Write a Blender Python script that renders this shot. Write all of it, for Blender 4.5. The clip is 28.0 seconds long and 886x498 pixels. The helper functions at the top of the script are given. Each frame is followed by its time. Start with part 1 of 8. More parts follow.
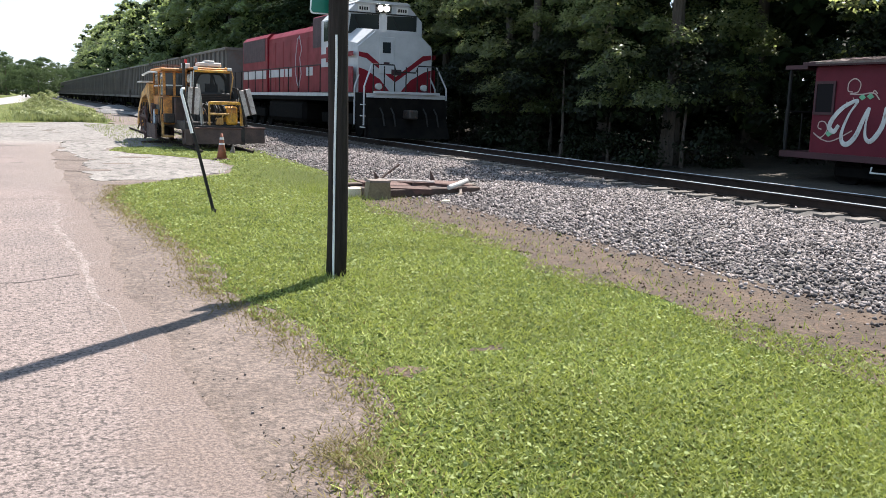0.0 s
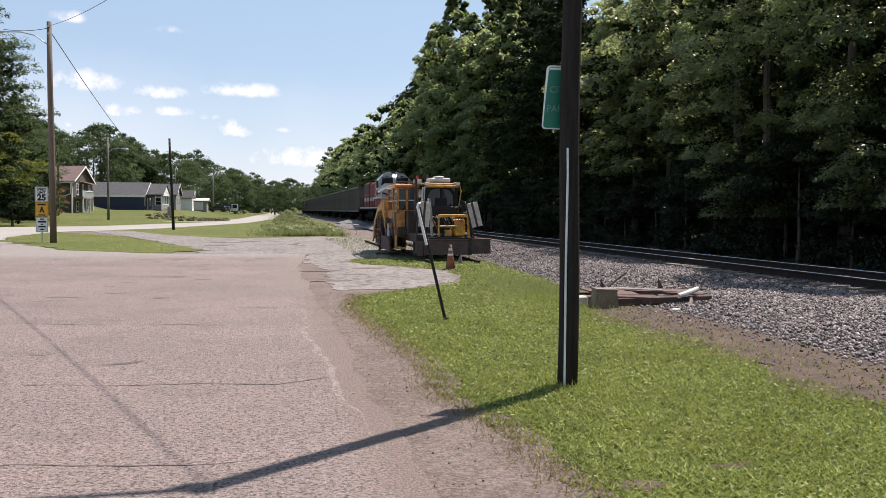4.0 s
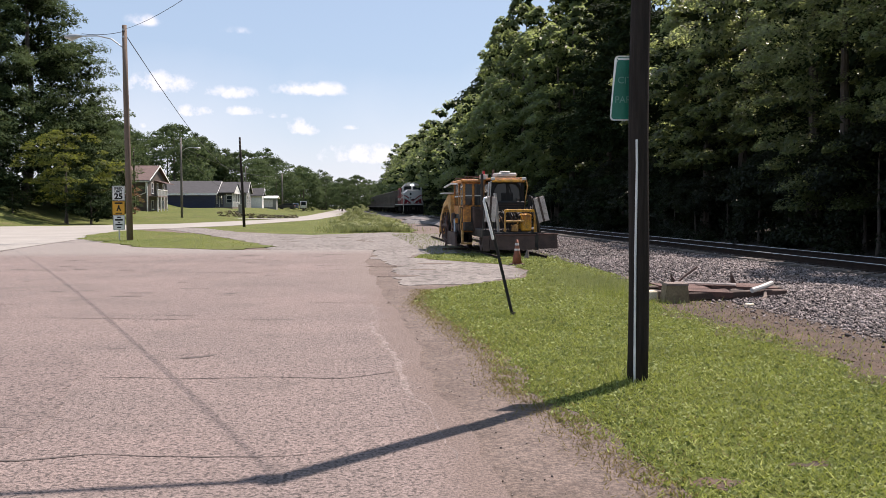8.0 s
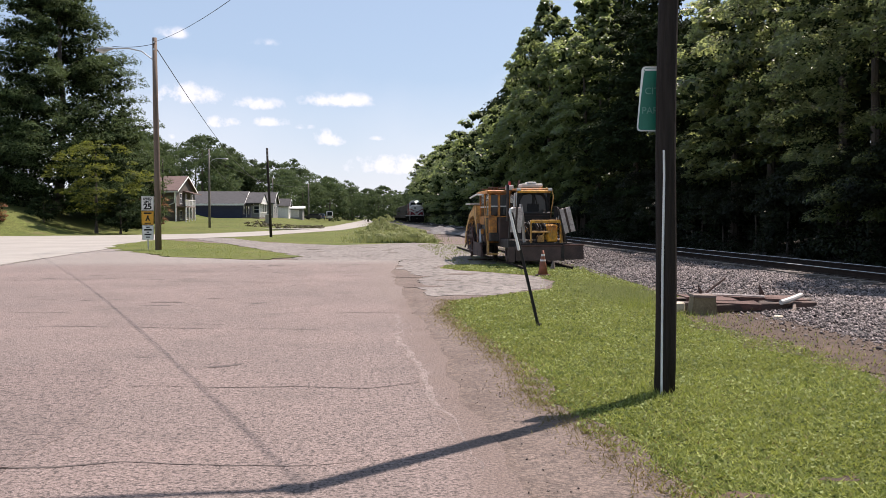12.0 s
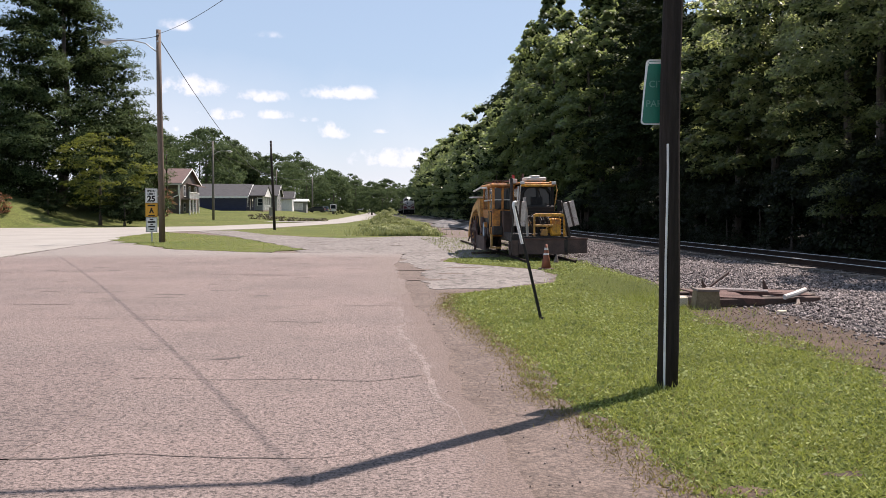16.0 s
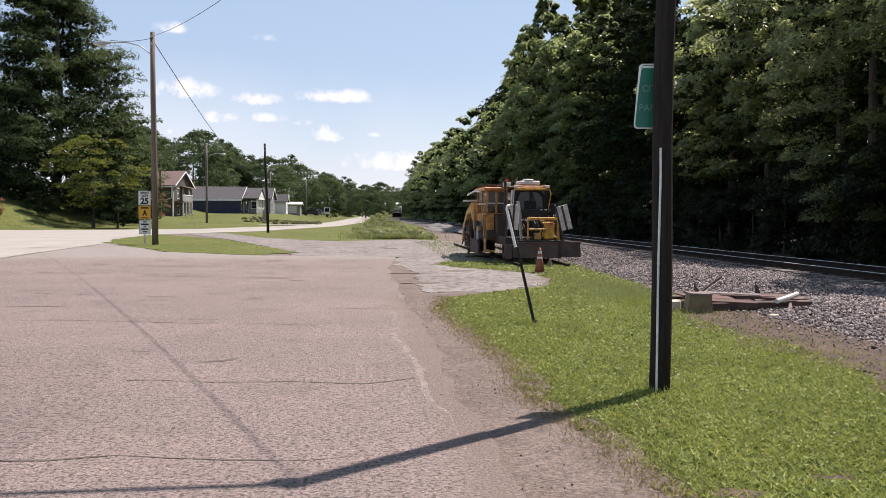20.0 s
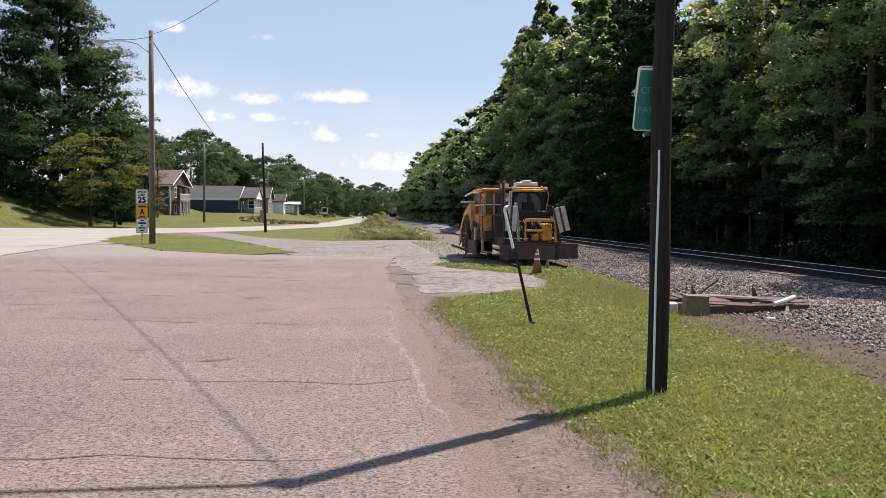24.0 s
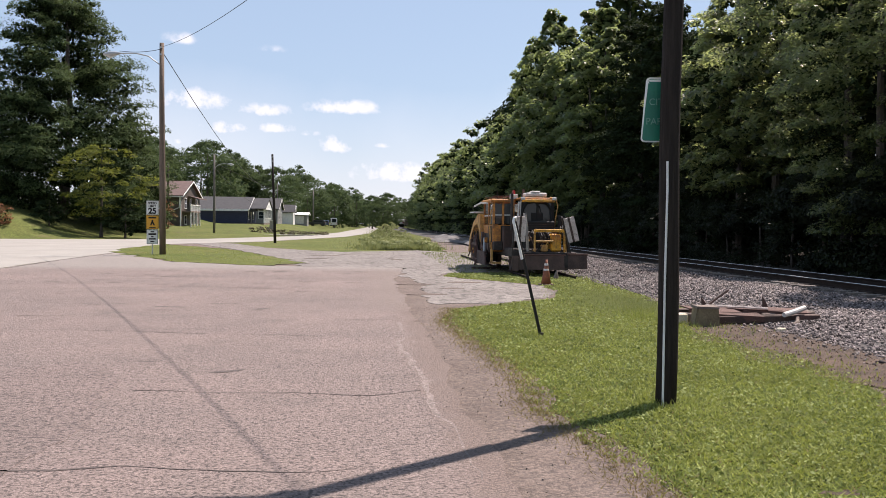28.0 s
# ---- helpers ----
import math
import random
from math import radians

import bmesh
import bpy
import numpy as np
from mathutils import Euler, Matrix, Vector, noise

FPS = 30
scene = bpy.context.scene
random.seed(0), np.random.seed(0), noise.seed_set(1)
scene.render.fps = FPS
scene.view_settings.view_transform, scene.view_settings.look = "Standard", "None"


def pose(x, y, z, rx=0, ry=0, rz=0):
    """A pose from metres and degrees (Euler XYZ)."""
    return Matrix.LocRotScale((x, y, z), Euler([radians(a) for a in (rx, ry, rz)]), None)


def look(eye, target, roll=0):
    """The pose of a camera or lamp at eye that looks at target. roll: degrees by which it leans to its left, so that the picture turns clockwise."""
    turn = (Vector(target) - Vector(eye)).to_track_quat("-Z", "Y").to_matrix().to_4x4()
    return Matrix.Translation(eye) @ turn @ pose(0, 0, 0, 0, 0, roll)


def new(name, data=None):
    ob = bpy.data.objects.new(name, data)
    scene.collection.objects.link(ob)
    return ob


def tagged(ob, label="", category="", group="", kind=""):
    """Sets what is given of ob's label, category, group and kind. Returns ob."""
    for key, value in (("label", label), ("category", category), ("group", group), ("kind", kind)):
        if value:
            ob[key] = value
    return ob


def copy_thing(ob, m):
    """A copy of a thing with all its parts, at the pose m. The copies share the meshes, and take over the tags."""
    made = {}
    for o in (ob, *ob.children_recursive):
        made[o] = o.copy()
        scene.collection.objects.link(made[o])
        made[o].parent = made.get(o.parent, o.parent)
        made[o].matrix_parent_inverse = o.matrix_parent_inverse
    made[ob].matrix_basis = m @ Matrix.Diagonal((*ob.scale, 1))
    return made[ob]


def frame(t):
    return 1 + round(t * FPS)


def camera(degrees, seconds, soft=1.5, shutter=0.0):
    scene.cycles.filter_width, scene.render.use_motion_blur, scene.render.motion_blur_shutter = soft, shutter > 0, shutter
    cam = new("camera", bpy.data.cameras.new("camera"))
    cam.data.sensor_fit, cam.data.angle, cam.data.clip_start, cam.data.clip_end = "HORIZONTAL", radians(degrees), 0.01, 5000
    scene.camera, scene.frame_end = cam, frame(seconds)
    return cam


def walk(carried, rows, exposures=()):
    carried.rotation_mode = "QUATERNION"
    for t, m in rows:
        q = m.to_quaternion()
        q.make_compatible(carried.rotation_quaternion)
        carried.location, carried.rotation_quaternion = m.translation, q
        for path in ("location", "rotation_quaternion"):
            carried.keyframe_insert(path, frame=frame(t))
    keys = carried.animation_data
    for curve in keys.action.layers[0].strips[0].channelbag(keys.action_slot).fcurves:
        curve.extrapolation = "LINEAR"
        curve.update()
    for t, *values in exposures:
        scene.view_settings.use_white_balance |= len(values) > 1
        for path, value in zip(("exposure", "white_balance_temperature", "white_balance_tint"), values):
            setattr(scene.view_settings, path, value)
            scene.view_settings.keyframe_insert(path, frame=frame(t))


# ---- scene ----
cam = camera(53.2, 28.0, soft=0.5)
PATH = [
    (0, (0.142, 0.237, 1.647), (0.996, 2.017, 1.325), 1.8),
    (0.5, (0.069, 0.228, 1.646), (0.718, 2.105, 1.408), 0.6),
    (1, (0.031, 0.208, 1.648), (0.601, 2.117, 1.469), 1.1),
    (1.5, (0.022, 0.19, 1.662), (0.519, 2.123, 1.53), 1.2),
    (2, (0.029, 0.186, 1.666), (0.502, 2.127, 1.564), 0.6),
    (2.5, (0.033, 0.187, 1.662), (0.49, 2.132, 1.569), 0.4),
    (3, (0.029, 0.193, 1.662), (0.465, 2.143, 1.571), 0.3),
    (3.5, (0.026, 0.197, 1.655), (0.44, 2.151, 1.568), 0.3),
    (4, (0.022, 0.186, 1.653), (0.411, 2.146, 1.566), 0.3),
    (4.5, (0.022, 0.19, 1.65), (0.382, 2.155, 1.557), 0.2),
    (6.5, (0.025, 0.209, 1.645), (0.303, 2.187, 1.545), -0.3),
    (7, (0.023, 0.209, 1.643), (0.285, 2.189, 1.544), -0.2),
    (7.5, (0.025, 0.206, 1.646), (0.277, 2.188, 1.547), -0.3),
    (8, (0.024, 0.219, 1.638), (0.265, 2.202, 1.541), -0.2),
    (8.5, (0.024, 0.214, 1.643), (0.257, 2.198, 1.548), -0.2),
    (9, (0.023, 0.21, 1.645), (0.248, 2.196, 1.554), -0.2),
    (9.5, (0.024, 0.211, 1.643), (0.242, 2.197, 1.557), -0.2),
    (10, (0.019, 0.202, 1.643), (0.232, 2.189, 1.56), -0.2),
    (10.5, (0.022, 0.212, 1.642), (0.227, 2.2, 1.563), -0.3),
    (11, (0.02, 0.212, 1.643), (0.216, 2.201, 1.566), -0.2),
    (11.5, (0.02, 0.213, 1.637), (0.21, 2.203, 1.563), -0.2),
    (12, (0.016, 0.206, 1.639), (0.2, 2.196, 1.566), -0.1),
    (12.5, (0.018, 0.21, 1.642), (0.197, 2.201, 1.569), -0.0),
    (14.5, (0.015, 0.205, 1.633), (0.19, 2.196, 1.553), 0.1),
    (15, (0.019, 0.206, 1.635), (0.195, 2.197, 1.553), 0.1),
    (15.5, (0.021, 0.216, 1.637), (0.197, 2.206, 1.553), 0.1),
    (16, (0.026, 0.223, 1.636), (0.202, 2.214, 1.548), 0.1),
    (16.5, (0.026, 0.216, 1.638), (0.203, 2.206, 1.548), 0.1),
    (17, (0.023, 0.21, 1.64), (0.201, 2.2, 1.55), 0.1),
    (17.5, (0.022, 0.215, 1.634), (0.199, 2.206, 1.548), 0.1),
    (18, (0.028, 0.224, 1.632), (0.206, 2.214, 1.546), 0.0),
    (18.5, (0.031, 0.223, 1.632), (0.213, 2.213, 1.552), 0.1),
    (19, (0.023, 0.207, 1.634), (0.209, 2.196, 1.555), 0.2),
    (19.5, (0.027, 0.21, 1.633), (0.216, 2.2, 1.553), 0.3),
    (20, (0.028, 0.208, 1.631), (0.218, 2.197, 1.551), 0.3),
    (20.5, (0.026, 0.21, 1.629), (0.217, 2.199, 1.548), 0.4),
    (21, (0.028, 0.206, 1.63), (0.222, 2.195, 1.548), 0.5),
    (21.5, (0.026, 0.203, 1.635), (0.221, 2.192, 1.553), 0.5),
    (23.5, (0.027, 0.21, 1.628), (0.223, 2.199, 1.549), 0.6),
    (24, (0.026, 0.22, 1.63), (0.222, 2.208, 1.552), 0.7),
    (24.5, (0.027, 0.213, 1.63), (0.216, 2.202, 1.555), 0.7),
    (25, (0.026, 0.21, 1.633), (0.208, 2.201, 1.56), 0.7),
    (25.5, (0.031, 0.218, 1.63), (0.208, 2.209, 1.561), 0.6),
    (26, (0.024, 0.207, 1.63), (0.2, 2.198, 1.563), 0.7),
    (26.5, (0.022, 0.204, 1.631), (0.198, 2.195, 1.567), 0.8),
    (27, (0.022, 0.198, 1.632), (0.197, 2.19, 1.572), 0.8),
    (27.5, (0.025, 0.197, 1.636), (0.199, 2.189, 1.577), 0.7),
    (28, (0.028, 0.199, 1.641), (0.203, 2.19, 1.586), 0.6),
]
walk(cam, [(t, look(eye, target, roll)) for t, eye, target, roll in PATH], [(0.0, 1.43, 6400, 11), (0.5, 1.17, 6450, 10), (1.0, 0.88, 6450, 10), (1.5, 0.85, 6450, 10), (2.2, 0.83, 6450, 10), (3.0, 0.80, 6550, 14), (8.0, 0.80, 6800, 20), (28.0, 0.80, 6800, 20)])

# ---- world, sun ----
SUN_EL, SUN_AZ = radians(60), math.atan2(3.22, 2.66)
SUN_DIR = Vector((math.sin(SUN_AZ) * math.cos(SUN_EL), math.cos(SUN_AZ) * math.cos(SUN_EL), math.sin(SUN_EL)))


def make_world():
    w = bpy.data.worlds.new("sky")
    scene.world = w
    w.use_nodes = True
    nt = w.node_tree
    nt.nodes.clear()
    N, L = nt.nodes.new, nt.links.new

    def math_node(op, a, b=None, c=None):
        n = N("ShaderNodeMath")
        n.operation = op
        for i, v in enumerate((a, b, c)):
            if v is None:
                continue
            if isinstance(v, (int, float)):
                n.inputs[i].default_value = v
            else:
                L(v, n.inputs[i])
        return n.outputs[0]

    sky = N("ShaderNodeTexSky")
    sky.sky_type, sky.sun_disc = "NISHITA", False
    sky.sun_elevation, sky.sun_rotation = SUN_EL, SUN_AZ
    sky.air_density, sky.dust_density, sky.ozone_density = 1.0, 0.6, 1.3
    tc = N("ShaderNodeTexCoord")
    sep = N("ShaderNodeSeparateXYZ")
    L(tc.outputs["Generated"], sep.inputs[0])
    az = math_node("ARCTAN2", sep.outputs[0], sep.outputs[1])
    el = math_node("ARCSINE", sep.outputs[2])
    noi = N("ShaderNodeTexNoise")
    noi.inputs["Scale"].default_value, noi.inputs["Detail"].default_value = 46.0, 9.0
    noi.inputs["Roughness"].default_value = 0.62
    L(tc.outputs["Generated"], noi.inputs["Vector"])
    wide = N("ShaderNodeTexNoise")
    wide.inputs["Scale"].default_value, wide.inputs["Detail"].default_value = 5.0, 5.0
    L(tc.outputs["Generated"], wide.inputs["Vector"])
    # fair-weather cumulus: azimuth, elevation, half width, half height (degrees), density
    clouds = [(-10.6, 7.4, 2.6, 0.95, 0.80), (-6.6, 7.0, 2.2, 0.60, 0.74), (-1.3, 7.3, 2.7, 0.62, 0.95), (-8.8, 5.8, 2.2, 0.60, 0.68),
              (-5.7, 5.9, 1.5, 0.50, 0.68), (-2.0, 4.9, 1.3, 0.85, 0.80), (-11.6, 11.1, 1.1, 0.5, 0.66), (2.3, 3.2, 4.4, 1.1, 0.72),
              (-11.8, 4.9, 0.9, 0.4, 0.5), (-3.6, 5.7, 0.9, 0.4, 0.55), (1.2, 5.0, 0.9, 0.3, 0.5), (-16.5, 4.0, 3.0, 0.8, 0.5), (-6.0, 10.8, 1.6, 0.35, 0.42), (-7.5, 3.4, 2.5, 0.6, 0.5),
              (-38.0, 9.0, 4.0, 1.5, 0.8), (-60.0, 14.0, 6.0, 2.0, 0.8), (150.0, 20.0, 12.0, 4.0, 0.9), (-130.0, 16.0, 9.0, 3.0, 0.9)]
    total = None
    for a, e, wa, we, k in clouds:
        da = math_node("MULTIPLY", math_node("SUBTRACT", az, radians(a)), 1 / radians(wa))
        de = math_node("MULTIPLY", math_node("SUBTRACT", el, radians(e)), 1 / radians(we))
        # flat below, billowing above
        de = math_node("MULTIPLY", de, math_node("MULTIPLY_ADD", math_node("LESS_THAN", de, 0.0), 0.8, 1.0))
        r2 = math_node("ADD", math_node("MULTIPLY", da, da), math_node("MULTIPLY", de, de))
        g = math_node("MULTIPLY", math_node("EXPONENT", math_node("MULTIPLY", r2, -1.0)), k)
        total = g if total is None else math_node("MAXIMUM", total, g)
    field = math_node("MULTIPLY", total, math_node("MULTIPLY_ADD", math_node("SUBTRACT", noi.outputs[0], 0.5), 3.6, 1.0))
    ramp = N("ShaderNodeMapRange")
    ramp.interpolation_type = "SMOOTHSTEP"
    ramp.inputs["From Min"].default_value, ramp.inputs["From Max"].default_value = 0.16, 0.86
    L(field, ramp.inputs["Value"])
    veil = N("ShaderNodeMapRange")
    veil.inputs["From Min"].default_value, veil.inputs["From Max"].default_value = 0.0, 0.17
    veil.inputs["To Min"].default_value, veil.inputs["To Max"].default_value = 0.66, 0.0
    L(math_node("ADD", el, math_node("MULTIPLY", math_node("SUBTRACT", wide.outputs[0], 0.5), 0.14)), veil.inputs["Value"])
    cover = math_node("MAXIMUM", ramp.outputs[0], veil.outputs[0])
    haze = N("ShaderNodeMix")
    haze.data_type = "RGBA"
    haze.inputs["Factor"].default_value = 0.5
    L(sky.outputs[0], haze.inputs["A"])
    haze.inputs["B"].default_value = (5.3, 7.5, 9.8, 1)
    mix = N("ShaderNodeMix")
    mix.data_type = "RGBA"
    L(math_node("MULTIPLY", cover, 0.9), mix.inputs["Factor"])
    L(haze.outputs["Result"], mix.inputs["A"])
    mix.inputs["B"].default_value = (9.4, 9.9, 10.6, 1)
    bg = N("ShaderNodeBackground")
    bg.inputs["Strength"].default_value = 0.0625
    L(mix.outputs["Result"], bg.inputs["Color"])
    L(bg.outputs[0], N("ShaderNodeOutputWorld").inputs[0])


make_world()
sun = new("sun", bpy.data.lights.new("sun", "SUN"))
sun.data.energy, sun.data.angle, sun.data.color = 5.0, radians(0.53), (1.0, 0.95, 0.87)
sun.matrix_world = look(SUN_DIR * 50, (0, 0, 0))


# ---- materials ----
def mat(name, c1, c2, scale=6.0, rough=0.7, metal=0.0, bump=0.25, fine=60.0, grain=0.25, spec=0.5, world=False, vary=0.0, stretch=(1, 1, 1), rust=None, rust_amount=0.5, coarse=0.0, pits=None, zones=()):
    """Two tones mixed by a broad noise, a fine grain over them, and relief."""
    m = bpy.data.materials.new(name)
    m.use_nodes = True
    nt = m.node_tree
    N, L = nt.nodes.new, nt.links.new
    b = nt.nodes["Principled BSDF"]
    if world:
        co = N("ShaderNodeNewGeometry").outputs["Position"]
    else:
        co = N("ShaderNodeTexCoord").outputs["Object"]
    mp = N("ShaderNodeMapping")
    mp.inputs["Scale"].default_value = stretch
    L(co, mp.inputs["Vector"])
    co = mp.outputs[0]

    def noise_tex(sc, detail=4.0, rgh=0.6):
        n = N("ShaderNodeTexNoise")
        n.inputs["Scale"].default_value, n.inputs["Detail"].default_value, n.inputs["Roughness"].default_value = sc, detail, rgh
        L(co, n.inputs["Vector"])
        return n.outputs[0]

    def mixc(f, a, bb, mode="MIX"):
        x = N("ShaderNodeMix")
        x.data_type, x.blend_type = "RGBA", mode
        for sock, v in ((x.inputs["Factor"], f), (x.inputs["A"], a), (x.inputs["B"], bb)):
            if isinstance(v, (int, float)):
                sock.default_value = v
            elif isinstance(v, tuple):
                sock.default_value = (*v[:3], 1)
            else:
                L(v, sock)
        return x.outputs["Result"]

    def ramp(v, lo, hi):
        r = N("ShaderNodeMapRange")
        r.inputs["From Min"].default_value, r.inputs["From Max"].default_value = lo, hi
        L(v, r.inputs["Value"])
        return r.outputs[0]

    big, small = noise_tex(scale), noise_tex(fine, 3.0, 0.7)
    col = mixc(ramp(big, 0.35, 0.65), c1, c2)
    g = N("ShaderNodeMapRange")
    g.inputs["From Min"].default_value, g.inputs["From Max"].default_value = (0.36, 0.64) if coarse else (0.25, 0.75)
    g.inputs["To Min"].default_value, g.inputs["To Max"].default_value = 1 - grain, 1 + grain
    L(small, g.inputs["Value"])
    mul = N("ShaderNodeVectorMath")
    mul.operation = "SCALE"
    L(col, mul.inputs[0])
    L(g.outputs[0], mul.inputs["Scale"])
    col = mul.outputs[0]
    if coarse:
        g2 = N("ShaderNodeMapRange")
        g2.inputs["From Min"].default_value, g2.inputs["From Max"].default_value = 0.32, 0.68
        g2.inputs["To Min"].default_value, g2.inputs["To Max"].default_value = 1 - coarse, 1 + coarse
        L(noise_tex(fine * 0.22, 5.0, 0.75), g2.inputs["Value"])
        m2 = N("ShaderNodeVectorMath")
        m2.operation = "SCALE"
        L(col, m2.inputs[0])
        L(g2.outputs[0], m2.inputs["Scale"])
        col = m2.outputs[0]
    if rust:
        col = mixc(ramp(noise_tex(scale * 2.3, 7.0, 0.7), 0.62 - 0.25 * rust_amount, 0.72), col, rust)
    if pits:
        psc, pamt = pits
        pv = N("ShaderNodeMapRange")
        pv.inputs["From Min"].default_value, pv.inputs["From Max"].default_value = 0.525, 0.59
        pv.inputs["To Min"].default_value, pv.inputs["To Max"].default_value = 1.0, 1 - pamt
        L(noise_tex(psc, 2.5, 0.6), pv.inputs["Value"])
        pm = N("ShaderNodeVectorMath")
        pm.operation = "SCALE"
        L(col, pm.inputs[0])
        L(pv.outputs[0], pm.inputs["Scale"])
        col = pm.outputs[0]
    for zx0, zx1, zy0, zy1, zcol in zones:
        # worn stretches with a wandering border: from zx0 to zx1 across, from zy0 to zy1 along
        zs = N("ShaderNodeSeparateXYZ")
        L(co, zs.inputs[0])
        zf = None
        for axis, lo_, hi_ in ((0, zx0, zx1), (1, zy0, zy1)):
            za = N("ShaderNodeMath")
            za.operation = "MULTIPLY_ADD"
            za.inputs[1].default_value = 1.1 if axis == 0 else 3.0
            L(noise_tex(1.3, 6.0, 0.7), za.inputs[0])
            zo = N("ShaderNodeMath")
            zo.operation = "SUBTRACT"
            zo.inputs[1].default_value = 0.55 if axis == 0 else 1.5
            L(zs.outputs[axis], zo.inputs[0])
            L(zo.outputs[0], za.inputs[2])
            zr = N("ShaderNodeMapRange")
            zr.interpolation_type = "SMOOTHSTEP"
            zr.inputs["From Min"].default_value, zr.inputs["From Max"].default_value = lo_, hi_
            L(za.outputs[0], zr.inputs["Value"])
            if zf is None:
                zf = zr.outputs[0]
            else:
                zm = N("ShaderNodeMath")
                zm.operation = "MULTIPLY"
                L(zf, zm.inputs[0])
                L(zr.outputs[0], zm.inputs[1])
                zf = zm.outputs[0]
        shade = N("ShaderNodeVectorMath")
        shade.operation = "SCALE"
        shade.inputs[0].default_value = zcol
        L(g.outputs[0], shade.inputs["Scale"])
        col = mixc(zf, col, shade.outputs[0])
    if vary:
        info = N("ShaderNodeObjectInfo")
        v = N("ShaderNodeMapRange")
        v.inputs["To Min"].default_value, v.inputs["To Max"].default_value = 1 - vary, 1 + vary
        L(info.outputs["Random"], v.inputs["Value"])
        mv = N("ShaderNodeVectorMath")
        mv.operation = "SCALE"
        L(col, mv.inputs[0])
        L(v.outputs[0], mv.inputs["Scale"])
        col = mv.outputs[0]
    L(col, b.inputs["Base Color"])
    rr = N("ShaderNodeMapRange")
    rr.inputs["To Min"].default_value, rr.inputs["To Max"].default_value = max(rough - 0.12, 0.02), min(rough + 0.12, 1)
    L(big, rr.inputs["Value"])
    L(rr.outputs[0], b.inputs["Roughness"])
    b.inputs["Metallic"].default_value = metal
    b.inputs["Specular IOR Level"].default_value = spec
    if bump:
        bp = N("ShaderNodeBump")
        bp.inputs["Strength"].default_value, bp.inputs["Distance"].default_value = bump, 0.02
        L(small, bp.inputs["Height"])
        L(bp.outputs[0], b.inputs["Normal"])
    return m


def leaf_mat(name, c1, c2, through_col, thru=0.35, rough=0.5, patch=0.45, spec=0.22):
    """Leaves: two greens by island and by tree, some light passing through."""
    m = bpy.data.materials.new(name)
    m.use_nodes = True
    nt = m.node_tree
    N, L = nt.nodes.new, nt.links.new
    b = nt.nodes["Principled BSDF"]
    geo = N("ShaderNodeNewGeometry")
    mix = N("ShaderNodeMix")
    mix.data_type = "RGBA"
    L(geo.outputs["Random Per Island"], mix.inputs["Factor"])
    mix.inputs["A"].default_value, mix.inputs["B"].default_value = (*c1, 1), (*c2, 1)
    noi = N("ShaderNodeTexNoise")
    noi.inputs["Scale"].default_value = patch
    L(geo.outputs["Position"], noi.inputs["Vector"])
    mr = N("ShaderNodeMapRange")
    mr.inputs["From Min"].default_value, mr.inputs["From Max"].default_value = 0.3, 0.7
    mr.inputs["To Min"].default_value, mr.inputs["To Max"].default_value = 0.7, 1.35
    L(noi.outputs[0], mr.inputs["Value"])
    mul = N("ShaderNodeVectorMath")
    mul.operation = "SCALE"
    L(mix.outputs["Result"], mul.inputs[0])
    L(mr.outputs[0], mul.inputs["Scale"])
    L(mul.outputs[0], b.inputs["Base Color"])
    b.inputs["Roughness"].default_value = rough
    b.inputs["Specular IOR Level"].default_value = spec
    tr = N("ShaderNodeBsdfTranslucent")
    tr.inputs["Color"].default_value = (*through_col, 1)
    ms = N("ShaderNodeMixShader")
    ms.inputs[0].default_value = thru
    L(b.outputs[0], ms.inputs[1])
    L(tr.outputs[0], ms.inputs[2])
    L(ms.outputs[0], nt.nodes["Material Output"].inputs[0])
    return m


def glass_mat(name, tint=(0.02, 0.025, 0.03), rough=0.05, spec=0.45):
    m = bpy.data.materials.new(name)
    m.use_nodes = True
    b = m.node_tree.nodes["Principled BSDF"]
    b.inputs["Base Color"].default_value = (*tint, 1)
    b.inputs["Roughness"].default_value = rough
    b.inputs["Specular IOR Level"].default_value = spec
    return m


def glow_mat(name, col, strength):
    m = bpy.data.materials.new(name)
    m.use_nodes = True
    b = m.node_tree.nodes["Principled BSDF"]
    b.inputs["Base Color"].default_value = (*col, 1)
    b.inputs["Emission Color"].default_value = (*col, 1)
    b.inputs["Emission Strength"].default_value = strength
    return m


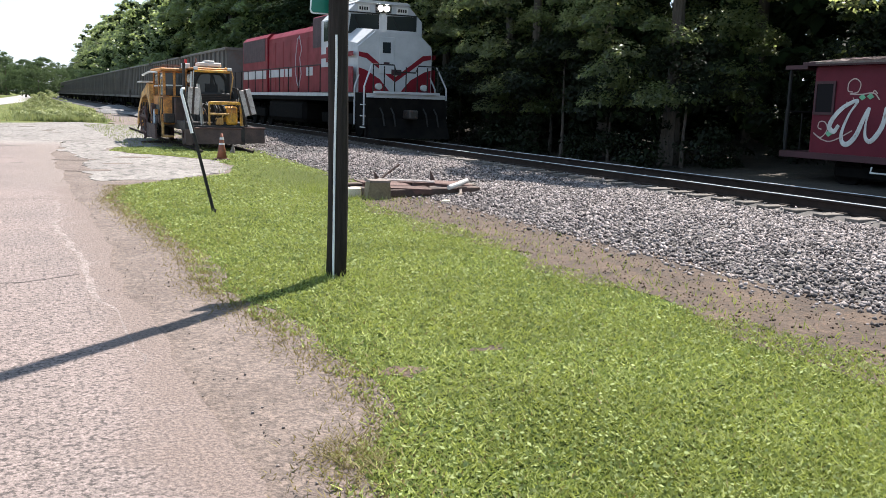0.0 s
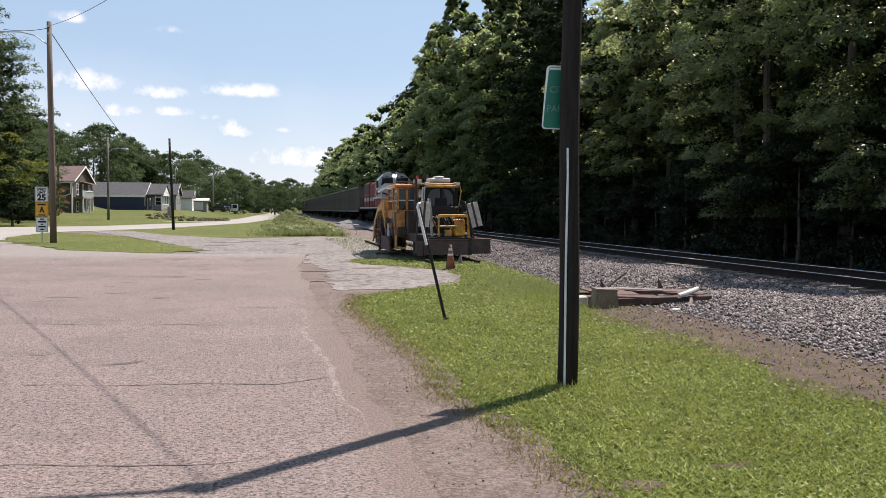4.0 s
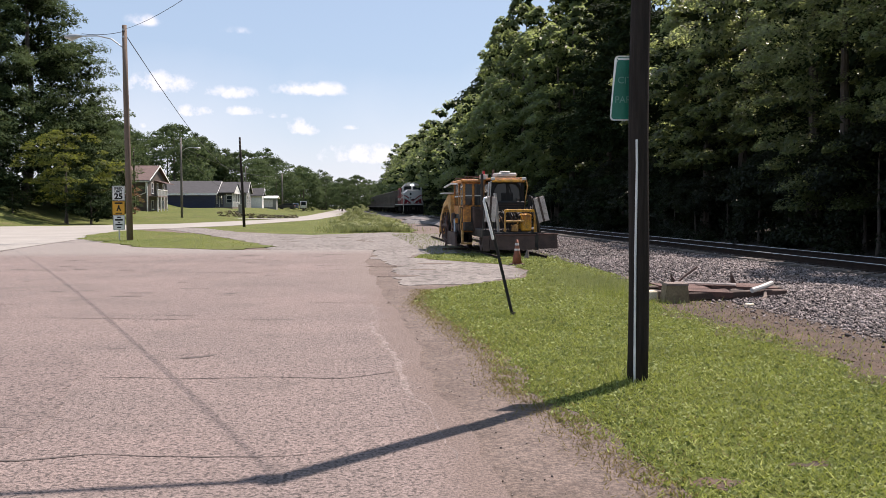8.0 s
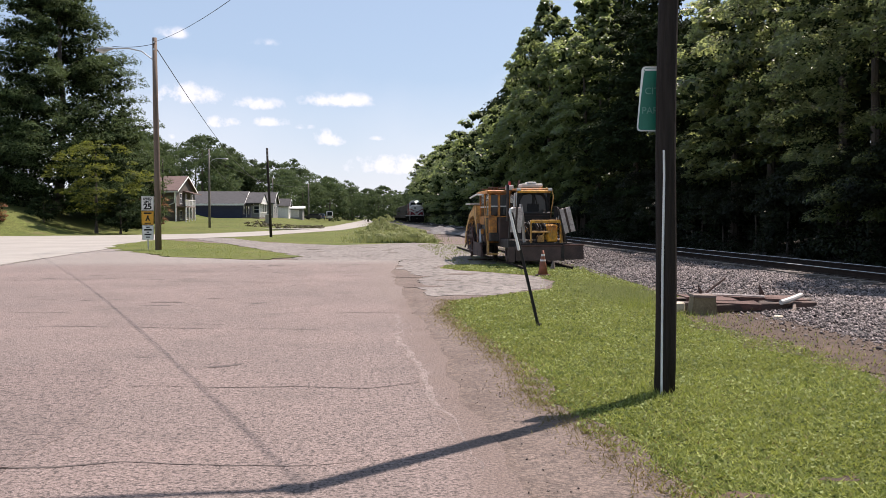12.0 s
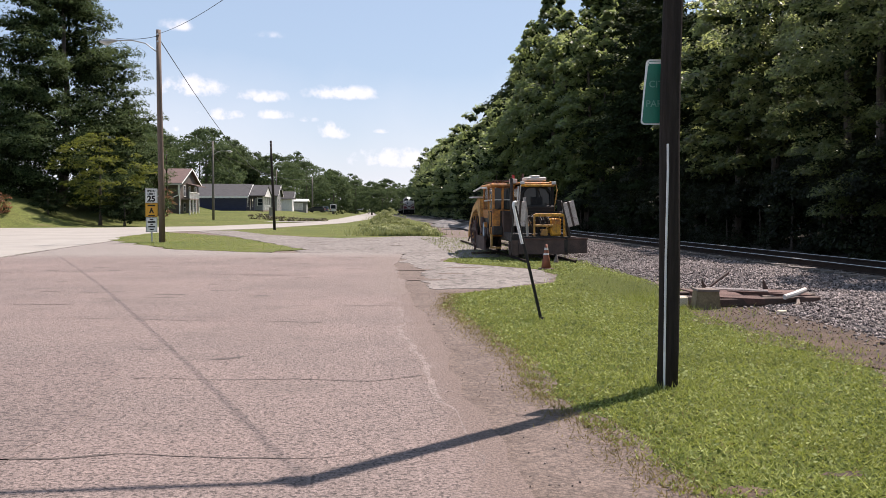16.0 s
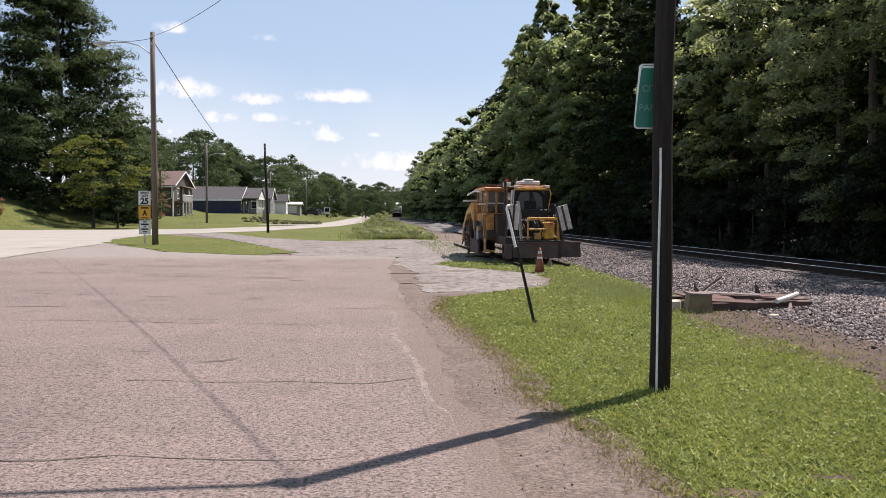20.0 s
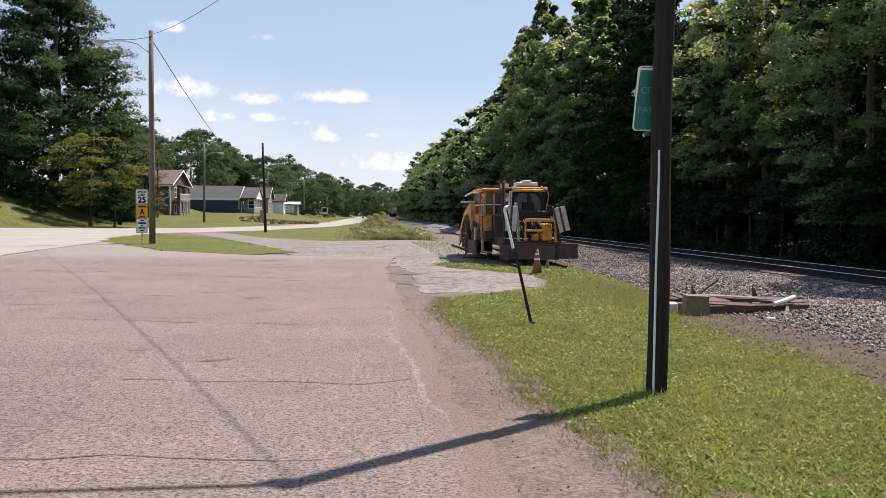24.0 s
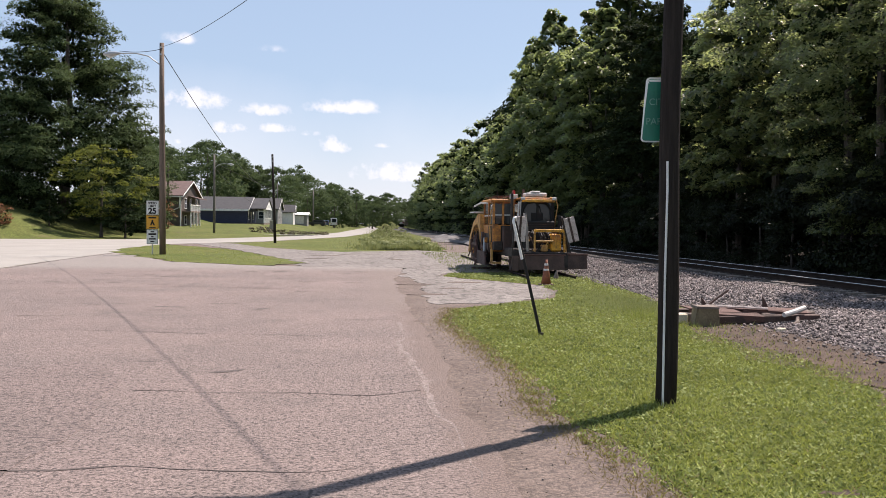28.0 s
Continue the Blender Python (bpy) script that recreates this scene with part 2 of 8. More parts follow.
M = {
    "asphalt": mat("asphalt_chipseal", (0.203, 0.153, 0.137), (0.167, 0.131, 0.119), 0.35, 0.9, bump=1.0, fine=46, grain=0.42, coarse=0.28, world=True, rust=(0.133, 0.105, 0.094), rust_amount=0.3, pits=(29, 0.62), zones=((0.45, 0.9, -60, -50, (0.140, 0.103, 0.088)), (-0.4, 0.9, 16.5, 19.0, (0.158, 0.124, 0.109)), (-60, -50, 30.0, 34.0, (0.194, 0.170, 0.154)))),
    "old_asphalt": mat("old_asphalt", (0.194, 0.174, 0.158), (0.151, 0.132, 0.121), 0.5, 0.95, bump=0.8, fine=30, grain=0.40, coarse=0.25, world=True, stretch=(1, 0.5, 1), rust=(0.100, 0.083, 0.073), rust_amount=0.5, pits=(5, 0.45)),
    "concrete": mat("road_concrete", (0.274, 0.257, 0.230), (0.230, 0.213, 0.192), 0.3, 0.9, bump=0.3, fine=14, grain=0.12, world=True),
    "dirt": mat("dirt", (0.142, 0.106, 0.089), (0.112, 0.082, 0.067), 1.1, 0.95, bump=1.0, fine=40, grain=0.40, coarse=0.26, world=True, rust=(0.085, 0.060, 0.049), rust_amount=0.35, pits=(22, 0.3)),
    "pebble": leaf_mat("pebble", (0.109, 0.085, 0.074), (0.219, 0.181, 0.164), (0.000, 0.000, 0.000), 0.0, 0.9, 5.0),
    "clod": leaf_mat("soil_clod", (0.036, 0.023, 0.015), (0.110, 0.075, 0.052), (0, 0, 0), 0.0, 0.9, 5.0),
    "soil": mat("dark_soil", (0.066, 0.038, 0.022), (0.032, 0.019, 0.012), 2.2, 0.95, bump=1.0, fine=24, grain=0.5, coarse=0.3, world=True, rust=(0.105, 0.072, 0.05), rust_amount=0.35),
    "lawn": mat("lawn", (0.040, 0.060, 0.010), (0.078, 0.090, 0.021), 0.5, 0.9, bump=1.0, fine=30, grain=0.6, coarse=0.35, world=True, spec=0.1),
    "far_lawn": mat("mown_lawn", (0.070, 0.088, 0.023), (0.108, 0.114, 0.038), 0.16, 0.95, bump=0.8, fine=10, grain=0.4, coarse=0.3, world=True, spec=0.1, rust=(0.115, 0.098, 0.05), rust_amount=0.25),
    "ballast_bed": mat("ballast_bed", (0.065, 0.057, 0.053), (0.042, 0.036, 0.034), 1.0, 0.95, bump=1.0, fine=16, grain=0.6, world=True),
    "crack": mat("crack_filler", (0.058, 0.045, 0.040), (0.095, 0.075, 0.066), 3, 0.9, world=True),
    "stone": leaf_mat("ballast_stone", (0.029, 0.024, 0.024), (0.303, 0.260, 0.249), (0.000, 0.000, 0.000), 0.0, 0.85, 5.0),
    "tie": mat("weathered_tie", (0.152, 0.128, 0.112), (0.088, 0.074, 0.064), 3, 0.9, stretch=(0.3, 3, 1), vary=0.35),
    "rail": mat("rail_steel", (0.036, 0.024, 0.019), (0.024, 0.017, 0.014), 4, 0.8, bump=0.2, spec=0.15),
    "railhead": mat("polished_rail_head", (0.60, 0.60, 0.61), (0.5, 0.5, 0.5), 4, 0.4, metal=0.4, bump=0.03),
    "pole": mat("weathered_dark_pole", (0.034, 0.027, 0.023), (0.020, 0.016, 0.014), 5, 0.85, stretch=(6, 6, 0.4), bump=0.6, fine=20, grain=0.4, spec=0.2),
    "pole_brown": mat("brown_pole", (0.165, 0.118, 0.088), (0.115, 0.083, 0.064), 5, 0.85, stretch=(6, 6, 0.4), bump=0.5, fine=20, grain=0.3),
    "pole_grey": mat("grey_pole", (0.20, 0.18, 0.16), (0.13, 0.115, 0.10), 5, 0.85, stretch=(6, 6, 0.4), bump=0.5, fine=20, grain=0.3),
    "sign_green": mat("sign_green", (0.004, 0.17, 0.11), (0.008, 0.14, 0.095), 4, 0.45, bump=0.05, grain=0.08),
    "faded_letter": mat("faded_letter_green", (0.15, 0.32, 0.26), (0.10, 0.26, 0.20), 20, 0.5, bump=0),
    "white": mat("white_paint", (0.78, 0.78, 0.76), (0.66, 0.66, 0.64), 3, 0.5, bump=0.05, grain=0.06),
    "dull_white": mat("dirty_white_paint", (0.62, 0.61, 0.58), (0.48, 0.46, 0.43), 3, 0.6, bump=0.1, grain=0.1, rust=(0.22, 0.12, 0.07), rust_amount=0.2),
    "pvc": mat("white_conduit", (0.74, 0.74, 0.73), (0.58, 0.58, 0.57), 5, 0.5, bump=0.05, grain=0.08),
    "black": mat("black_paint", (0.016, 0.016, 0.016), (0.026, 0.024, 0.022), 4, 0.65, bump=0.1, spec=0.2),
    "dark_steel": mat("dark_steel", (0.05, 0.042, 0.037), (0.028, 0.025, 0.023), 4, 0.65, metal=0.3, bump=0.3, rust=(0.13, 0.065, 0.04), rust_amount=0.3),
    "rusty": mat("rusty_steel", (0.115, 0.059, 0.048), (0.070, 0.038, 0.032), 3, 0.85, bump=0.5, grain=0.35),
    "rusty_dark": mat("dark_rusty_steel", (0.092, 0.053, 0.042), (0.050, 0.032, 0.026), 3, 0.8, bump=0.4, grain=0.4),
    "galv": mat("galvanised_steel", (0.42, 0.43, 0.43), (0.33, 0.34, 0.34), 6, 0.45, metal=0.7, bump=0.05, grain=0.1),
    "yellow": mat("machine_yellow", (0.82, 0.41, 0.03), (0.62, 0.27, 0.02), 3.5, 0.55, bump=0.15, grain=0.45, rust=(0.11, 0.06, 0.035), rust_amount=0.8),
    "faded_yellow": mat("faded_machine_yellow", (0.70, 0.40, 0.11), (0.50, 0.26, 0.07), 2.6, 0.6, bump=0.15, grain=0.45, rust=(0.13, 0.07, 0.045), rust_amount=0.85),
    "orange": mat("machine_orange", (0.72, 0.29, 0.045), (0.50, 0.18, 0.03), 3.2, 0.55, bump=0.15, grain=0.45, rust=(0.10, 0.055, 0.035), rust_amount=0.85),
    "cone_orange": mat("cone_orange", (0.27, 0.088, 0.042), (0.18, 0.055, 0.028), 6, 0.7, bump=0.1, grain=0.25, rust=(0.15, 0.085, 0.06), rust_amount=0.5),
    "loco_red": mat("locomotive_red", (0.20, 0.009, 0.019), (0.145, 0.008, 0.015), 1.6, 0.55, bump=0.05, grain=0.12, spec=0.2),
    "loco_white": mat("locomotive_white", (0.46, 0.46, 0.47), (0.37, 0.37, 0.38), 1.6, 0.5, bump=0.05, grain=0.06),
    "loco_dark": mat("locomotive_grille", (0.045, 0.014, 0.018), (0.03, 0.011, 0.014), 3, 0.7, bump=0.3, fine=30),
    "undergear": mat("running_gear", (0.006, 0.006, 0.006), (0.011, 0.010, 0.009), 3, 0.95, bump=0.3, spec=0.03),
    "hopper": mat("hopper_steel", (0.125, 0.112, 0.10), (0.09, 0.08, 0.072), 0.8, 0.75, bump=0.2, grain=0.2, rust=(0.12, 0.075, 0.055), rust_amount=0.45, vary=0.15),
    "caboose": mat("caboose_red", (0.13, 0.012, 0.024), (0.095, 0.009, 0.018), 1.2, 0.6, bump=0.05, grain=0.12, spec=0.25),
    "caboose_dark": mat("caboose_dark_red", (0.055, 0.012, 0.017), (0.04, 0.01, 0.013), 2, 0.55, bump=0.05),
    "script_green": mat("leaf_green_paint", (0.16, 0.42, 0.24), (0.12, 0.34, 0.20), 4, 0.5, bump=0),
    "script_tan": mat("tan_scroll_paint", (0.50, 0.36, 0.32), (0.42, 0.30, 0.27), 4, 0.5, bump=0),
    "glass": glass_mat("dark_glass"),
    "dull_glass": glass_mat("dusty_dark_glass", (0.012, 0.010, 0.011), 0.6, 0.1),
    "cab_glass": glass_mat("cab_glass", (0.024, 0.027, 0.027), 0.06, 0.35),
    "headlight": glow_mat("lit_headlight", (1.0, 0.97, 0.9), 45.0),
    "unlit_lens": glass_mat("lens", (0.5, 0.5, 0.48), 0.15),
    "red_lens": mat("red_lens", (0.5, 0.04, 0.03), (0.4, 0.03, 0.03), 4, 0.3, bump=0),
    "bark": mat("bark", (0.10, 0.078, 0.062), (0.06, 0.047, 0.038), 4, 0.9, stretch=(4, 4, 0.7), bump=0.8, fine=14, grain=0.35),
    "leaf": leaf_mat("broad_leaves", (0.014, 0.020, 0.010), (0.042, 0.052, 0.027), (0.58, 0.66, 0.24), 0.36, 0.34, 0.30, 0.55),
    # darker copy of the broad leaves, with woodland shade put into the colour
    "leaf_shaded": leaf_mat("shaded_wood_leaves", (0.010, 0.017, 0.008), (0.026, 0.040, 0.016), (0.10, 0.15, 0.04), 0.06, 0.8, 0.45, 0.05),
    "leaf_light": leaf_mat("light_leaves", (0.028, 0.044, 0.018), (0.074, 0.098, 0.042), (0.44, 0.53, 0.18), 0.36, 0.42, 0.45, 0.35),
    "leaf_far": leaf_mat("far_leaves", (0.034, 0.055, 0.024), (0.066, 0.092, 0.042), (0.13, 0.18, 0.07), 0.28, 0.6, 0.12, 0.05),
    # shrub leaves: the shade under the canopy is put into the colour
    "shrub_leaf": leaf_mat("shaded_shrub_leaves", (0.006, 0.009, 0.005), (0.018, 0.024, 0.012), (0.14, 0.18, 0.06), 0.08, 0.5, 0.45, 0.12),
    "needle": leaf_mat("dark_needles", (0.022, 0.042, 0.016), (0.080, 0.110, 0.046), (0.14, 0.19, 0.06), 0.2, 0.6, 0.45, 0.06),
    "leaf_yellow": leaf_mat("yellow_green_leaves", (0.020, 0.034, 0.010), (0.088, 0.102, 0.024), (0.30, 0.33, 0.05), 0.32, 0.5, 0.45, 0.08),
    "garden": leaf_mat("garden_plants", (0.035, 0.028, 0.015), (0.105, 0.091, 0.042), (0.084, 0.084, 0.035), 0.2),
    "leaf_red": leaf_mat("reddish_leaves", (0.14, 0.06, 0.03), (0.19, 0.09, 0.04), (0.25, 0.10, 0.04), 0.3),
    "weed": leaf_mat("weeds", (0.142, 0.178, 0.064), (0.328, 0.334, 0.170), (0.285, 0.312, 0.114), 0.32, 0.6),
    "clover": leaf_mat("clover_and_turf_leaves", (0.040, 0.064, 0.016), (0.31, 0.35, 0.145), (0.27, 0.30, 0.09), 0.3, 0.6, 1.2, 0.06),
    "worn": mat("worn_pale_edge", (0.205, 0.163, 0.146), (0.180, 0.142, 0.128), 1.5, 0.9, bump=0.8, fine=40, grain=0.45, coarse=0.25, world=True, pits=(13, 0.35)),
    "guard_board": mat("weathered_guard_board", (0.62, 0.54, 0.50), (0.46, 0.39, 0.36), 5, 0.7, bump=0.2, grain=0.25, rust=(0.20, 0.12, 0.09), rust_amount=0.4),
    "heap": mat("ballast_heap", (0.151, 0.141, 0.136), (0.105, 0.097, 0.095), 1.2, 0.95, bump=1.0, fine=14, grain=0.6, coarse=0.3, world=True),
    "litter": mat("leaf_litter", (0.055, 0.042, 0.03), (0.03, 0.024, 0.017), 1.2, 0.95, bump=1.0, fine=12, grain=0.6, world=True),
    "lot_dark": mat("older_asphalt_band", (0.176, 0.132, 0.119), (0.148, 0.115, 0.104), 0.5, 0.9, bump=1.0, fine=46, grain=0.42, coarse=0.25, world=True, rust=(0.119, 0.094, 0.083), rust_amount=0.35, pits=(21, 0.55)),
    "blade": leaf_mat("grass_blades", (0.056, 0.090, 0.017), (0.38, 0.405, 0.140), (0.29, 0.33, 0.07), 0.36, 0.6, 0.9, 0.05),
    "straw": leaf_mat("dry_grass", (0.175, 0.137, 0.055), (0.230, 0.186, 0.082), (0.192, 0.153, 0.055), 0.3, 0.6),
    "brown_siding": mat("brown_siding", (0.078, 0.060, 0.046), (0.065, 0.049, 0.038), 1, 0.75, stretch=(1, 1, 6)),
    "roof_brown": mat("brown_shingles", (0.108, 0.066, 0.057), (0.077, 0.048, 0.042), 2, 0.9, bump=0.4, fine=8, grain=0.25),
    "blue_siding": mat("dark_blue_siding", (0.022, 0.028, 0.065), (0.017, 0.022, 0.052), 1, 0.7, stretch=(1, 1, 6)),
    "roof_grey": mat("grey_shingles", (0.043, 0.042, 0.045), (0.030, 0.030, 0.033), 2, 0.9, bump=0.4, fine=8, grain=0.25),
    "grey_siding": mat("pale_grey_siding", (0.210, 0.210, 0.203), (0.175, 0.175, 0.168), 1, 0.75, stretch=(1, 1, 6)),
    "block": mat("weathered_block", (0.204, 0.160, 0.094), (0.149, 0.113, 0.066), 4, 0.9, bump=0.5, fine=25, grain=0.3),
    "pale_block": mat("pale_broken_block", (0.62, 0.55, 0.42), (0.52, 0.45, 0.34), 4, 0.9, bump=0.5),
    "timber": mat("grey_timber", (0.21, 0.165, 0.14), (0.13, 0.10, 0.085), 4, 0.9, stretch=(0.4, 4, 4), bump=0.5),
    "amber_sign": mat("amber_sign", (0.72, 0.36, 0.02), (0.64, 0.31, 0.02), 3, 0.5, bump=0, grain=0.06),
    "tyre": mat("tyre_rubber", (0.02, 0.02, 0.02), (0.03, 0.03, 0.03), 4, 0.8),
    "car_white": mat("vehicle_white", (0.6, 0.6, 0.6), (0.55, 0.55, 0.55), 2, 0.35, bump=0),
    "car_blue": mat("vehicle_blue", (0.06, 0.10, 0.16), (0.05, 0.08, 0.13), 2, 0.35, bump=0),
    "car_dark": mat("vehicle_dark", (0.03, 0.035, 0.04), (0.025, 0.03, 0.035), 2, 0.35, bump=0),
    "utility": mat("utility_box_tan", (0.32, 0.30, 0.25), (0.26, 0.24, 0.20), 3, 0.6),
    "planter": mat("planter_timber", (0.12, 0.075, 0.05), (0.09, 0.055, 0.04), 3, 0.85),
    "wire": mat("black_wire", (0.015, 0.015, 0.015), (0.02, 0.02, 0.02), 3, 0.6, bump=0),
}


# ---- mesh helpers ----
def part(name, bm, material, parent=None, label="", smooth=False):
    me = bpy.data.meshes.new(name)
    bmesh.ops.recalc_face_normals(bm, faces=bm.faces)
    bm.to_mesh(me)
    bm.free()
    me.materials.append(material)
    if smooth:
        me.polygons.foreach_set("use_smooth", [True] * len(me.polygons))
    ob = new(name, me)
    ob.parent = parent
    if label:
        ob["label"] = label
    return ob


def part_me(name, me, parent, m=None):
    """Another object on a shared mesh."""
    ob = new(name, me)
    ob.parent = parent
    if m is not None:
        ob.matrix_basis = m
    return ob


def empty(name, m, label, category, group="", kind=""):
    ob = new(name)
    ob.matrix_world = m
    ob.empty_display_size = 0.2
    return tagged(ob, label, category, group, kind)


def box(bm, x0, x1, y0, y1, z0, z1, m=None, bevel=0.0):
    vs = [bm.verts.new(p) for p in ((x0, y0, z0), (x1, y0, z0), (x1, y1, z0), (x0, y1, z0), (x0, y0, z1), (x1, y0, z1), (x1, y1, z1), (x0, y1, z1))]
    fs = [bm.faces.new([vs[i] for i in q]) for q in ((3, 2, 1, 0), (4, 5, 6, 7), (0, 1, 5, 4), (1, 2, 6, 5), (2, 3, 7, 6), (3, 0, 4, 7))]
    if bevel:
        edges = list({e for f in fs for e in f.edges})
        r = bmesh.ops.bevel(bm, geom=edges, offset=bevel, segments=1, affect="EDGES")
        vs = list({v for f in r["faces"] for v in f.verts} | {v for v in vs if v.is_valid})
    if m is not None:
        bmesh.ops.transform(bm, matrix=m, verts=vs)
    return bm


def BM():
    return bmesh.new()


def bx(*a, **k):
    return box(BM(), *a, **k)


def cyl(bm, p0, p1, r0, r1=None, seg=10):
    r1 = r0 if r1 is None else r1
    p0, p1 = Vector(p0), Vector(p1)
    q = (p1 - p0).to_track_quat("Z", "Y")
    rings = []
    for p, r in ((p0, r0), (p1, r1)):
        rings.append([bm.verts.new(p + q @ Vector((r * math.cos(2 * math.pi * i / seg), r * math.sin(2 * math.pi * i / seg), 0))) for i in range(seg)])
    for i in range(seg):
        j = (i + 1) % seg
        bm.faces.new((rings[0][i], rings[0][j], rings[1][j], rings[1][i]))
    bm.faces.new(rings[0][::-1])
    bm.faces.new(rings[1])
    return bm


def tube(bm, pts, r, seg=6):
    """A round bar along points; its rings turn with the line, without twist."""
    pts = [Vector(p) for p in pts]
    rings, q, last = [], None, None
    for k, p in enumerate(pts):
        d = (pts[min(k + 1, len(pts) - 1)] - pts[max(k - 1, 0)]).normalized()
        q = d.to_track_quat("Z", "Y") if q is None else last.rotation_difference(d) @ q
        last = d
        rr = r[k] if isinstance(r, (list, tuple)) else r
        rings.append([bm.verts.new(p + q @ Vector((rr * math.cos(2 * math.pi * i / seg), rr * math.sin(2 * math.pi * i / seg), 0))) for i in range(seg)])
    for a, b in zip(rings, rings[1:]):
        for i in range(seg):
            j = (i + 1) % seg
            bm.faces.new((a[i], a[j], b[j], b[i]))
    bm.faces.new(rings[0][::-1])
    bm.faces.new(rings[-1])
    return bm


def prism(bm, outline, axis, a, b):
    """An outline in the plane across an axis (x: y,z; y: x,z; z: x,y), extruded from a to b."""
    def at(p, t):
        return {"x": (t, p[0], p[1]), "y": (p[0], t, p[1]), "z": (p[0], p[1], t)}[axis]
    v0, v1 = [bm.verts.new(at(p, a)) for p in outline], [bm.verts.new(at(p, b)) for p in outline]
    bm.faces.new(v0)
    bm.faces.new(v1[::-1])
    n = len(outline)
    for i in range(n):
        j = (i + 1) % n
        bm.faces.new((v0[i], v1[i], v1[j], v0[j]))
    return bm


def np_mesh(name, v, f, material=None):
    v, f = np.asarray(v, np.float32), np.asarray(f, np.int32)
    me = bpy.data.meshes.new(name)
    me.vertices.add(len(v))
    me.vertices.foreach_set("co", v.ravel())
    me.loops.add(f.size)
    me.loops.foreach_set("vertex_index", f.ravel())
    me.polygons.add(len(f))
    me.polygons.foreach_set("loop_start", np.arange(0, f.size, f.shape[1], dtype=np.int32))
    me.update(calc_edges=True)
    if material:
        me.materials.append(material)
    return me


def lettering(name, text, size, material, parent, m, extrude=0.002, bold=0.0):
    cu = bpy.data.curves.new(name, "FONT")
    cu.body, cu.size, cu.align_x, cu.align_y, cu.extrude, cu.offset = text, size, "CENTER", "CENTER", extrude, bold
    tmp = bpy.data.objects.new(name, cu)
    scene.collection.objects.link(tmp)
    me = bpy.data.meshes.new_from_object(tmp.evaluated_get(bpy.context.evaluated_depsgraph_get()))
    bpy.data.objects.remove(tmp)
    me.materials.append(material)
    ob = new(name, me)
    ob.parent, ob.matrix_basis = parent, m
    return ob


def sstep(a, b, x):
    t = np.clip((x - a) / (b - a), 0, 1)
    return t * t * (3 - 2 * t)


def ground_z(x, y):
    """The lie of the land: level by the track and the lot, rising to the lawns and to a bank."""
    x, y = np.asarray(x, float), np.asarray(y, float)
    lawn = 1.5 * sstep(85, 170, y) * sstep(-10, -22, x - 0.02 * (y - 110))
    bank = 3.2 * sstep(-26, -39, x) * sstep(80.5, 86, y)
    back = 2.5 * sstep(16, 40, x)
    return lawn + bank + back - 0.04


def track_x(y):
    """The line of the track's middle, with a slight bend far off."""
    return 12.2 + 9.6e-5 * max(y - 200.0, 0.0) ** 2


RAIL_Z = 0.37


# ---- ground, lot, road ----
def structure(name, me, label, category):
    return tagged(new(name, me), label, category, kind="structure")


def make_ground():
    xs = np.unique(np.concatenate([np.linspace(-2500, -160, 12), np.arange(-150, -60, 6), np.arange(-60, 60, 2.0), np.arange(60, 160, 8), np.linspace(170, 2500, 12)]))
    ys = np.unique(np.concatenate([np.linspace(-900, -60, 8), np.arange(-50, 60, 4.0), np.arange(60, 260, 3.0), np.arange(260, 600, 20), np.linspace(620, 4000, 14)]))
    X, Y = np.meshgrid(xs, ys)
    Z = ground_z(X, Y)
    v = np.stack([X.ravel(), Y.ravel(), Z.ravel()], 1)
    nx = len(xs)
    i, j = np.meshgrid(np.arange(nx - 1), np.arange(len(ys) - 1))
    a = (j * nx + i).ravel()
    f = np.stack([a, a + 1, a + nx + 1, a + nx], 1)
    structure("ground", np_mesh("ground", v, f, M["far_lawn"]), "mown green lawn and verge ground reaching the distance", "ground")


def sheet(name, outline, z, material, label, category, rough=0.06, step=0.5, thick=0.05, seed=1, parent=None):
    """A slab of paving or turf with an uneven edge."""
    rnd = random.Random(seed)
    pts = []
    n = len(outline)
    for i in range(n):
        a, b = Vector(outline[i]), Vector(outline[(i + 1) % n])
        k = max(1, min(60, int((b - a).length / step)))
        for s in range(k):
            p = a.lerp(b, s / k)
            w = noise.noise(Vector((p.x * 0.9 + seed, p.y * 0.9, 0))) * rough * 2 + rnd.uniform(-rough, rough) * 0.6
            d = (b - a).normalized()
            pts.append((p.x - d.y * w, p.y + d.x * w))
    bm = BM()
    v0 = [bm.verts.new((x, y, z)) for x, y in pts]
    top = bm.faces.new(v0)
    ext = bmesh.ops.extrude_face_region(bm, geom=[top])
    bmesh.ops.translate(bm, vec=(0, 0, -thick), verts=[e for e in ext["geom"] if isinstance(e, bmesh.types.BMVert)])
    bmesh.ops.triangulate(bm, faces=bm.faces)
    ob = part(name, bm, material, parent)
    return tagged(ob, label, category, kind="structure") if parent is None else ob


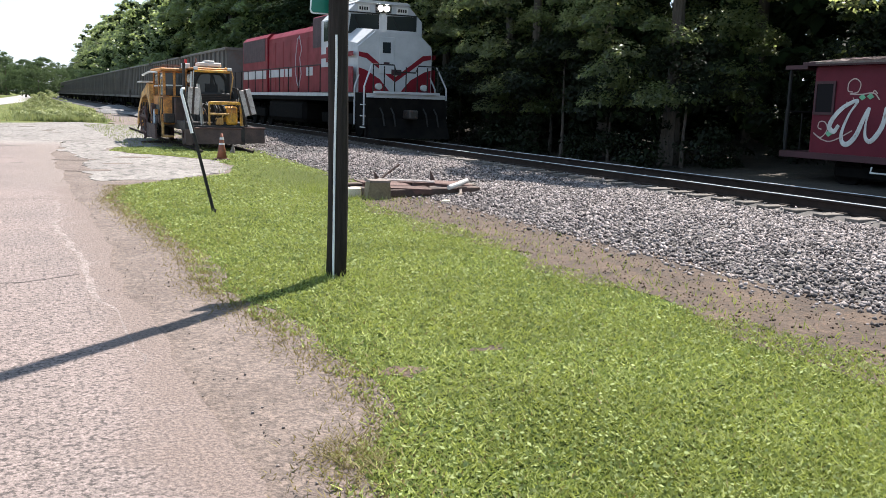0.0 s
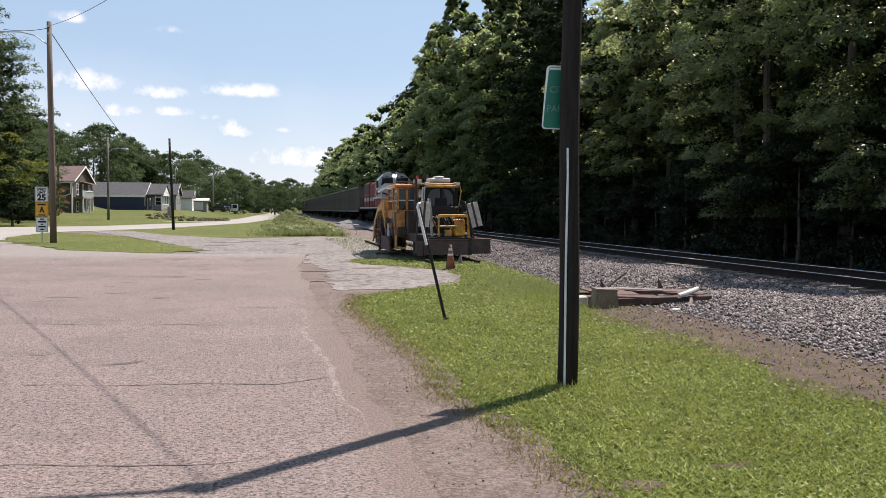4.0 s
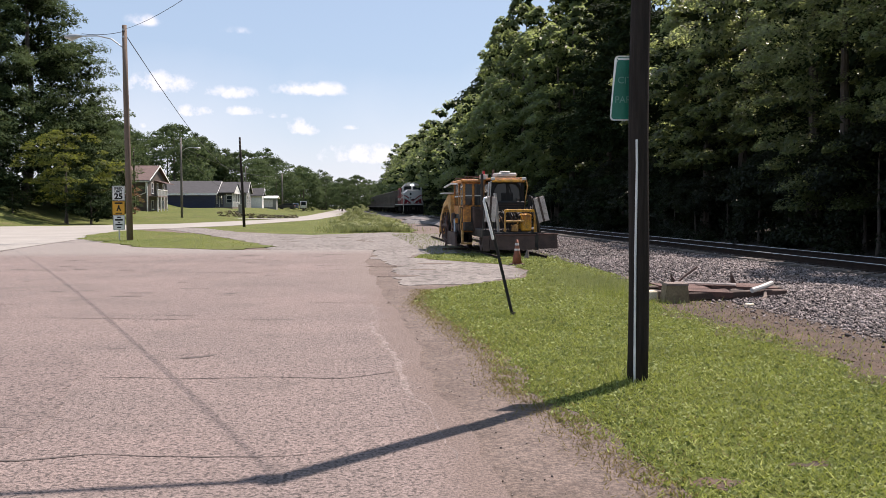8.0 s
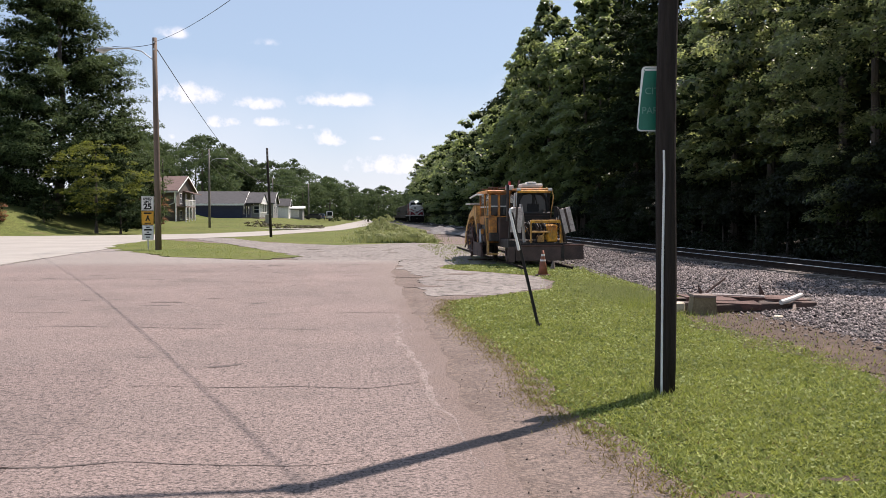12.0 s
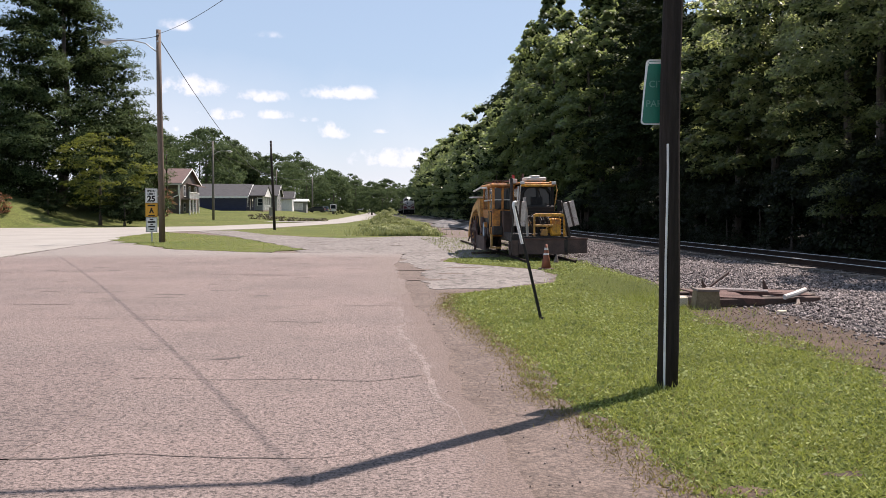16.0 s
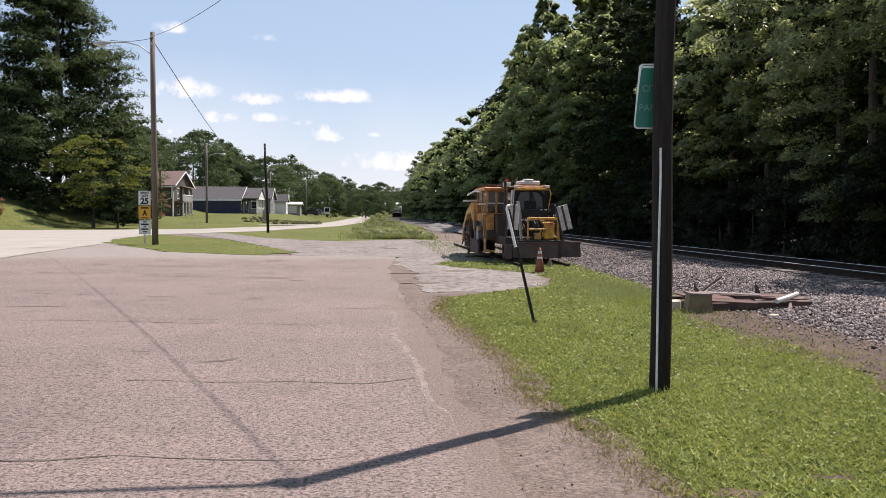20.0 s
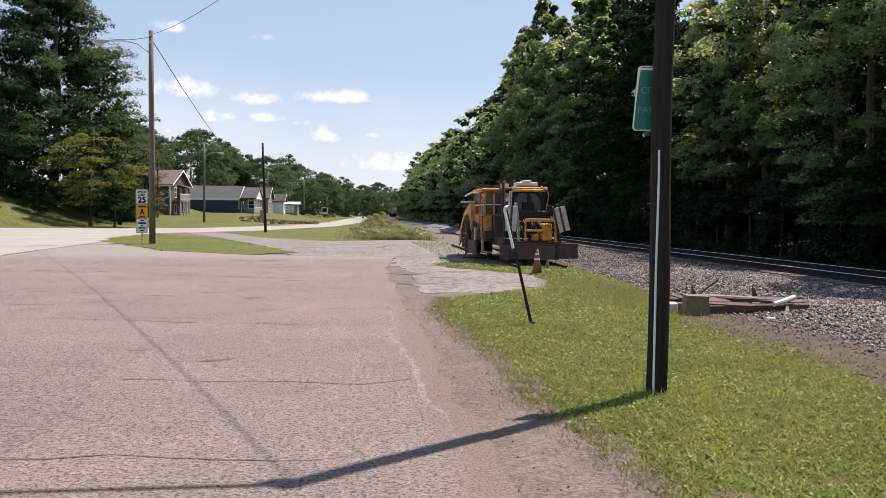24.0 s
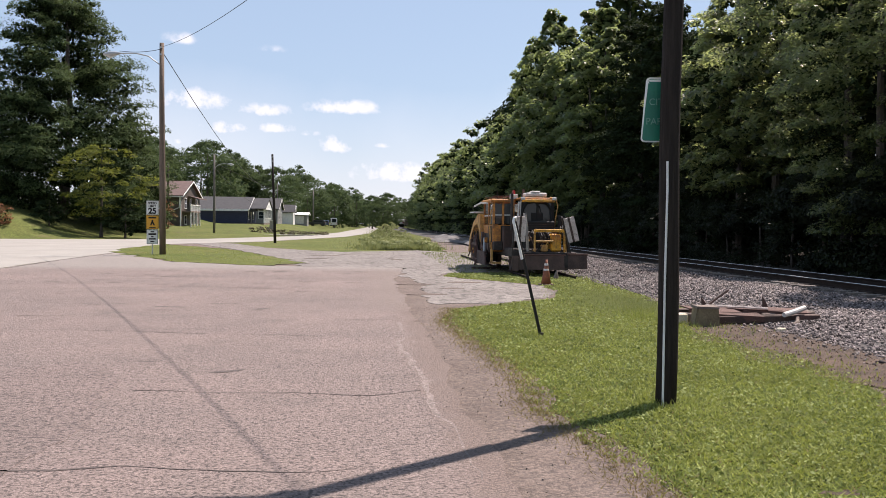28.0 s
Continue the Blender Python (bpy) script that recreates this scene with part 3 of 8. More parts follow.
LOT_EDGE = [(1.0, -8), (1.0, 5.1), (1.0, 6.7), (0.9, 7.9), (1.0, 11.3), (0.9, 17.4), (0.9, 26.5), (1.5, 33.4)]
VERGE = [(1.35, -6), (1.3, 3.6), (1.25, 3.9), (1.75, 4.4), (1.8, 5.0), (1.7, 6.5), (1.5, 7.9), (1.6, 9.6), (1.5, 11.8), (1.3, 14.9), (1.65, 17.2),
         (2.8, 18.4), (4.3, 19.9), (5.0, 22.5), (4.75, 24.6), (3.5, 26.6), (2.5, 28.2), (2.9, 30.0), (4.5, 30.4), (7.3, 29.5), (7.0, 26.2), (6.7, 22), (6.6, 20.4),
         (6.1, 17), (5.45, 14.5), (5.35, 12.3), (5.6, 11), (5.55, 9.5), (5.25, 8.3), (5.4, 6.7), (5.35, 5.7), (5.6, 4.7), (5.8, -6)]
BARE1, BARE2, BARE3, BARE4 = (3.02, 5.43, 0.26, 0.11), (2.25, 5.15, 0.30, 0.22), (2.45, 4.75, 0.24, 0.12), (3.55, 4.75, 0.24, 0.07)
ISLAND = [(-13.1, 48.5), (-14.2, 55), (-14.5, 66), (-8.4, 55.5), (-2.9, 37.7), (-4.2, 35.1), (-8, 38.0)]


def make_paving():
    sheet("parking_lot", LOT_EDGE + [(-2.5, 34.2), (-4.2, 34.7), (-8, 37.6), (-12.9, 48), (-12.7, 38), (-12.3, 31.5), (-12.2, -8)], 0.0, M["asphalt"],
          "pinkish grey worn chip-seal asphalt parking lot", "parking lot", 0.06, 0.25)
    sheet("road", [(-12.35, 12), (-12.45, 31.5), (-12.85, 38), (-13.1, 48), (-14.3, 55), (-14.6, 67), (-9.0, 79), (-2.5, 112), (1.0, 160), (6, 400), (12, 1200),
                   (7, 1200), (0.5, 400), (-5, 160), (-8, 116), (-15.5, 90), (-24, 82.5), (-110, 81.5), (-110, 12)], -0.004, M["concrete"],
          "pale concrete road bending away past the houses", "road", 0.03, 3.0)
    sheet("gravel_lane", [(-2.6, 34.3), (1.5, 33.5), (2.45, 28.3), (2.9, 30.1), (5.0, 31), (5.3, 40), (6.6, 50), (3.4, 56), (-1.3, 52), (-6, 58), (-10.3, 71), (-13.7, 71.5), (-8.2, 56), (-2.75, 37.9)],
          -0.006, M["old_asphalt"], "grey broken old asphalt lane behind the lot", "lane", 0.15, 0.6, seed=4)
    sheet("asphalt_patch", [(1.55, 18.3), (2.7, 18.6), (4.2, 20.0), (4.9, 22.5), (4.65, 24.5), (3.4, 26.5), (2.4, 28.3), (2.0, 33.3), (1.3, 33.5), (1.25, 28.0), (1.7, 24.0), (1.35, 21.0)], -0.002, M["old_asphalt"],
          "pale grey patch of old broken asphalt in the grass", "paving", 0.16, 0.25, seed=6)
    sheet("dirt_edge", [(0.4, -8), (0.4, 33.6), (2.2, 29), (9.5, 56), (9.5, 28), (7.2, 22), (7.2, -8)], -0.010, M["dirt"], "bare reddish brown dirt along the paving", "dirt", 0.1, 1.0, thick=0.03, seed=7)
    sheet("soil_strip", [(5.2, -6), (5.0, 8), (5.1, 13), (5.2, 15), (6.1, 18), (7.4, 18), (7.3, 13), (7.5, 4), (7.6, -6)], -0.002, M["soil"], "dark bare soil between grass and ballast", "soil", 0.25, 0.4, thick=0.03, seed=9)
    sheet("island_bed", [(-14.9, 40), (-8, 33.5), (3, 33), (3.5, 40), (-5, 58), (-13, 70), (-15.2, 68)], -0.022, M["dirt"], "bare dirt round the grass island", "dirt", 0.05, 1.0, thick=0.01, seed=81)
    sheet("yard_dirt", [(4.6, 50), (9.6, 46), (10.3, 60), (10.5, 112), (7.4, 112), (6.2, 78), (5.4, 60)], -0.016, M["dirt"], "bare stony dirt between weeds and ballast", "dirt", 0.3, 0.8, thick=0.02, seed=83)
    sheet("grass_verge", [(x + 0.25, y) if x < 2 and y < 17 else ((x - 0.15, y) if y < 16 else (x, y)) for x, y in VERGE], -0.006, M["lawn"], "mown bright green grass verge with worn edges", "grass", 0.09, 0.22, thick=0.01, seed=12)
    for k, (x, y, rx, ry) in enumerate((BARE1, BARE2)):
        sheet("bare_patch", [(x + (0.30 + 0.35 * ((a * 7 + 3 * k) % 5) / 4) * rx * math.cos(a * 0.42), y + (0.30 + 0.35 * ((a * 3 + k) % 5) / 4) * ry * math.sin(a * 0.42)) for a in range(15)], -0.0045, M["soil"], "small bare patch of dark soil in the verge", "soil", 0.05, 0.06, thick=0.02, seed=40 + k)
    rnd = random.Random(18)
    for k in range(16):
        x, y, ang = (rnd.uniform(0.7, 3.9), rnd.uniform(19, 27), 0.1) if k < 7 else (rnd.uniform(-3, 3.5), rnd.uniform(34.5, 50), 0.0)
        L0, W0 = rnd.uniform(0.15, 0.6), rnd.uniform(0.08, 0.3)
        sheet("dirt_streak", [(x + L0 * math.cos(a * 0.7 + ang), y + W0 * math.sin(a * 0.7)) for a in range(9)], 0.0012 + 0.0002 * (k % 14), M["soil" if k > 6 and k % 2 == 0 else "dirt"], "dark streak of dirt on the broken asphalt", "dirt", 0.03, 0.08, thick=0.0045, seed=60 + k)
    sheet("asphalt_band", [(-2.3, 5.0), (-2.22, 5.83), (-2.28, 6.5), (-2.26, 8.2), (-2.5, 9.4), (-2.9, 10.6), (-3.4, 10.8), (-4.3, 9.6), (-4.9, 8.0), (-5.2, 5.0)], 0.0035, M["lot_dark"], "slightly darker older band of the asphalt lot", "paving", 0.07, 0.15, thick=0.004, seed=71)
    xs, ys = np.concatenate([np.arange(15.2, 24, 0.4), np.arange(24, 70, 4.0)]), np.arange(-40, 250, 4.0)
    X, Y = np.meshgrid(xs, ys)
    Xw = X + 0.3 * np.sin(Y * 1.7) * (X < 16)
    v = np.stack([Xw.ravel(), Y.ravel(), (ground_z(Xw, Y) + 0.035).ravel()], 1)
    i, j = np.meshgrid(np.arange(len(xs) - 1), np.arange(len(ys) - 1))
    a = (j * len(xs) + i).ravel()
    structure("woods_floor", np_mesh("woods_floor", v, np.stack([a, a + 1, a + len(xs) + 1, a + len(xs)], 1), M["litter"]), "dark leaf litter under the woods", "ground")
    sheet("grass_island", [(-9.2 + (x + 9.2) * 1.06, 48.5 + (y - 48.5) * 1.035) for x, y in ISLAND], 0.006, M["far_lawn"], "mown grass island between lot and road", "grass", 0.25, 0.3, thick=0.02, seed=13)


def crack_line(rnd, pts, w, material="crack", z=0.0035):
    """A wandering ribbon of crack filler along a line."""
    v, f = [], []
    line = []
    for a, b in zip(pts, pts[1:]):
        a, b = Vector(a), Vector(b)
        k = max(2, int((b - a).length / 0.18))
        line += [a.lerp(b, s / k) for s in range(k)]
    line.append(Vector(pts[-1]))
    for i, p in enumerate(line):
        d = (line[min(i + 1, len(line) - 1)] - line[max(i - 1, 0)]).normalized()
        nrm = Vector((-d.y, d.x))
        off = 0.13 * noise.noise(Vector((p.x * 1.1, p.y * 1.1, 3.0))) + 0.05 * noise.noise(Vector((p.x * 4, p.y * 4, 5.0))) + rnd.uniform(-0.012, 0.012)
        ww = w * max(0.08, 0.75 + 1.1 * noise.noise(Vector((p.x * 0.9, p.y * 0.9, 8.0)))) * rnd.uniform(0.5, 1.1)
        for s in (-1, 1):
            q = p + nrm * (off + s * ww)
            v.append((q.x, q.y, z))
    for i in range(len(line) - 1):
        f.append((2 * i, 2 * i + 1, 2 * i + 3, 2 * i + 2))
    return np_mesh("crack", v, f, M[material])


def make_cracks():
    rnd = random.Random(5)
    structure("worn_edge", crack_line(rnd, [(0.60, 15.0), (0.56, 11.5), (0.62, 9.0), (0.72, 7.3), (0.76, 5.8)], 0.045, "worn", 0.0014), "pale worn strip along the edge of the lot", "paving")
    lines = [[(-3.2, 6.15), (-1.6, 6.2), (-0.3, 6.05), (0.4, 6.15)], [(-6.5, 14.1), (-4.5, 13.9), (-2.2, 13.45), (-0.6, 13.1)], [(-5.5, 23.2), (-4.3, 23.1), (-1.8, 22.7)],
             [(-8, 27.5), (-3, 27.2), (0.4, 27.6)], [(-12.2, 31.5), (-12.6, 38), (-13.0, 48.2)], [(-2.6, 34.2), (1.4, 33.5)], [(-2.2, 9.0), (0.1, 8.7), (0.6, 8.9)],
             [(-4.6, 9.1), (-4.2, 9.15)], [(-1.2, 15.5), (0.7, 15.3)], [(-6.0, 16.0), (-5.0, 15.8)], [(-9.5, 24), (-7, 24.3)], [(-3.0, 22.6), (-1.5, 22.4)]]
    for _ in range(46):
        x, y = rnd.uniform(-9.5, 0.2), 9 + 22 * rnd.uniform(0, 1) ** 0.7
        ln = rnd.uniform(0.06, 0.30)
        lines.append([(x - ln, y + rnd.uniform(-0.1, 0.1)), (x, y), (x + ln, y + rnd.uniform(-0.15, 0.15))])
    for k, pts in enumerate(lines):
        structure("crack", crack_line(rnd, pts, 0.06 if k in (4, 5) else 0.020 * max(1.0, pts[0][1] / 10) ** 0.5 if k < 12 else 0.045 * max(1.0, pts[0][1] / 10)), "dark narrow crack in the worn asphalt", "crack")


# ---- track ----
def ballast_top(x):
    return np.interp(x, [5.9, 6.5, 7.6, 9.2, 10.75, 11.15, 15.2, 16], [-0.09, -0.025, 0.05, 0.12, 0.13, 0.19, 0.0, -0.06])


def stones(name, label, x, y, z, lo, hi, rng, grow=False, material="stone"):
    """Angular stones: each a small skewed block, turned at random."""
    k = len(x)
    cube = np.array([(sx, sy, sz) for sx in (-1, 1) for sy in (-1, 1) for sz in (-1, 1)], float)
    quads = np.array([(0, 1, 3, 2), (4, 6, 7, 5), (0, 4, 5, 1), (2, 3, 7, 6), (0, 2, 6, 4), (1, 5, 7, 3)])
    size = rng.uniform(lo, hi, (k, 1, 1)) * rng.uniform(0.45, 1.35, (k, 1, 3))
    if grow:
        size = size * (1 + 0.007 * np.maximum(y - 10, 0))[:, None, None]
    pts = cube[None] * (1 + rng.uniform(-0.5, 0.4, (k, 8, 3))) * size
    q = rng.normal(size=(k, 4))
    q /= np.linalg.norm(q, axis=1)[:, None]
    w, a, b, c = q.T
    R = np.stack([1 - 2 * (b * b + c * c), 2 * (a * b - c * w), 2 * (a * c + b * w), 2 * (a * b + c * w), 1 - 2 * (a * a + c * c), 2 * (b * c - a * w),
                  2 * (a * c - b * w), 2 * (b * c + a * w), 1 - 2 * (a * a + b * b)], 1).reshape(k, 3, 3)
    pts = np.einsum("kij,knj->kni", R, pts) + np.stack([x, y, z + size[:, 0, 2] * 0.5 + rng.uniform(0, 0.5 * hi, k)], 1)[:, None]
    fac = (quads[None] + 8 * np.arange(k)[:, None, None]).reshape(-1, 4)
    tagged(new(name, np_mesh(name, pts.reshape(-1, 3), fac, M[material])), label, "stones", kind="stuff")


def make_track():
    cols = np.array([5.9, 6.4, 7.0, 7.6, 8.4, 9.2, 10.0, 10.75, 11.15, 12.2, 13.8, 15.2, 16.0])
    ys = np.concatenate([np.arange(-40, 60, 1.0), np.arange(60, 240, 6), np.arange(240, 1000, 20)])
    v, f = [], []
    for y in ys:
        sh = track_x(y) - 12.2
        narrow = float(sstep(30, 60, y)) * 2.0
        for c in cols:
            cc = c + narrow * max(0, (9.2 - c) / 3.3)
            wob = 0.05 * noise.noise(Vector((c * 1.3, y * 0.7, 0))) * (1 if c < 10.6 or c > 14 else 0)
            v.append((cc + sh + wob * 3, y, float(ballast_top(c)) + wob))
    n = len(cols)
    for j in range(len(ys) - 1):
        for i in range(n - 1):
            a = j * n + i
            f.append((a, a + 1, a + n + 1, a + n))
    structure("ballast", np_mesh("ballast", v, f, M["ballast_bed"]), "grey crushed-stone railway ballast bed", "ballast")
    # loose stones
    rng = np.random.default_rng(3)
    xs, yy = [], []
    for y0, y1, dens in ((2, 9, 620), (9, 16, 560), (16, 26, 280), (26, 45, 80)):
        k = int((y1 - y0) * 4.7 * dens)
        lo = 6.6
        xs.append(lo + (10.85 - lo) * rng.uniform(0, 1, k) ** 0.8)
        yy.append(rng.uniform(y0, y1, k))
    xs.append(rng.normal(6.6, 0.25, 900)); yy.append(rng.uniform(2, 20, 900))
    xs.append(rng.uniform(11.0, 13.4, 3500)); yy.append(rng.uniform(4, 40, 3500))
    x, y = np.concatenate(xs), np.concatenate(yy)
    stones("ballast_stones", "loose grey and pinkish crushed ballast stones", x, y, np.maximum(ballast_top(x), -0.01), 0.008, 0.0195, rng, True)
    ex = np.interp(yy2 := rng.uniform(3, 18, 260), [3, 18], [1.15, 1.2]) + rng.normal(0, 0.25, 260)
    stones("edge_gravel", "small loose gravel along the edge of the paving", ex, yy2, 0 * ex - 0.008, 0.002, 0.006, rng, material="pebble")
    n3 = 2600
    stones("soil_clods", "clods and small stones on the bare soil", rng.uniform(5.3, 7.1, n3), rng.uniform(3.5, 16, n3), np.zeros(n3) - 0.003, 0.003, 0.008, rng, material="clod")
    # rails
    track = empty("railway_track", pose(0, 0, 0), "single railway track with steel rails on dark wooden ties", "railway track", kind="structure")
    line = [(track_x(y), y) for y in list(np.arange(-40, 240, 20.0)) + list(np.arange(240, 1000, 25.0))]
    prof = [(-0.07, 0), (0.07, 0), (0.07, 0.012), (0.009, 0.03), (0.009, 0.125), (0.036, 0.135), (0.036, 0.166), (-0.036, 0.166), (-0.036, 0.135), (-0.009, 0.125), (-0.009, 0.03), (-0.07, 0.012)]
    for side in (-0.755, 0.755):
        bm, bh = BM(), BM()
        rings, heads = [], []
        for x, y in line:
            rings.append([bm.verts.new((x + side + p[0], y, 0.20 + p[1])) for p in prof])
            heads.append([bh.verts.new((x + side + p[0], y, 0.20 + p[1])) for p in ((-0.022, 0.166), (0.022, 0.166), (0.018, 0.1735), (-0.018, 0.1735))])
        for rr, b_ in ((rings, bm), (heads, bh)):
            for r0, r1 in zip(rr, rr[1:]):
                for i in range(len(r0)):
                    j = (i + 1) % len(r0)
                    b_.faces.new((r0[i], r0[j], r1[j], r1[i]))
        rail = part("rail", bm, M["rail"], track)
        part("rail_head", bh, M["railhead"], rail, "polished steel running surface")
    bm = bx(-1.3, 1.3, -0.115, 0.115, -0.12, 0.0, bevel=0.008)
    tie = part("tie", bm, M["tie"], track)
    me = tie.data
    rnd = random.Random(8)
    bpy.data.objects.remove(tie)
    for k in range(200):
        y = -6 + 0.56 * k
        part_me("tie", me, track, pose(12.2 + rnd.uniform(-0.06, 0.06), y + rnd.uniform(-0.03, 0.03), 0.212, 0, 0, rnd.uniform(-1.2, 1.2)))
    plate = part("tie_plate", bx(-0.16, 0.16, -0.09, 0.09, 0, 0.012), M["rail"], track)
    pm = plate.data
    bpy.data.objects.remove(plate)
    for k in range(60):
        for side in (-0.755, 0.755):
            part_me("tie_plate", pm, track, pose(12.2 + side, -1 + 0.56 * (k + 1) - 0.08 * 0, 0.2125))
    # short siding under the machine
    siding = empty("siding", pose(5.75, 0, 0), "short overgrown siding track with rusty rails", "railway track", kind="structure")
    for side in (-0.755, 0.755):
        bm = BM()
        prism(bm, [(side + p[0], -0.073 + p[1]) for p in prof], "y", 27.0, 46.0)
        part("rail", bm, M["rail"], siding)


# ---- plants ----
def leaf_mesh(name, centres, radii, per, leaf, material, rng, aspect=0.62, up=0.5, squash=0.75):
    """Leaves strewn through clumps: each one a small rhomb."""
    centres, radii = np.asarray(centres, float), np.asarray(radii, float)
    k = len(centres) * per
    d = rng.normal(size=(k, 3))
    d /= np.linalg.norm(d, axis=1)[:, None]
    r = rng.uniform(0.25, 1.0, k) ** 0.55
    c, rad = np.repeat(centres, per, 0), np.repeat(radii, per)
    p = c + d * (r * rad)[:, None] * np.array([1, 1, squash])
    nrm = d * 0.85 + rng.normal(size=(k, 3)) * 0.42 + np.array([0, 0, up])
    nrm /= np.linalg.norm(nrm, axis=1)[:, None]
    t = np.cross(nrm, rng.normal(size=(k, 3)))
    t /= np.linalg.norm(t, axis=1)[:, None]
    b = np.cross(nrm, t)
    s = leaf * rng.uniform(0.55, 1.25, k)[:, None] * 0.5
    droop = np.array([0, 0, -0.25]) * s
    v = np.stack([p - t * s, p + b * s * aspect, p + t * s + droop, p - b * s * aspect], 1).reshape(-1, 3)
    return np_mesh(name, v, np.arange(4 * k).reshape(k, 4), material)


def trunk_bm(rng, height, base_r, limbs, spread, lo=0.3):
    """The trunk, and its limbs one by one."""
    bm = BM()
    out = []
    pts, rad = [], []
    x = y = 0.0
    for i in range(7):
        t = i / 6
        pts.append((x, y, height * t))
        rad.append(base_r * (1 - 0.85 * t) * (1.35 if i == 0 else 1))
        x += rng.normal() * 0.03 * height / 6
        y += rng.normal() * 0.03 * height / 6
    tube(bm, pts, rad, 8)
    for _ in range(limbs):
        t = rng.uniform(lo, 0.9)
        a = rng.uniform(0, 2 * math.pi)
        h0, ln = height * t, spread * (1.15 - t) * rng.uniform(0.7, 1.1)
        i = min(int(t * 6), 5)
        px, py = pts[i][0], pts[i][1]
        p1 = (px + math.cos(a) * ln * 0.5, py + math.sin(a) * ln * 0.5, h0 + ln * 0.35)
        p2 = (px + math.cos(a) * ln, py + math.sin(a) * ln, h0 + ln * 0.55)
        r = base_r * 0.26 * (1.1 - t)
        out.append(tube(BM(), [(px, py, h0), p1, p2], [r, r * 0.6, r * 0.2], 6))
    return bm, out


def shell_leaves(name, cs, rs, per, leaf, material, rng, aspect=0.6, up=0.55, squash=0.6, cover=0.35):
    """Leaves over the upper and outer side of each clump, like boughs that overlap one another."""
    cs, rs = np.asarray(cs, float), np.asarray(rs, float)
    k = len(cs) * per
    c, rad = np.repeat(cs, per, 0), np.repeat(rs, per)
    out = c * np.array([1, 1, 0.0])
    out /= np.maximum(np.linalg.norm(out, axis=1), 0.3)[:, None]
    d = rng.normal(size=(k, 3))
    d /= np.linalg.norm(d, axis=1)[:, None]
    low = d[:, 2] < -0.15
    d[low, 2] *= -cover
    d += out * 0.45
    d /= np.linalg.norm(d, axis=1)[:, None]
    p = c + d * (rad * rng.uniform(0.62, 1.12, k))[:, None] * np.array([1, 1, squash])
    # tips hang a little lower than the middle of the bough
    p[:, 2] -= 0.22 * rad * (d[:, 0] ** 2 + d[:, 1] ** 2)
    nrm = d * 0.6 + rng.normal(size=(k, 3)) * 0.42 + np.array([0, 0, up])
    nrm /= np.linalg.norm(nrm, axis=1)[:, None]
    t = np.cross(nrm, rng.normal(size=(k, 3)))
    t /= np.linalg.norm(t, axis=1)[:, None]
    b = np.cross(nrm, t)
    s = leaf * rng.uniform(0.55, 1.3, k)[:, None] * 0.5
    droop = np.array([0, 0, -0.3]) * s
    v = np.stack([p - t * s, p + b * s * aspect, p + t * s + droop, p - b * s * aspect], 1).reshape(-1, 3)
    return np_mesh(name, v, np.arange(4 * k).reshape(k, 4), material)


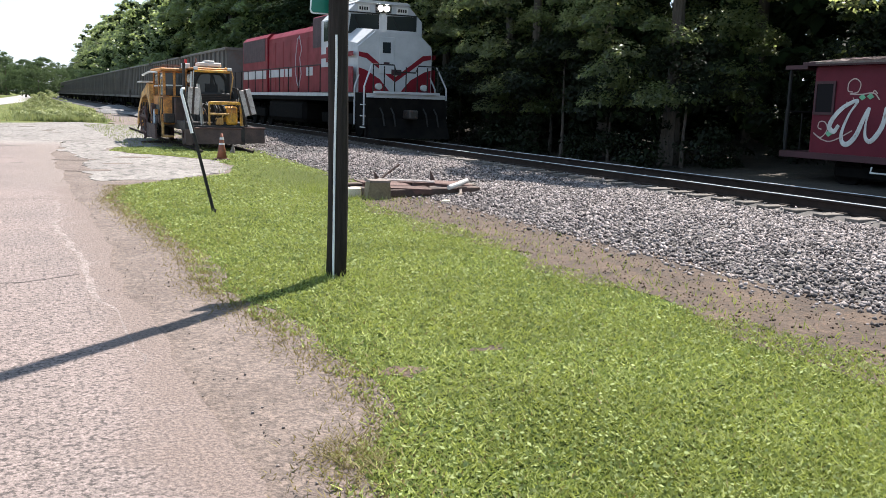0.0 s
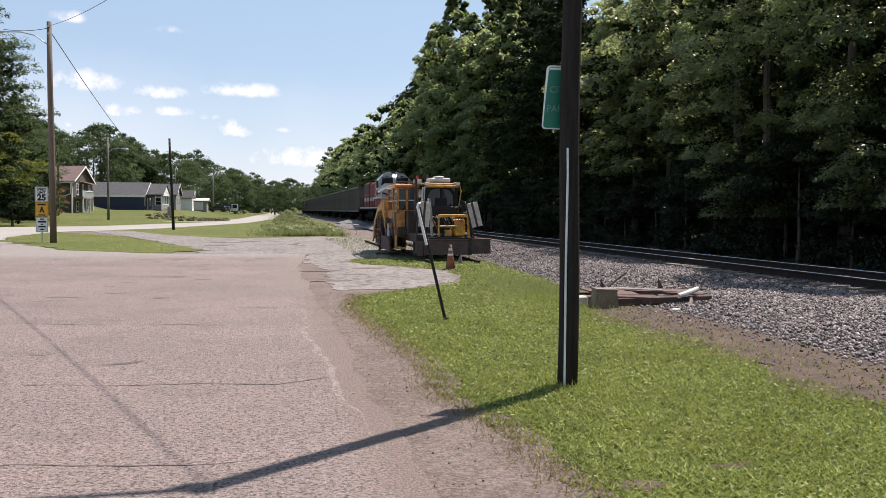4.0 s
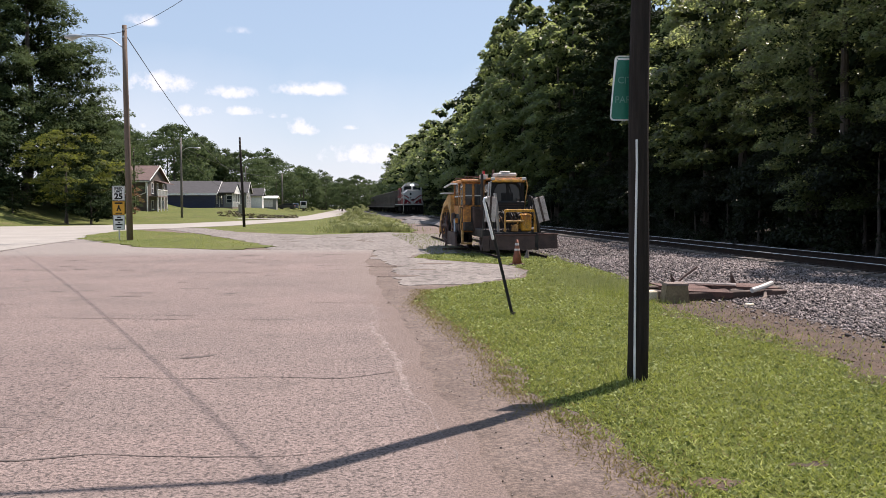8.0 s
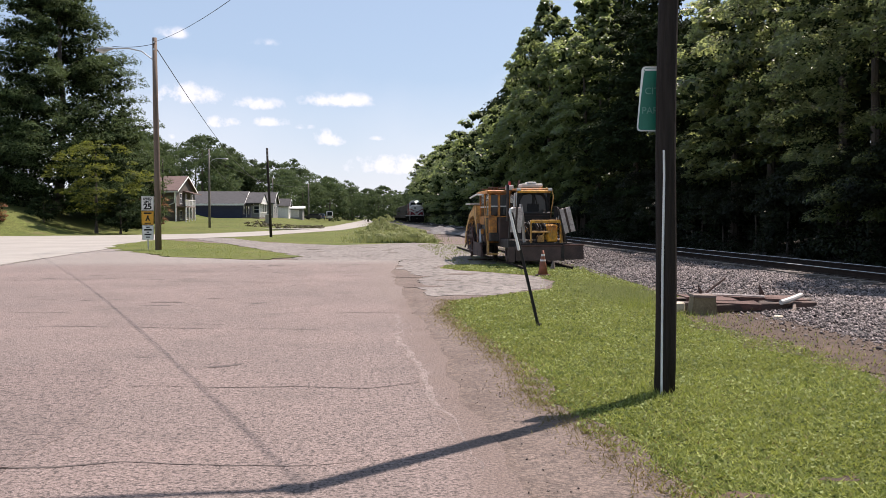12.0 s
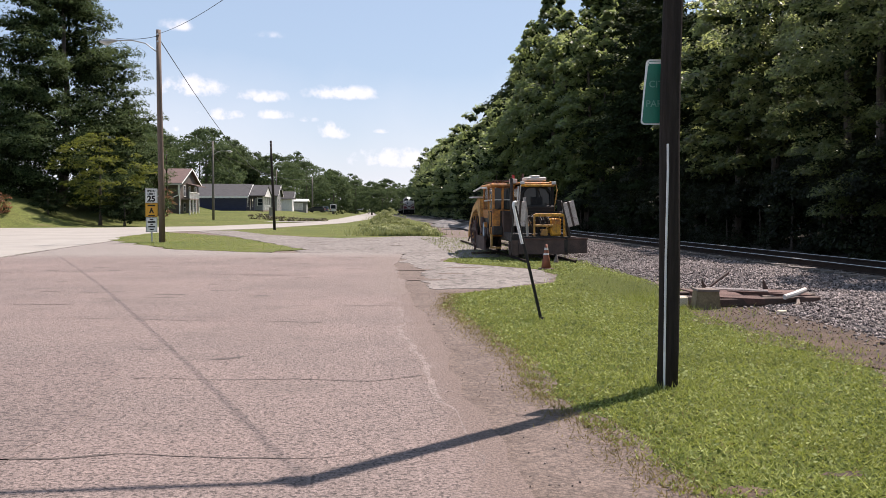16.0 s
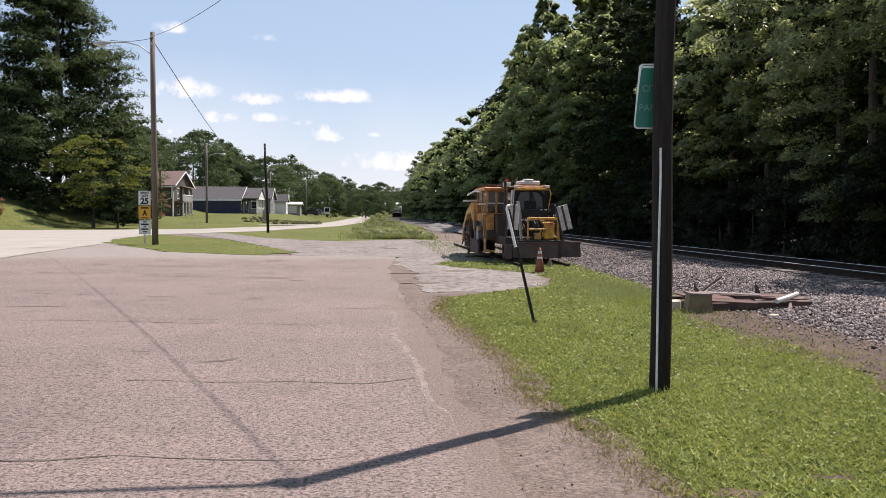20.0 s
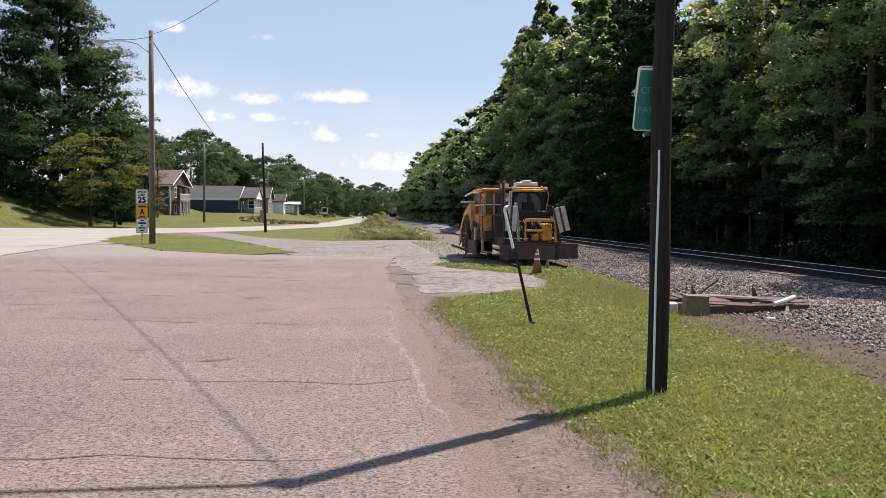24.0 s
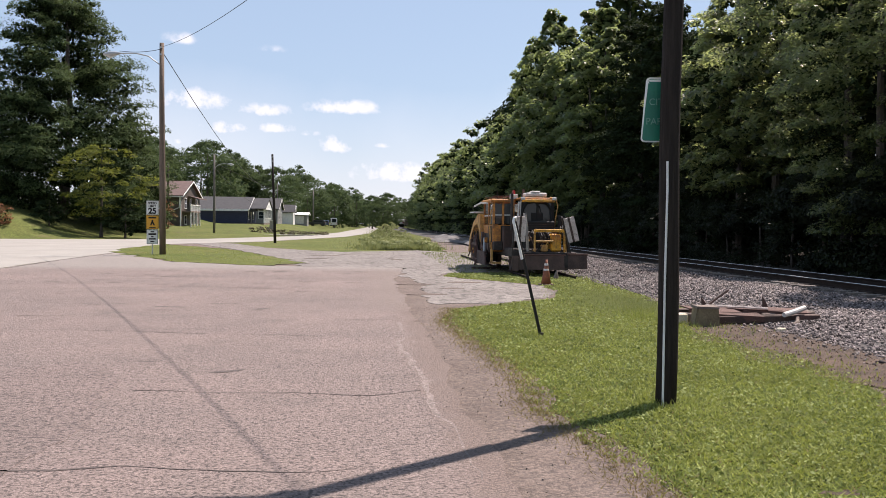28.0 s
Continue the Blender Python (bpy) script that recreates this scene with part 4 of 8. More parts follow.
def tree(name, seed, height, width, label, leafm, clumps, per, leaf, lo=0.15, shape="round", trunk_r=0.25, category="tree", clump_r=0.16, up=0.5, limbed=False, squash=0.6, inner=10, innerm="leaf_shaded"):
    """A tree with a tapered trunk with limbs, and a crown of overlapping leafy boughs."""
    rng = np.random.default_rng(seed)
    top = empty(name, pose(0, 0, 0), label, category)
    trunk, limbs = trunk_bm(rng, height * 0.86, trunk_r, 9 if limbed else 0, width * (0.22 if shape == "cone" else 0.42), max(lo, 0.12))
    part("trunk", trunk, M["bark"], top)
    for lb in limbs:
        part("limb", lb, M["bark"], top)
    cs, rs = [], []
    if shape == "cone":
        # boughs in loose whorls, each a row of tufts that rises towards its tip
        while len(cs) < clumps:
            u = rng.uniform(0, 1) ** 1.15
            rad = width * 0.5 * float(np.interp(u, [0, 0.12, 0.45, 0.75, 0.93, 1.0], [0.80, 1.0, 0.76, 0.42, 0.15, 0.02])) * rng.uniform(0.72, 1.12)
            a, z0 = rng.uniform(0, 2 * math.pi), height * (lo + (1 - lo) * u)
            for q in np.arange(0.35, 1.01, max(0.12, 1.0 / max(rad, 0.5))):
                aa = a + rng.normal() * 0.07
                cs.append((math.cos(aa) * rad * q, math.sin(aa) * rad * q, z0 + (q * q - 0.5) * 0.12 * rad + rng.normal() * 0.15))
                rs.append(width * clump_r * rng.uniform(0.55, 1.25) * (1.1 - 0.45 * u))
    lean = rng.uniform(0, 6.28)
    while len(cs) < clumps:
        t = rng.uniform(lo, 1.0)
        u = (t - lo) / (1 - lo)
        a = rng.uniform(0, 2 * math.pi)
        if shape == "wall":
            rad = 0.62 + 0.38 * float(sstep(0.02, 0.4, u)) if u < 0.4 else (1.0 - (u - 0.4) / 0.62) ** 0.6 + 0.03
            rad *= 1 + 0.16 * math.sin(3 * a + lean + 5 * u)
        else:
            rad = math.sqrt(max(0.02, 1 - (2 * u - 0.95) ** 2 * 0.98)) * (1 + 0.13 * math.sin(3 * a + lean + 4 * u))
        q = (rng.uniform(0.72, 1.05) if rng.uniform() < 0.75 else rng.uniform(0.3, 0.7)) * rad * width * 0.5
        cs.append((math.cos(a) * q, math.sin(a) * q, height * t - 0.3))
        rs.append(width * clump_r * rng.uniform(0.5, 1.2) * (0.72 if u > 0.85 else 1))
    crown = new("crown", shell_leaves("crown", cs, rs, per, leaf, leafm, rng, up=up, squash=squash, aspect=0.34 if shape == "cone" else 0.6))
    crown.parent = top
    # by default, the crown's inner shade is put into these leaves' colour
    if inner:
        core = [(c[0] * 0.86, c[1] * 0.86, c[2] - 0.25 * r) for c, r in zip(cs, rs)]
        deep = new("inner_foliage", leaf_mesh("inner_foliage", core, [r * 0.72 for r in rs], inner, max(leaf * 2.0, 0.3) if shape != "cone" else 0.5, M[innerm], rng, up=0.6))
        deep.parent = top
    return top


def strew(name, label, count, area, height, width, material, seed, lean=0.5, category="grass", zfun=None, inside=None, tilt=0.35):
    """Grass blades, one thin triangle each, over an area given by a sampler."""
    rng = np.random.default_rng(seed)
    x, y = area(rng, count)
    if inside is not None:
        keep = inside(x, y)
        x, y = x[keep], y[keep]
    k = len(x)
    z = zfun(x, y) if zfun else np.zeros(k)
    h = height * rng.uniform(0.45, 1.25, k)
    a = rng.uniform(0, 2 * np.pi, k)
    ln = lean * h * rng.uniform(0.2, 1.3, k)
    dx, dy = np.cos(a), np.sin(a)
    b = rng.uniform(0, 2 * np.pi, k)
    wx, wy = np.cos(b) * width * 0.5, np.sin(b) * width * 0.5
    p = np.stack([x, y, z], 1)
    v = np.stack([p + np.stack([wx, wy, 0 * z], 1), p - np.stack([wx, wy, 0 * z], 1), p + np.stack([dx * ln, dy * ln, h], 1)], 1)
    return tagged(new(name, np_mesh(name, v.reshape(-1, 3), np.arange(3 * k).reshape(k, 3), material)), label, category, kind="stuff")


def in_poly(poly):
    P = np.array(poly)

    def test(x, y):
        res = np.zeros(len(x), bool)
        n = len(P)
        for i in range(n):
            (x0, y0), (x1, y1) = P[i], P[(i + 1) % n]
            cr = ((y0 > y) != (y1 > y)) & (x < (x1 - x0) * (y - y0) / (y1 - y0 + 1e-12) + x0)
            res ^= cr
        return res
    return test


def make_grass():
    def near(rng, n):
        y = 2.6 + 28 * rng.uniform(0, 1, n) ** 1.9
        back = rng.uniform(0, 1, n) < 0.12
        y[back] = rng.uniform(-5.5, 2.6, int(back.sum()))
        return rng.uniform(1.0, 7.4, n), y
    inside = in_poly(VERGE)

    def worn(x, y):
        keep = inside(x, y)
        rng = np.random.default_rng(77)
        bare = sum(k * np.exp(-(((x - a) / (1.05 * b)) ** 2 + ((y - c) / (1.05 * d)) ** 2)) for (a, c, b, d), k in ((BARE1, 1.0), (BARE2, 0.75), (BARE3, 0.6), (BARE4, 0.6)))
        ex = np.interp(y, [3.6, 3.9, 4.4, 5, 6.5, 7.9, 9.6, 11.8, 14.9, 17.2], [1.3, 1.25, 1.75, 1.8, 1.7, 1.5, 1.6, 1.5, 1.3, 1.65])
        wob = 0.16 * np.sin(x * 9 + y * 5.3) * np.sin(y * 7.7 - x * 4)
        edge = np.where(y < 17.5, 0.97 * np.exp(-np.maximum(x - ex + wob, 0) / 0.34), 0.0)
        rx = np.interp(y, [4.7, 5.7, 6.7, 8.3, 9.5, 11, 12.3, 14.5, 17], [5.6, 5.35, 5.4, 5.25, 5.55, 5.6, 5.35, 5.45, 6.1])
        edge = np.maximum(edge, np.where(y < 17, 0.95 * np.exp(-np.maximum(rx - x + wob, 0) / 0.25), 0.0))
        clump = 0.3 * (np.sin(x * 5.1 + 2 * np.sin(y * 3.3)) * np.sin(y * 4.7 + 2 * np.sin(x * 3.9)) > 0.25)
        edge = np.maximum(edge, clump)
        return keep & (rng.uniform(0, 1, len(x)) > np.maximum(bare, edge))
    strew("grass_blades", "short mown green grass blades of the verge", 360000, near, 0.030, 0.017, M["blade"], 21, 1.5, zfun=lambda x, y: 0 * x - 0.007, inside=worn)
    strew("dry_grass", "dry straw-coloured blades among the verge grass", 90000, near, 0.028, 0.014, M["straw"], 22, 1.5, zfun=lambda x, y: 0 * x - 0.007,
          inside=lambda x, y: worn(x, y) & (np.random.default_rng(5).uniform(0, 1, len(x)) < 0.08 + 0.75 * np.exp(-np.maximum(x - 1.6, 0) / 0.5) + 0.6 * np.exp(-np.maximum(5.6 - x, 0) / 0.5)))

    def fringe(rng, n):
        y = rng.uniform(3.2, 17.5, n)
        return np.interp(y, [3.6, 3.9, 4.4, 5, 6.5, 7.9, 9.6, 11.8, 14.9, 17.2], [1.3, 1.25, 1.75, 1.8, 1.7, 1.5, 1.6, 1.5, 1.3, 1.65]) + rng.normal(0.05, 0.13, n), y
    strew("dry_grass_fringe", "sparse dry grass along the edge of the paving", 7000, fringe, 0.03, 0.010, M["straw"], 23, 1.4)

    def tuft(rng, n):
        return 1.48 + rng.normal(0, 0.10, n), 3.95 + rng.normal(0, 0.14, n)
    strew("dry_tuft", "tuft of long dry grass lying over the paving edge", 420, tuft, 0.05, 0.007, M["straw"], 33, 2.2)

    def verge_leaves():
        rng = np.random.default_rng(35)
        x, y = near(rng, 100000)
        keep = worn(x, y)
        x, y = x[keep], y[keep]
        k = len(x)
        nrm = rng.normal(size=(k, 3)) * 0.55 + np.array([0, 0, 1.0])
        nrm /= np.linalg.norm(nrm, axis=1)[:, None]
        t = np.cross(nrm, rng.normal(size=(k, 3)))
        t /= np.linalg.norm(t, axis=1)[:, None]
        b = np.cross(nrm, t)
        s = (0.010 + 0.0011 * np.maximum(y, 0))[:, None] * rng.uniform(0.5, 1.3, (k, 1))
        p = np.stack([x, y, rng.uniform(-0.004, 0.022, k)], 1)
        v = np.stack([p - t * s, p + b * s * 0.6, p + t * s, p - b * s * 0.6], 1).reshape(-1, 3)
        tagged(new("verge_clover", np_mesh("verge_clover", v, np.arange(4 * k).reshape(k, 4), M["clover"])), "low clover and broad weeds among the verge grass", "weeds", kind="stuff")
    verge_leaves()

    def island(rng, n):
        return rng.uniform(-14.6, -2.5, n), rng.uniform(35, 66.5, n)
    strew("island_grass", "mown grass blades on the island", 9000, island, 0.035, 0.03, M["blade"], 24, 1.0, zfun=lambda x, y: 0 * x + 0.008, inside=in_poly([(x * 1.02 + 0.1, y - 0.25) if y < 50 else (x, y) for x, y in ISLAND]))

    def strip(rng, n):
        return rng.normal(5.6, 0.35, n), rng.uniform(4, 22, n)
    strew("soil_weeds", "scattered low weeds on the bare soil", 1300, strip, 0.06, 0.014, M["blade"], 25, 0.9)

    def posts(rng, n):
        c = np.array([(2.7, 8.1), (2.64, 13.16), (5.3, 14.6), (5.0, 15.6), (5.2, 16.8), (6.0, 17.5), (5.1, 16.0)])
        i = rng.integers(0, len(c), n)
        return c[i, 0] + rng.normal(0, 0.22, n), c[i, 1] + rng.normal(0, 0.28, n)
    strew("tall_grass", "taller unmown grass round the posts and the scrap", 2200, posts, 0.075, 0.012, M["blade"], 26, 0.6)

    def debris(rng, n):
        return rng.normal(5.4, 0.5, n), rng.normal(18.3, 1.7, n)
    strew("seedy_grass", "taller seedy grass beside the ballast", 2600, debris, 0.13, 0.012, M["weed"], 27, 0.5)

    def far_weeds(rng, n):
        y = 57 + 160 * rng.uniform(0, 1, n) ** 2.2
        mid = 2.3 + 0.012 * (y - 60)
        return mid + rng.normal(0, 1.25, n), y
    strew("tall_weeds", "tall pale green weeds between road and track", 11000, far_weeds, 0.42, 0.05, M["weed"], 28, 0.5, category="weeds", zfun=lambda x, y: ground_z(x, y))

    def machine_weeds(rng, n):
        return rng.uniform(3.2, 8.5, n), rng.uniform(30, 52, n)
    strew("yard_weeds", "sparse weeds on the dirt round the machine", 3600, machine_weeds, 0.07, 0.03, M["weed"], 29, 0.6, category="weeds")
    rng = np.random.default_rng(31)
    cs, rs = [], []
    for _ in range(42):
        y = 58 + 50 * rng.uniform() ** 1.3
        x = 2.3 + rng.normal() * 1.15
        high = rng.uniform(0.1, 0.5)
        for _ in range(7):
            cs.append((x + rng.normal() * 0.5, y + rng.normal() * 0.6, high * rng.uniform(0.1, 1.0)))
            rs.append(rng.uniform(0.16, 0.36))
    gc, gr = [], []
    for _ in range(70):
        gx, gy = rng.uniform(-17.5, -5.5), rng.uniform(126, 152)
        gc.append((gx, gy, float(ground_z(gx, gy)) + 0.1))
        gr.append(rng.uniform(0.25, 0.7))
    tagged(new("garden_plants", leaf_mesh("garden_plants", gc, gr, 40, 0.3, M["garden"], rng, 0.5, 0.6, 0.5)), "brown mulched bed with low garden plants", "plants", kind="stuff")
    tagged(new("weed_clumps", leaf_mesh("weed_clumps", cs, rs, 110, 0.17, M["weed"], rng, 0.4, 0.9)), "dense leafy pale green weeds", "weeds", kind="stuff")


def place(proto, rows, group=""):
    for k, (x, y, s, turn) in enumerate(rows):
        c = copy_thing(proto, pose(x, y, float(ground_z(x, y)) - 0.05, 0, 0, turn))
        wide = min(s, 0.97) if s < 1.5 and group == "trees of the woods edge" else s
        c.scale = (wide, wide, s * (0.94 + 0.12 * ((k * 37) % 10) / 10))
        if group:
            c["group"] = group
    for o in (*proto.children_recursive, proto):
        bpy.data.objects.remove(o)


def make_trees():
    rnd = random.Random(14)
    rows_a, rows_b, rows_c, rows_d, rows_e, rows_n = [], [], [], [], [], []
    for k, y in enumerate(np.arange(4, 96, 4.3)):
        x = 22.3 + rnd.uniform(-0.5, 0.8) if y < 21 else 18.4 + rnd.uniform(-0.8, 0.8)
        light = y > 62 or 20 < y < 23 or 29 < y < 32
        size = float(np.interp(y, [4, 20, 34, 50, 70, 96], [1.02, 1.0, 0.84, 0.80, 1.02, 1.20]))
        size = min(size, 0.86) if 21 < y < 40 else size
        (rows_n if y < 35 else rows_c if light else rows_e if y > 46 else (rows_a, rows_b, rows_d)[k % 3]).append((x, float(y) + rnd.uniform(-1, 1), size + rnd.uniform(-0.07, 0.09), rnd.uniform(0, 360)))
    edge = dict(clump_r=0.10, up=0.8, squash=0.6, inner=8)
    label = "tall dense broadleaf tree at the edge of the woods"
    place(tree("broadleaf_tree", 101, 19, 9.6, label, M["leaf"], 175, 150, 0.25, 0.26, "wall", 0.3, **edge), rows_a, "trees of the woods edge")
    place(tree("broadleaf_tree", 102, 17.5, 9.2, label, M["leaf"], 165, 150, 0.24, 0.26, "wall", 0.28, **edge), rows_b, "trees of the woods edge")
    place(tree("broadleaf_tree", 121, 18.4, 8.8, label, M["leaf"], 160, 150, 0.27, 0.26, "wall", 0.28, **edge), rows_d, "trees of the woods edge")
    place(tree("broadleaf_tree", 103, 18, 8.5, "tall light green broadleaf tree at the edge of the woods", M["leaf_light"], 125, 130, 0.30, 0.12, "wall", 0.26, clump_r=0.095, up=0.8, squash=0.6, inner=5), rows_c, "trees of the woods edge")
    # these trees stand in shade, which is put into their leaf colour
    place(tree("broadleaf_tree", 122, 18.4, 9.0, "tall shade-dark dense broadleaf tree at the edge of the woods", M["leaf_shaded"], 150, 140, 0.27, 0.05, "wall", 0.28, **edge), rows_e, "trees of the woods edge")
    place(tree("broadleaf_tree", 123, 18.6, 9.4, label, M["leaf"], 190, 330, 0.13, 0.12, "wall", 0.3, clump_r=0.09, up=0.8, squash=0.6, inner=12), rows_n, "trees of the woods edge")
    # second and third rows, coarser; they block sun, shade is in their leaf colour
    d = tree("woodland_tree", 104, 20, 11, "tall shade-dark woodland tree behind the edge of the woods", M["leaf_shaded"], 100, 60, 0.55, 0.03, "round", 0.32, inner=10)
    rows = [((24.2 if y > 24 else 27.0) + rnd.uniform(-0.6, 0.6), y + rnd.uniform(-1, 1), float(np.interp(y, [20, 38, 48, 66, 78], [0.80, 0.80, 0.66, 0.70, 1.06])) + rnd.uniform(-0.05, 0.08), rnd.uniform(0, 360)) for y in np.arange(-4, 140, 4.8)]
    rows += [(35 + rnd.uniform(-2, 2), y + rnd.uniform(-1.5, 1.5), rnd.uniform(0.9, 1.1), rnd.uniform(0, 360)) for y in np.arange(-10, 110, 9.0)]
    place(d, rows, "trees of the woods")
    e = tree("woodland_tree", 105, 17, 10, "tall broadleaf tree along the far track", M["leaf_light"], 90, 60, 0.46, 0.03, "wall", 0.3, clump_r=0.13, up=0.8, inner=12)
    rows = [(track_x(y) + 5.9 + rnd.uniform(-0.8, 0.8), y + rnd.uniform(-1, 1), rnd.uniform(0.86, 1.08), rnd.uniform(0, 360)) for y in np.arange(99, 250, 6.0)]
    place(e, rows, "trees along the far track")
    g = tree("woodland_tree", 106, 15, 12, "distant tree along the railway", M["leaf_far"], 85, 100, 0.42, 0.03, "wall", 0.3, clump_r=0.13, inner=8, innerm="leaf_far")
    rows = [(track_x(y) + 8.5 + rnd.uniform(-1, 1), y, rnd.uniform(0.85, 1.1), rnd.uniform(0, 360)) for y in np.arange(255, 700, 14.0)]
    # tree mass behind the houses and down the road
    rows += [(-60 + rnd.uniform(-4, 4) + 4.0 * k, 205 + rnd.uniform(-8, 8) + 3 * k, rnd.uniform(0.9, 1.15), rnd.uniform(0, 360)) for k in range(9)]
    rows += [(-48 + 7.0 * k + rnd.uniform(-3, 3), 300 + rnd.uniform(-15, 15), rnd.uniform(1.0, 1.3), rnd.uniform(0, 360)) for k in range(6)]
    rows += [(-30 + 6.0 * k, 420 + rnd.uniform(-25, 25), rnd.uniform(1.0, 1.25), rnd.uniform(0, 360)) for k in range(5)]
    rows += [(-8 + 5.5 * k, 640 + rnd.uniform(-30, 30), rnd.uniform(1.1, 1.4), rnd.uniform(0, 360)) for k in range(9)]
    place(g, rows, "distant trees")
    # understorey along the woods, its shade put into the near-black leaf colour
    h = tree("shrub", 107, 4.2, 4.2, "dense shade-dark green shrub at the foot of the woods", M["shrub_leaf"], 40, 150, 0.13, 0.03, "wall", 0.07, "shrub", 0.2, inner=14, innerm="shrub_leaf")
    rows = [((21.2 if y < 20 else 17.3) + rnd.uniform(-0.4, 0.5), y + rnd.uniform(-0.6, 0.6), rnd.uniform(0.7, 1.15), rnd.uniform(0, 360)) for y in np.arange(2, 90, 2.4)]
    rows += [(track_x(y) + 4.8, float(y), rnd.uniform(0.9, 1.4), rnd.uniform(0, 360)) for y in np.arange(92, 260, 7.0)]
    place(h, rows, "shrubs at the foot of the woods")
    # left-hand trees
    i = tree("conifer", 108, 30, 23, "very tall dense dark green conifer on the lawn", M["needle"], 1500, 95, 0.30, 0.03, "cone", 0.5, clump_r=0.052, up=0.5, limbed=True, squash=0.8, inner=20)
    place(i, [(-34.2, 104, 1.05, 20), (-44.5, 104, 0.68, 140), (-28.4, 110, 0.48, 250)], "conifers beyond the road")
    j = tree("lawn_tree", 109, 10.2, 9.0, "broad yellow-green lawn tree with a forked trunk", M["leaf_yellow"], 110, 120, 0.22, 0.27, "round", 0.16, clump_r=0.105, up=0.9, limbed=True, squash=0.42, inner=8)
    place(j, [(-26.5, 92, 1.0, 0)])
    k = tree("small_tree", 110, 4.4, 4.6, "small dark multi-stemmed lawn tree", M["leaf_shaded"], 60, 80, 0.2, 0.25, "round", 0.1, clump_r=0.14, limbed=True)
    place(k, [(-23.6, 90, 1.05, 40), (-31.2, 91.0, 0.62, 100)], "small lawn trees")
    r = tree("reddish_tree", 111, 7.5, 5, "reddish brown ornamental tree beside the house", M["leaf_red"], 60, 80, 0.24, 0.12, "round", 0.12, limbed=True)
    place(r, [(-26.3, 115, 0.78, 0)])
    s = tree("bush", 112, 2.0, 2.6, "brownish green bush on the bank", M["leaf_red"], 30, 90, 0.14, 0.05, "round", 0.05, "bush", 0.2)
    place(s, [(-33.4, 84.5, 1.0, 0)])
    s2 = tree("bush", 113, 2.2, 2.6, "pale green bush among the weeds", M["weed"], 30, 110, 0.16, 0.05, "round", 0.05, "bush", 0.18, inner=0)
    place(s2, [(2.4, 84, 0.62, 0), (1.2, 90, 0.5, 50), (3.9, 96, 0.6, 80), (3.0, 128, 0.9, 0), (4.4, 150, 1.0, 0)], "bushes among the weeds")
    t2 = tree("round_tree", 114, 13, 13, "large rounded green tree down the road", M["leaf_far"], 100, 130, 0.36, 0.12, "round", 0.3, clump_r=0.13, inner=6, innerm="leaf_far")
    place(t2, [(-24, 235, 1.2, 0), (-12.5, 330, 1.15, 60), (-4, 400, 1.15, 120), (-17, 262, 1.15, 200), (-33, 190, 1.15, 90), (-47, 185, 1.1, 10), (5.0, 250, 0.74, 30), (7.2, 285, 0.85, 130), (2.4, 300, 0.85, 220)], "large trees down the road")


make_ground()
make_paving()
make_cracks()
make_track()


# ---- poles, wires, signs ----
def sag(a, b, drop, n=14):
    a, b = Vector(a), Vector(b)
    return [a.lerp(b, i / n) + Vector((0, 0, -4 * drop * (i / n) * (1 - i / n))) for i in range(n + 1)]


def wire(a, b, drop, r=0.012, label="thin black overhead wire between poles"):
    bm = BM()
    tube(bm, sag(a, b, drop), r, 5)
    tagged(part("overhead_wire", bm, M["wire"]), label, "wire", "overhead wires")


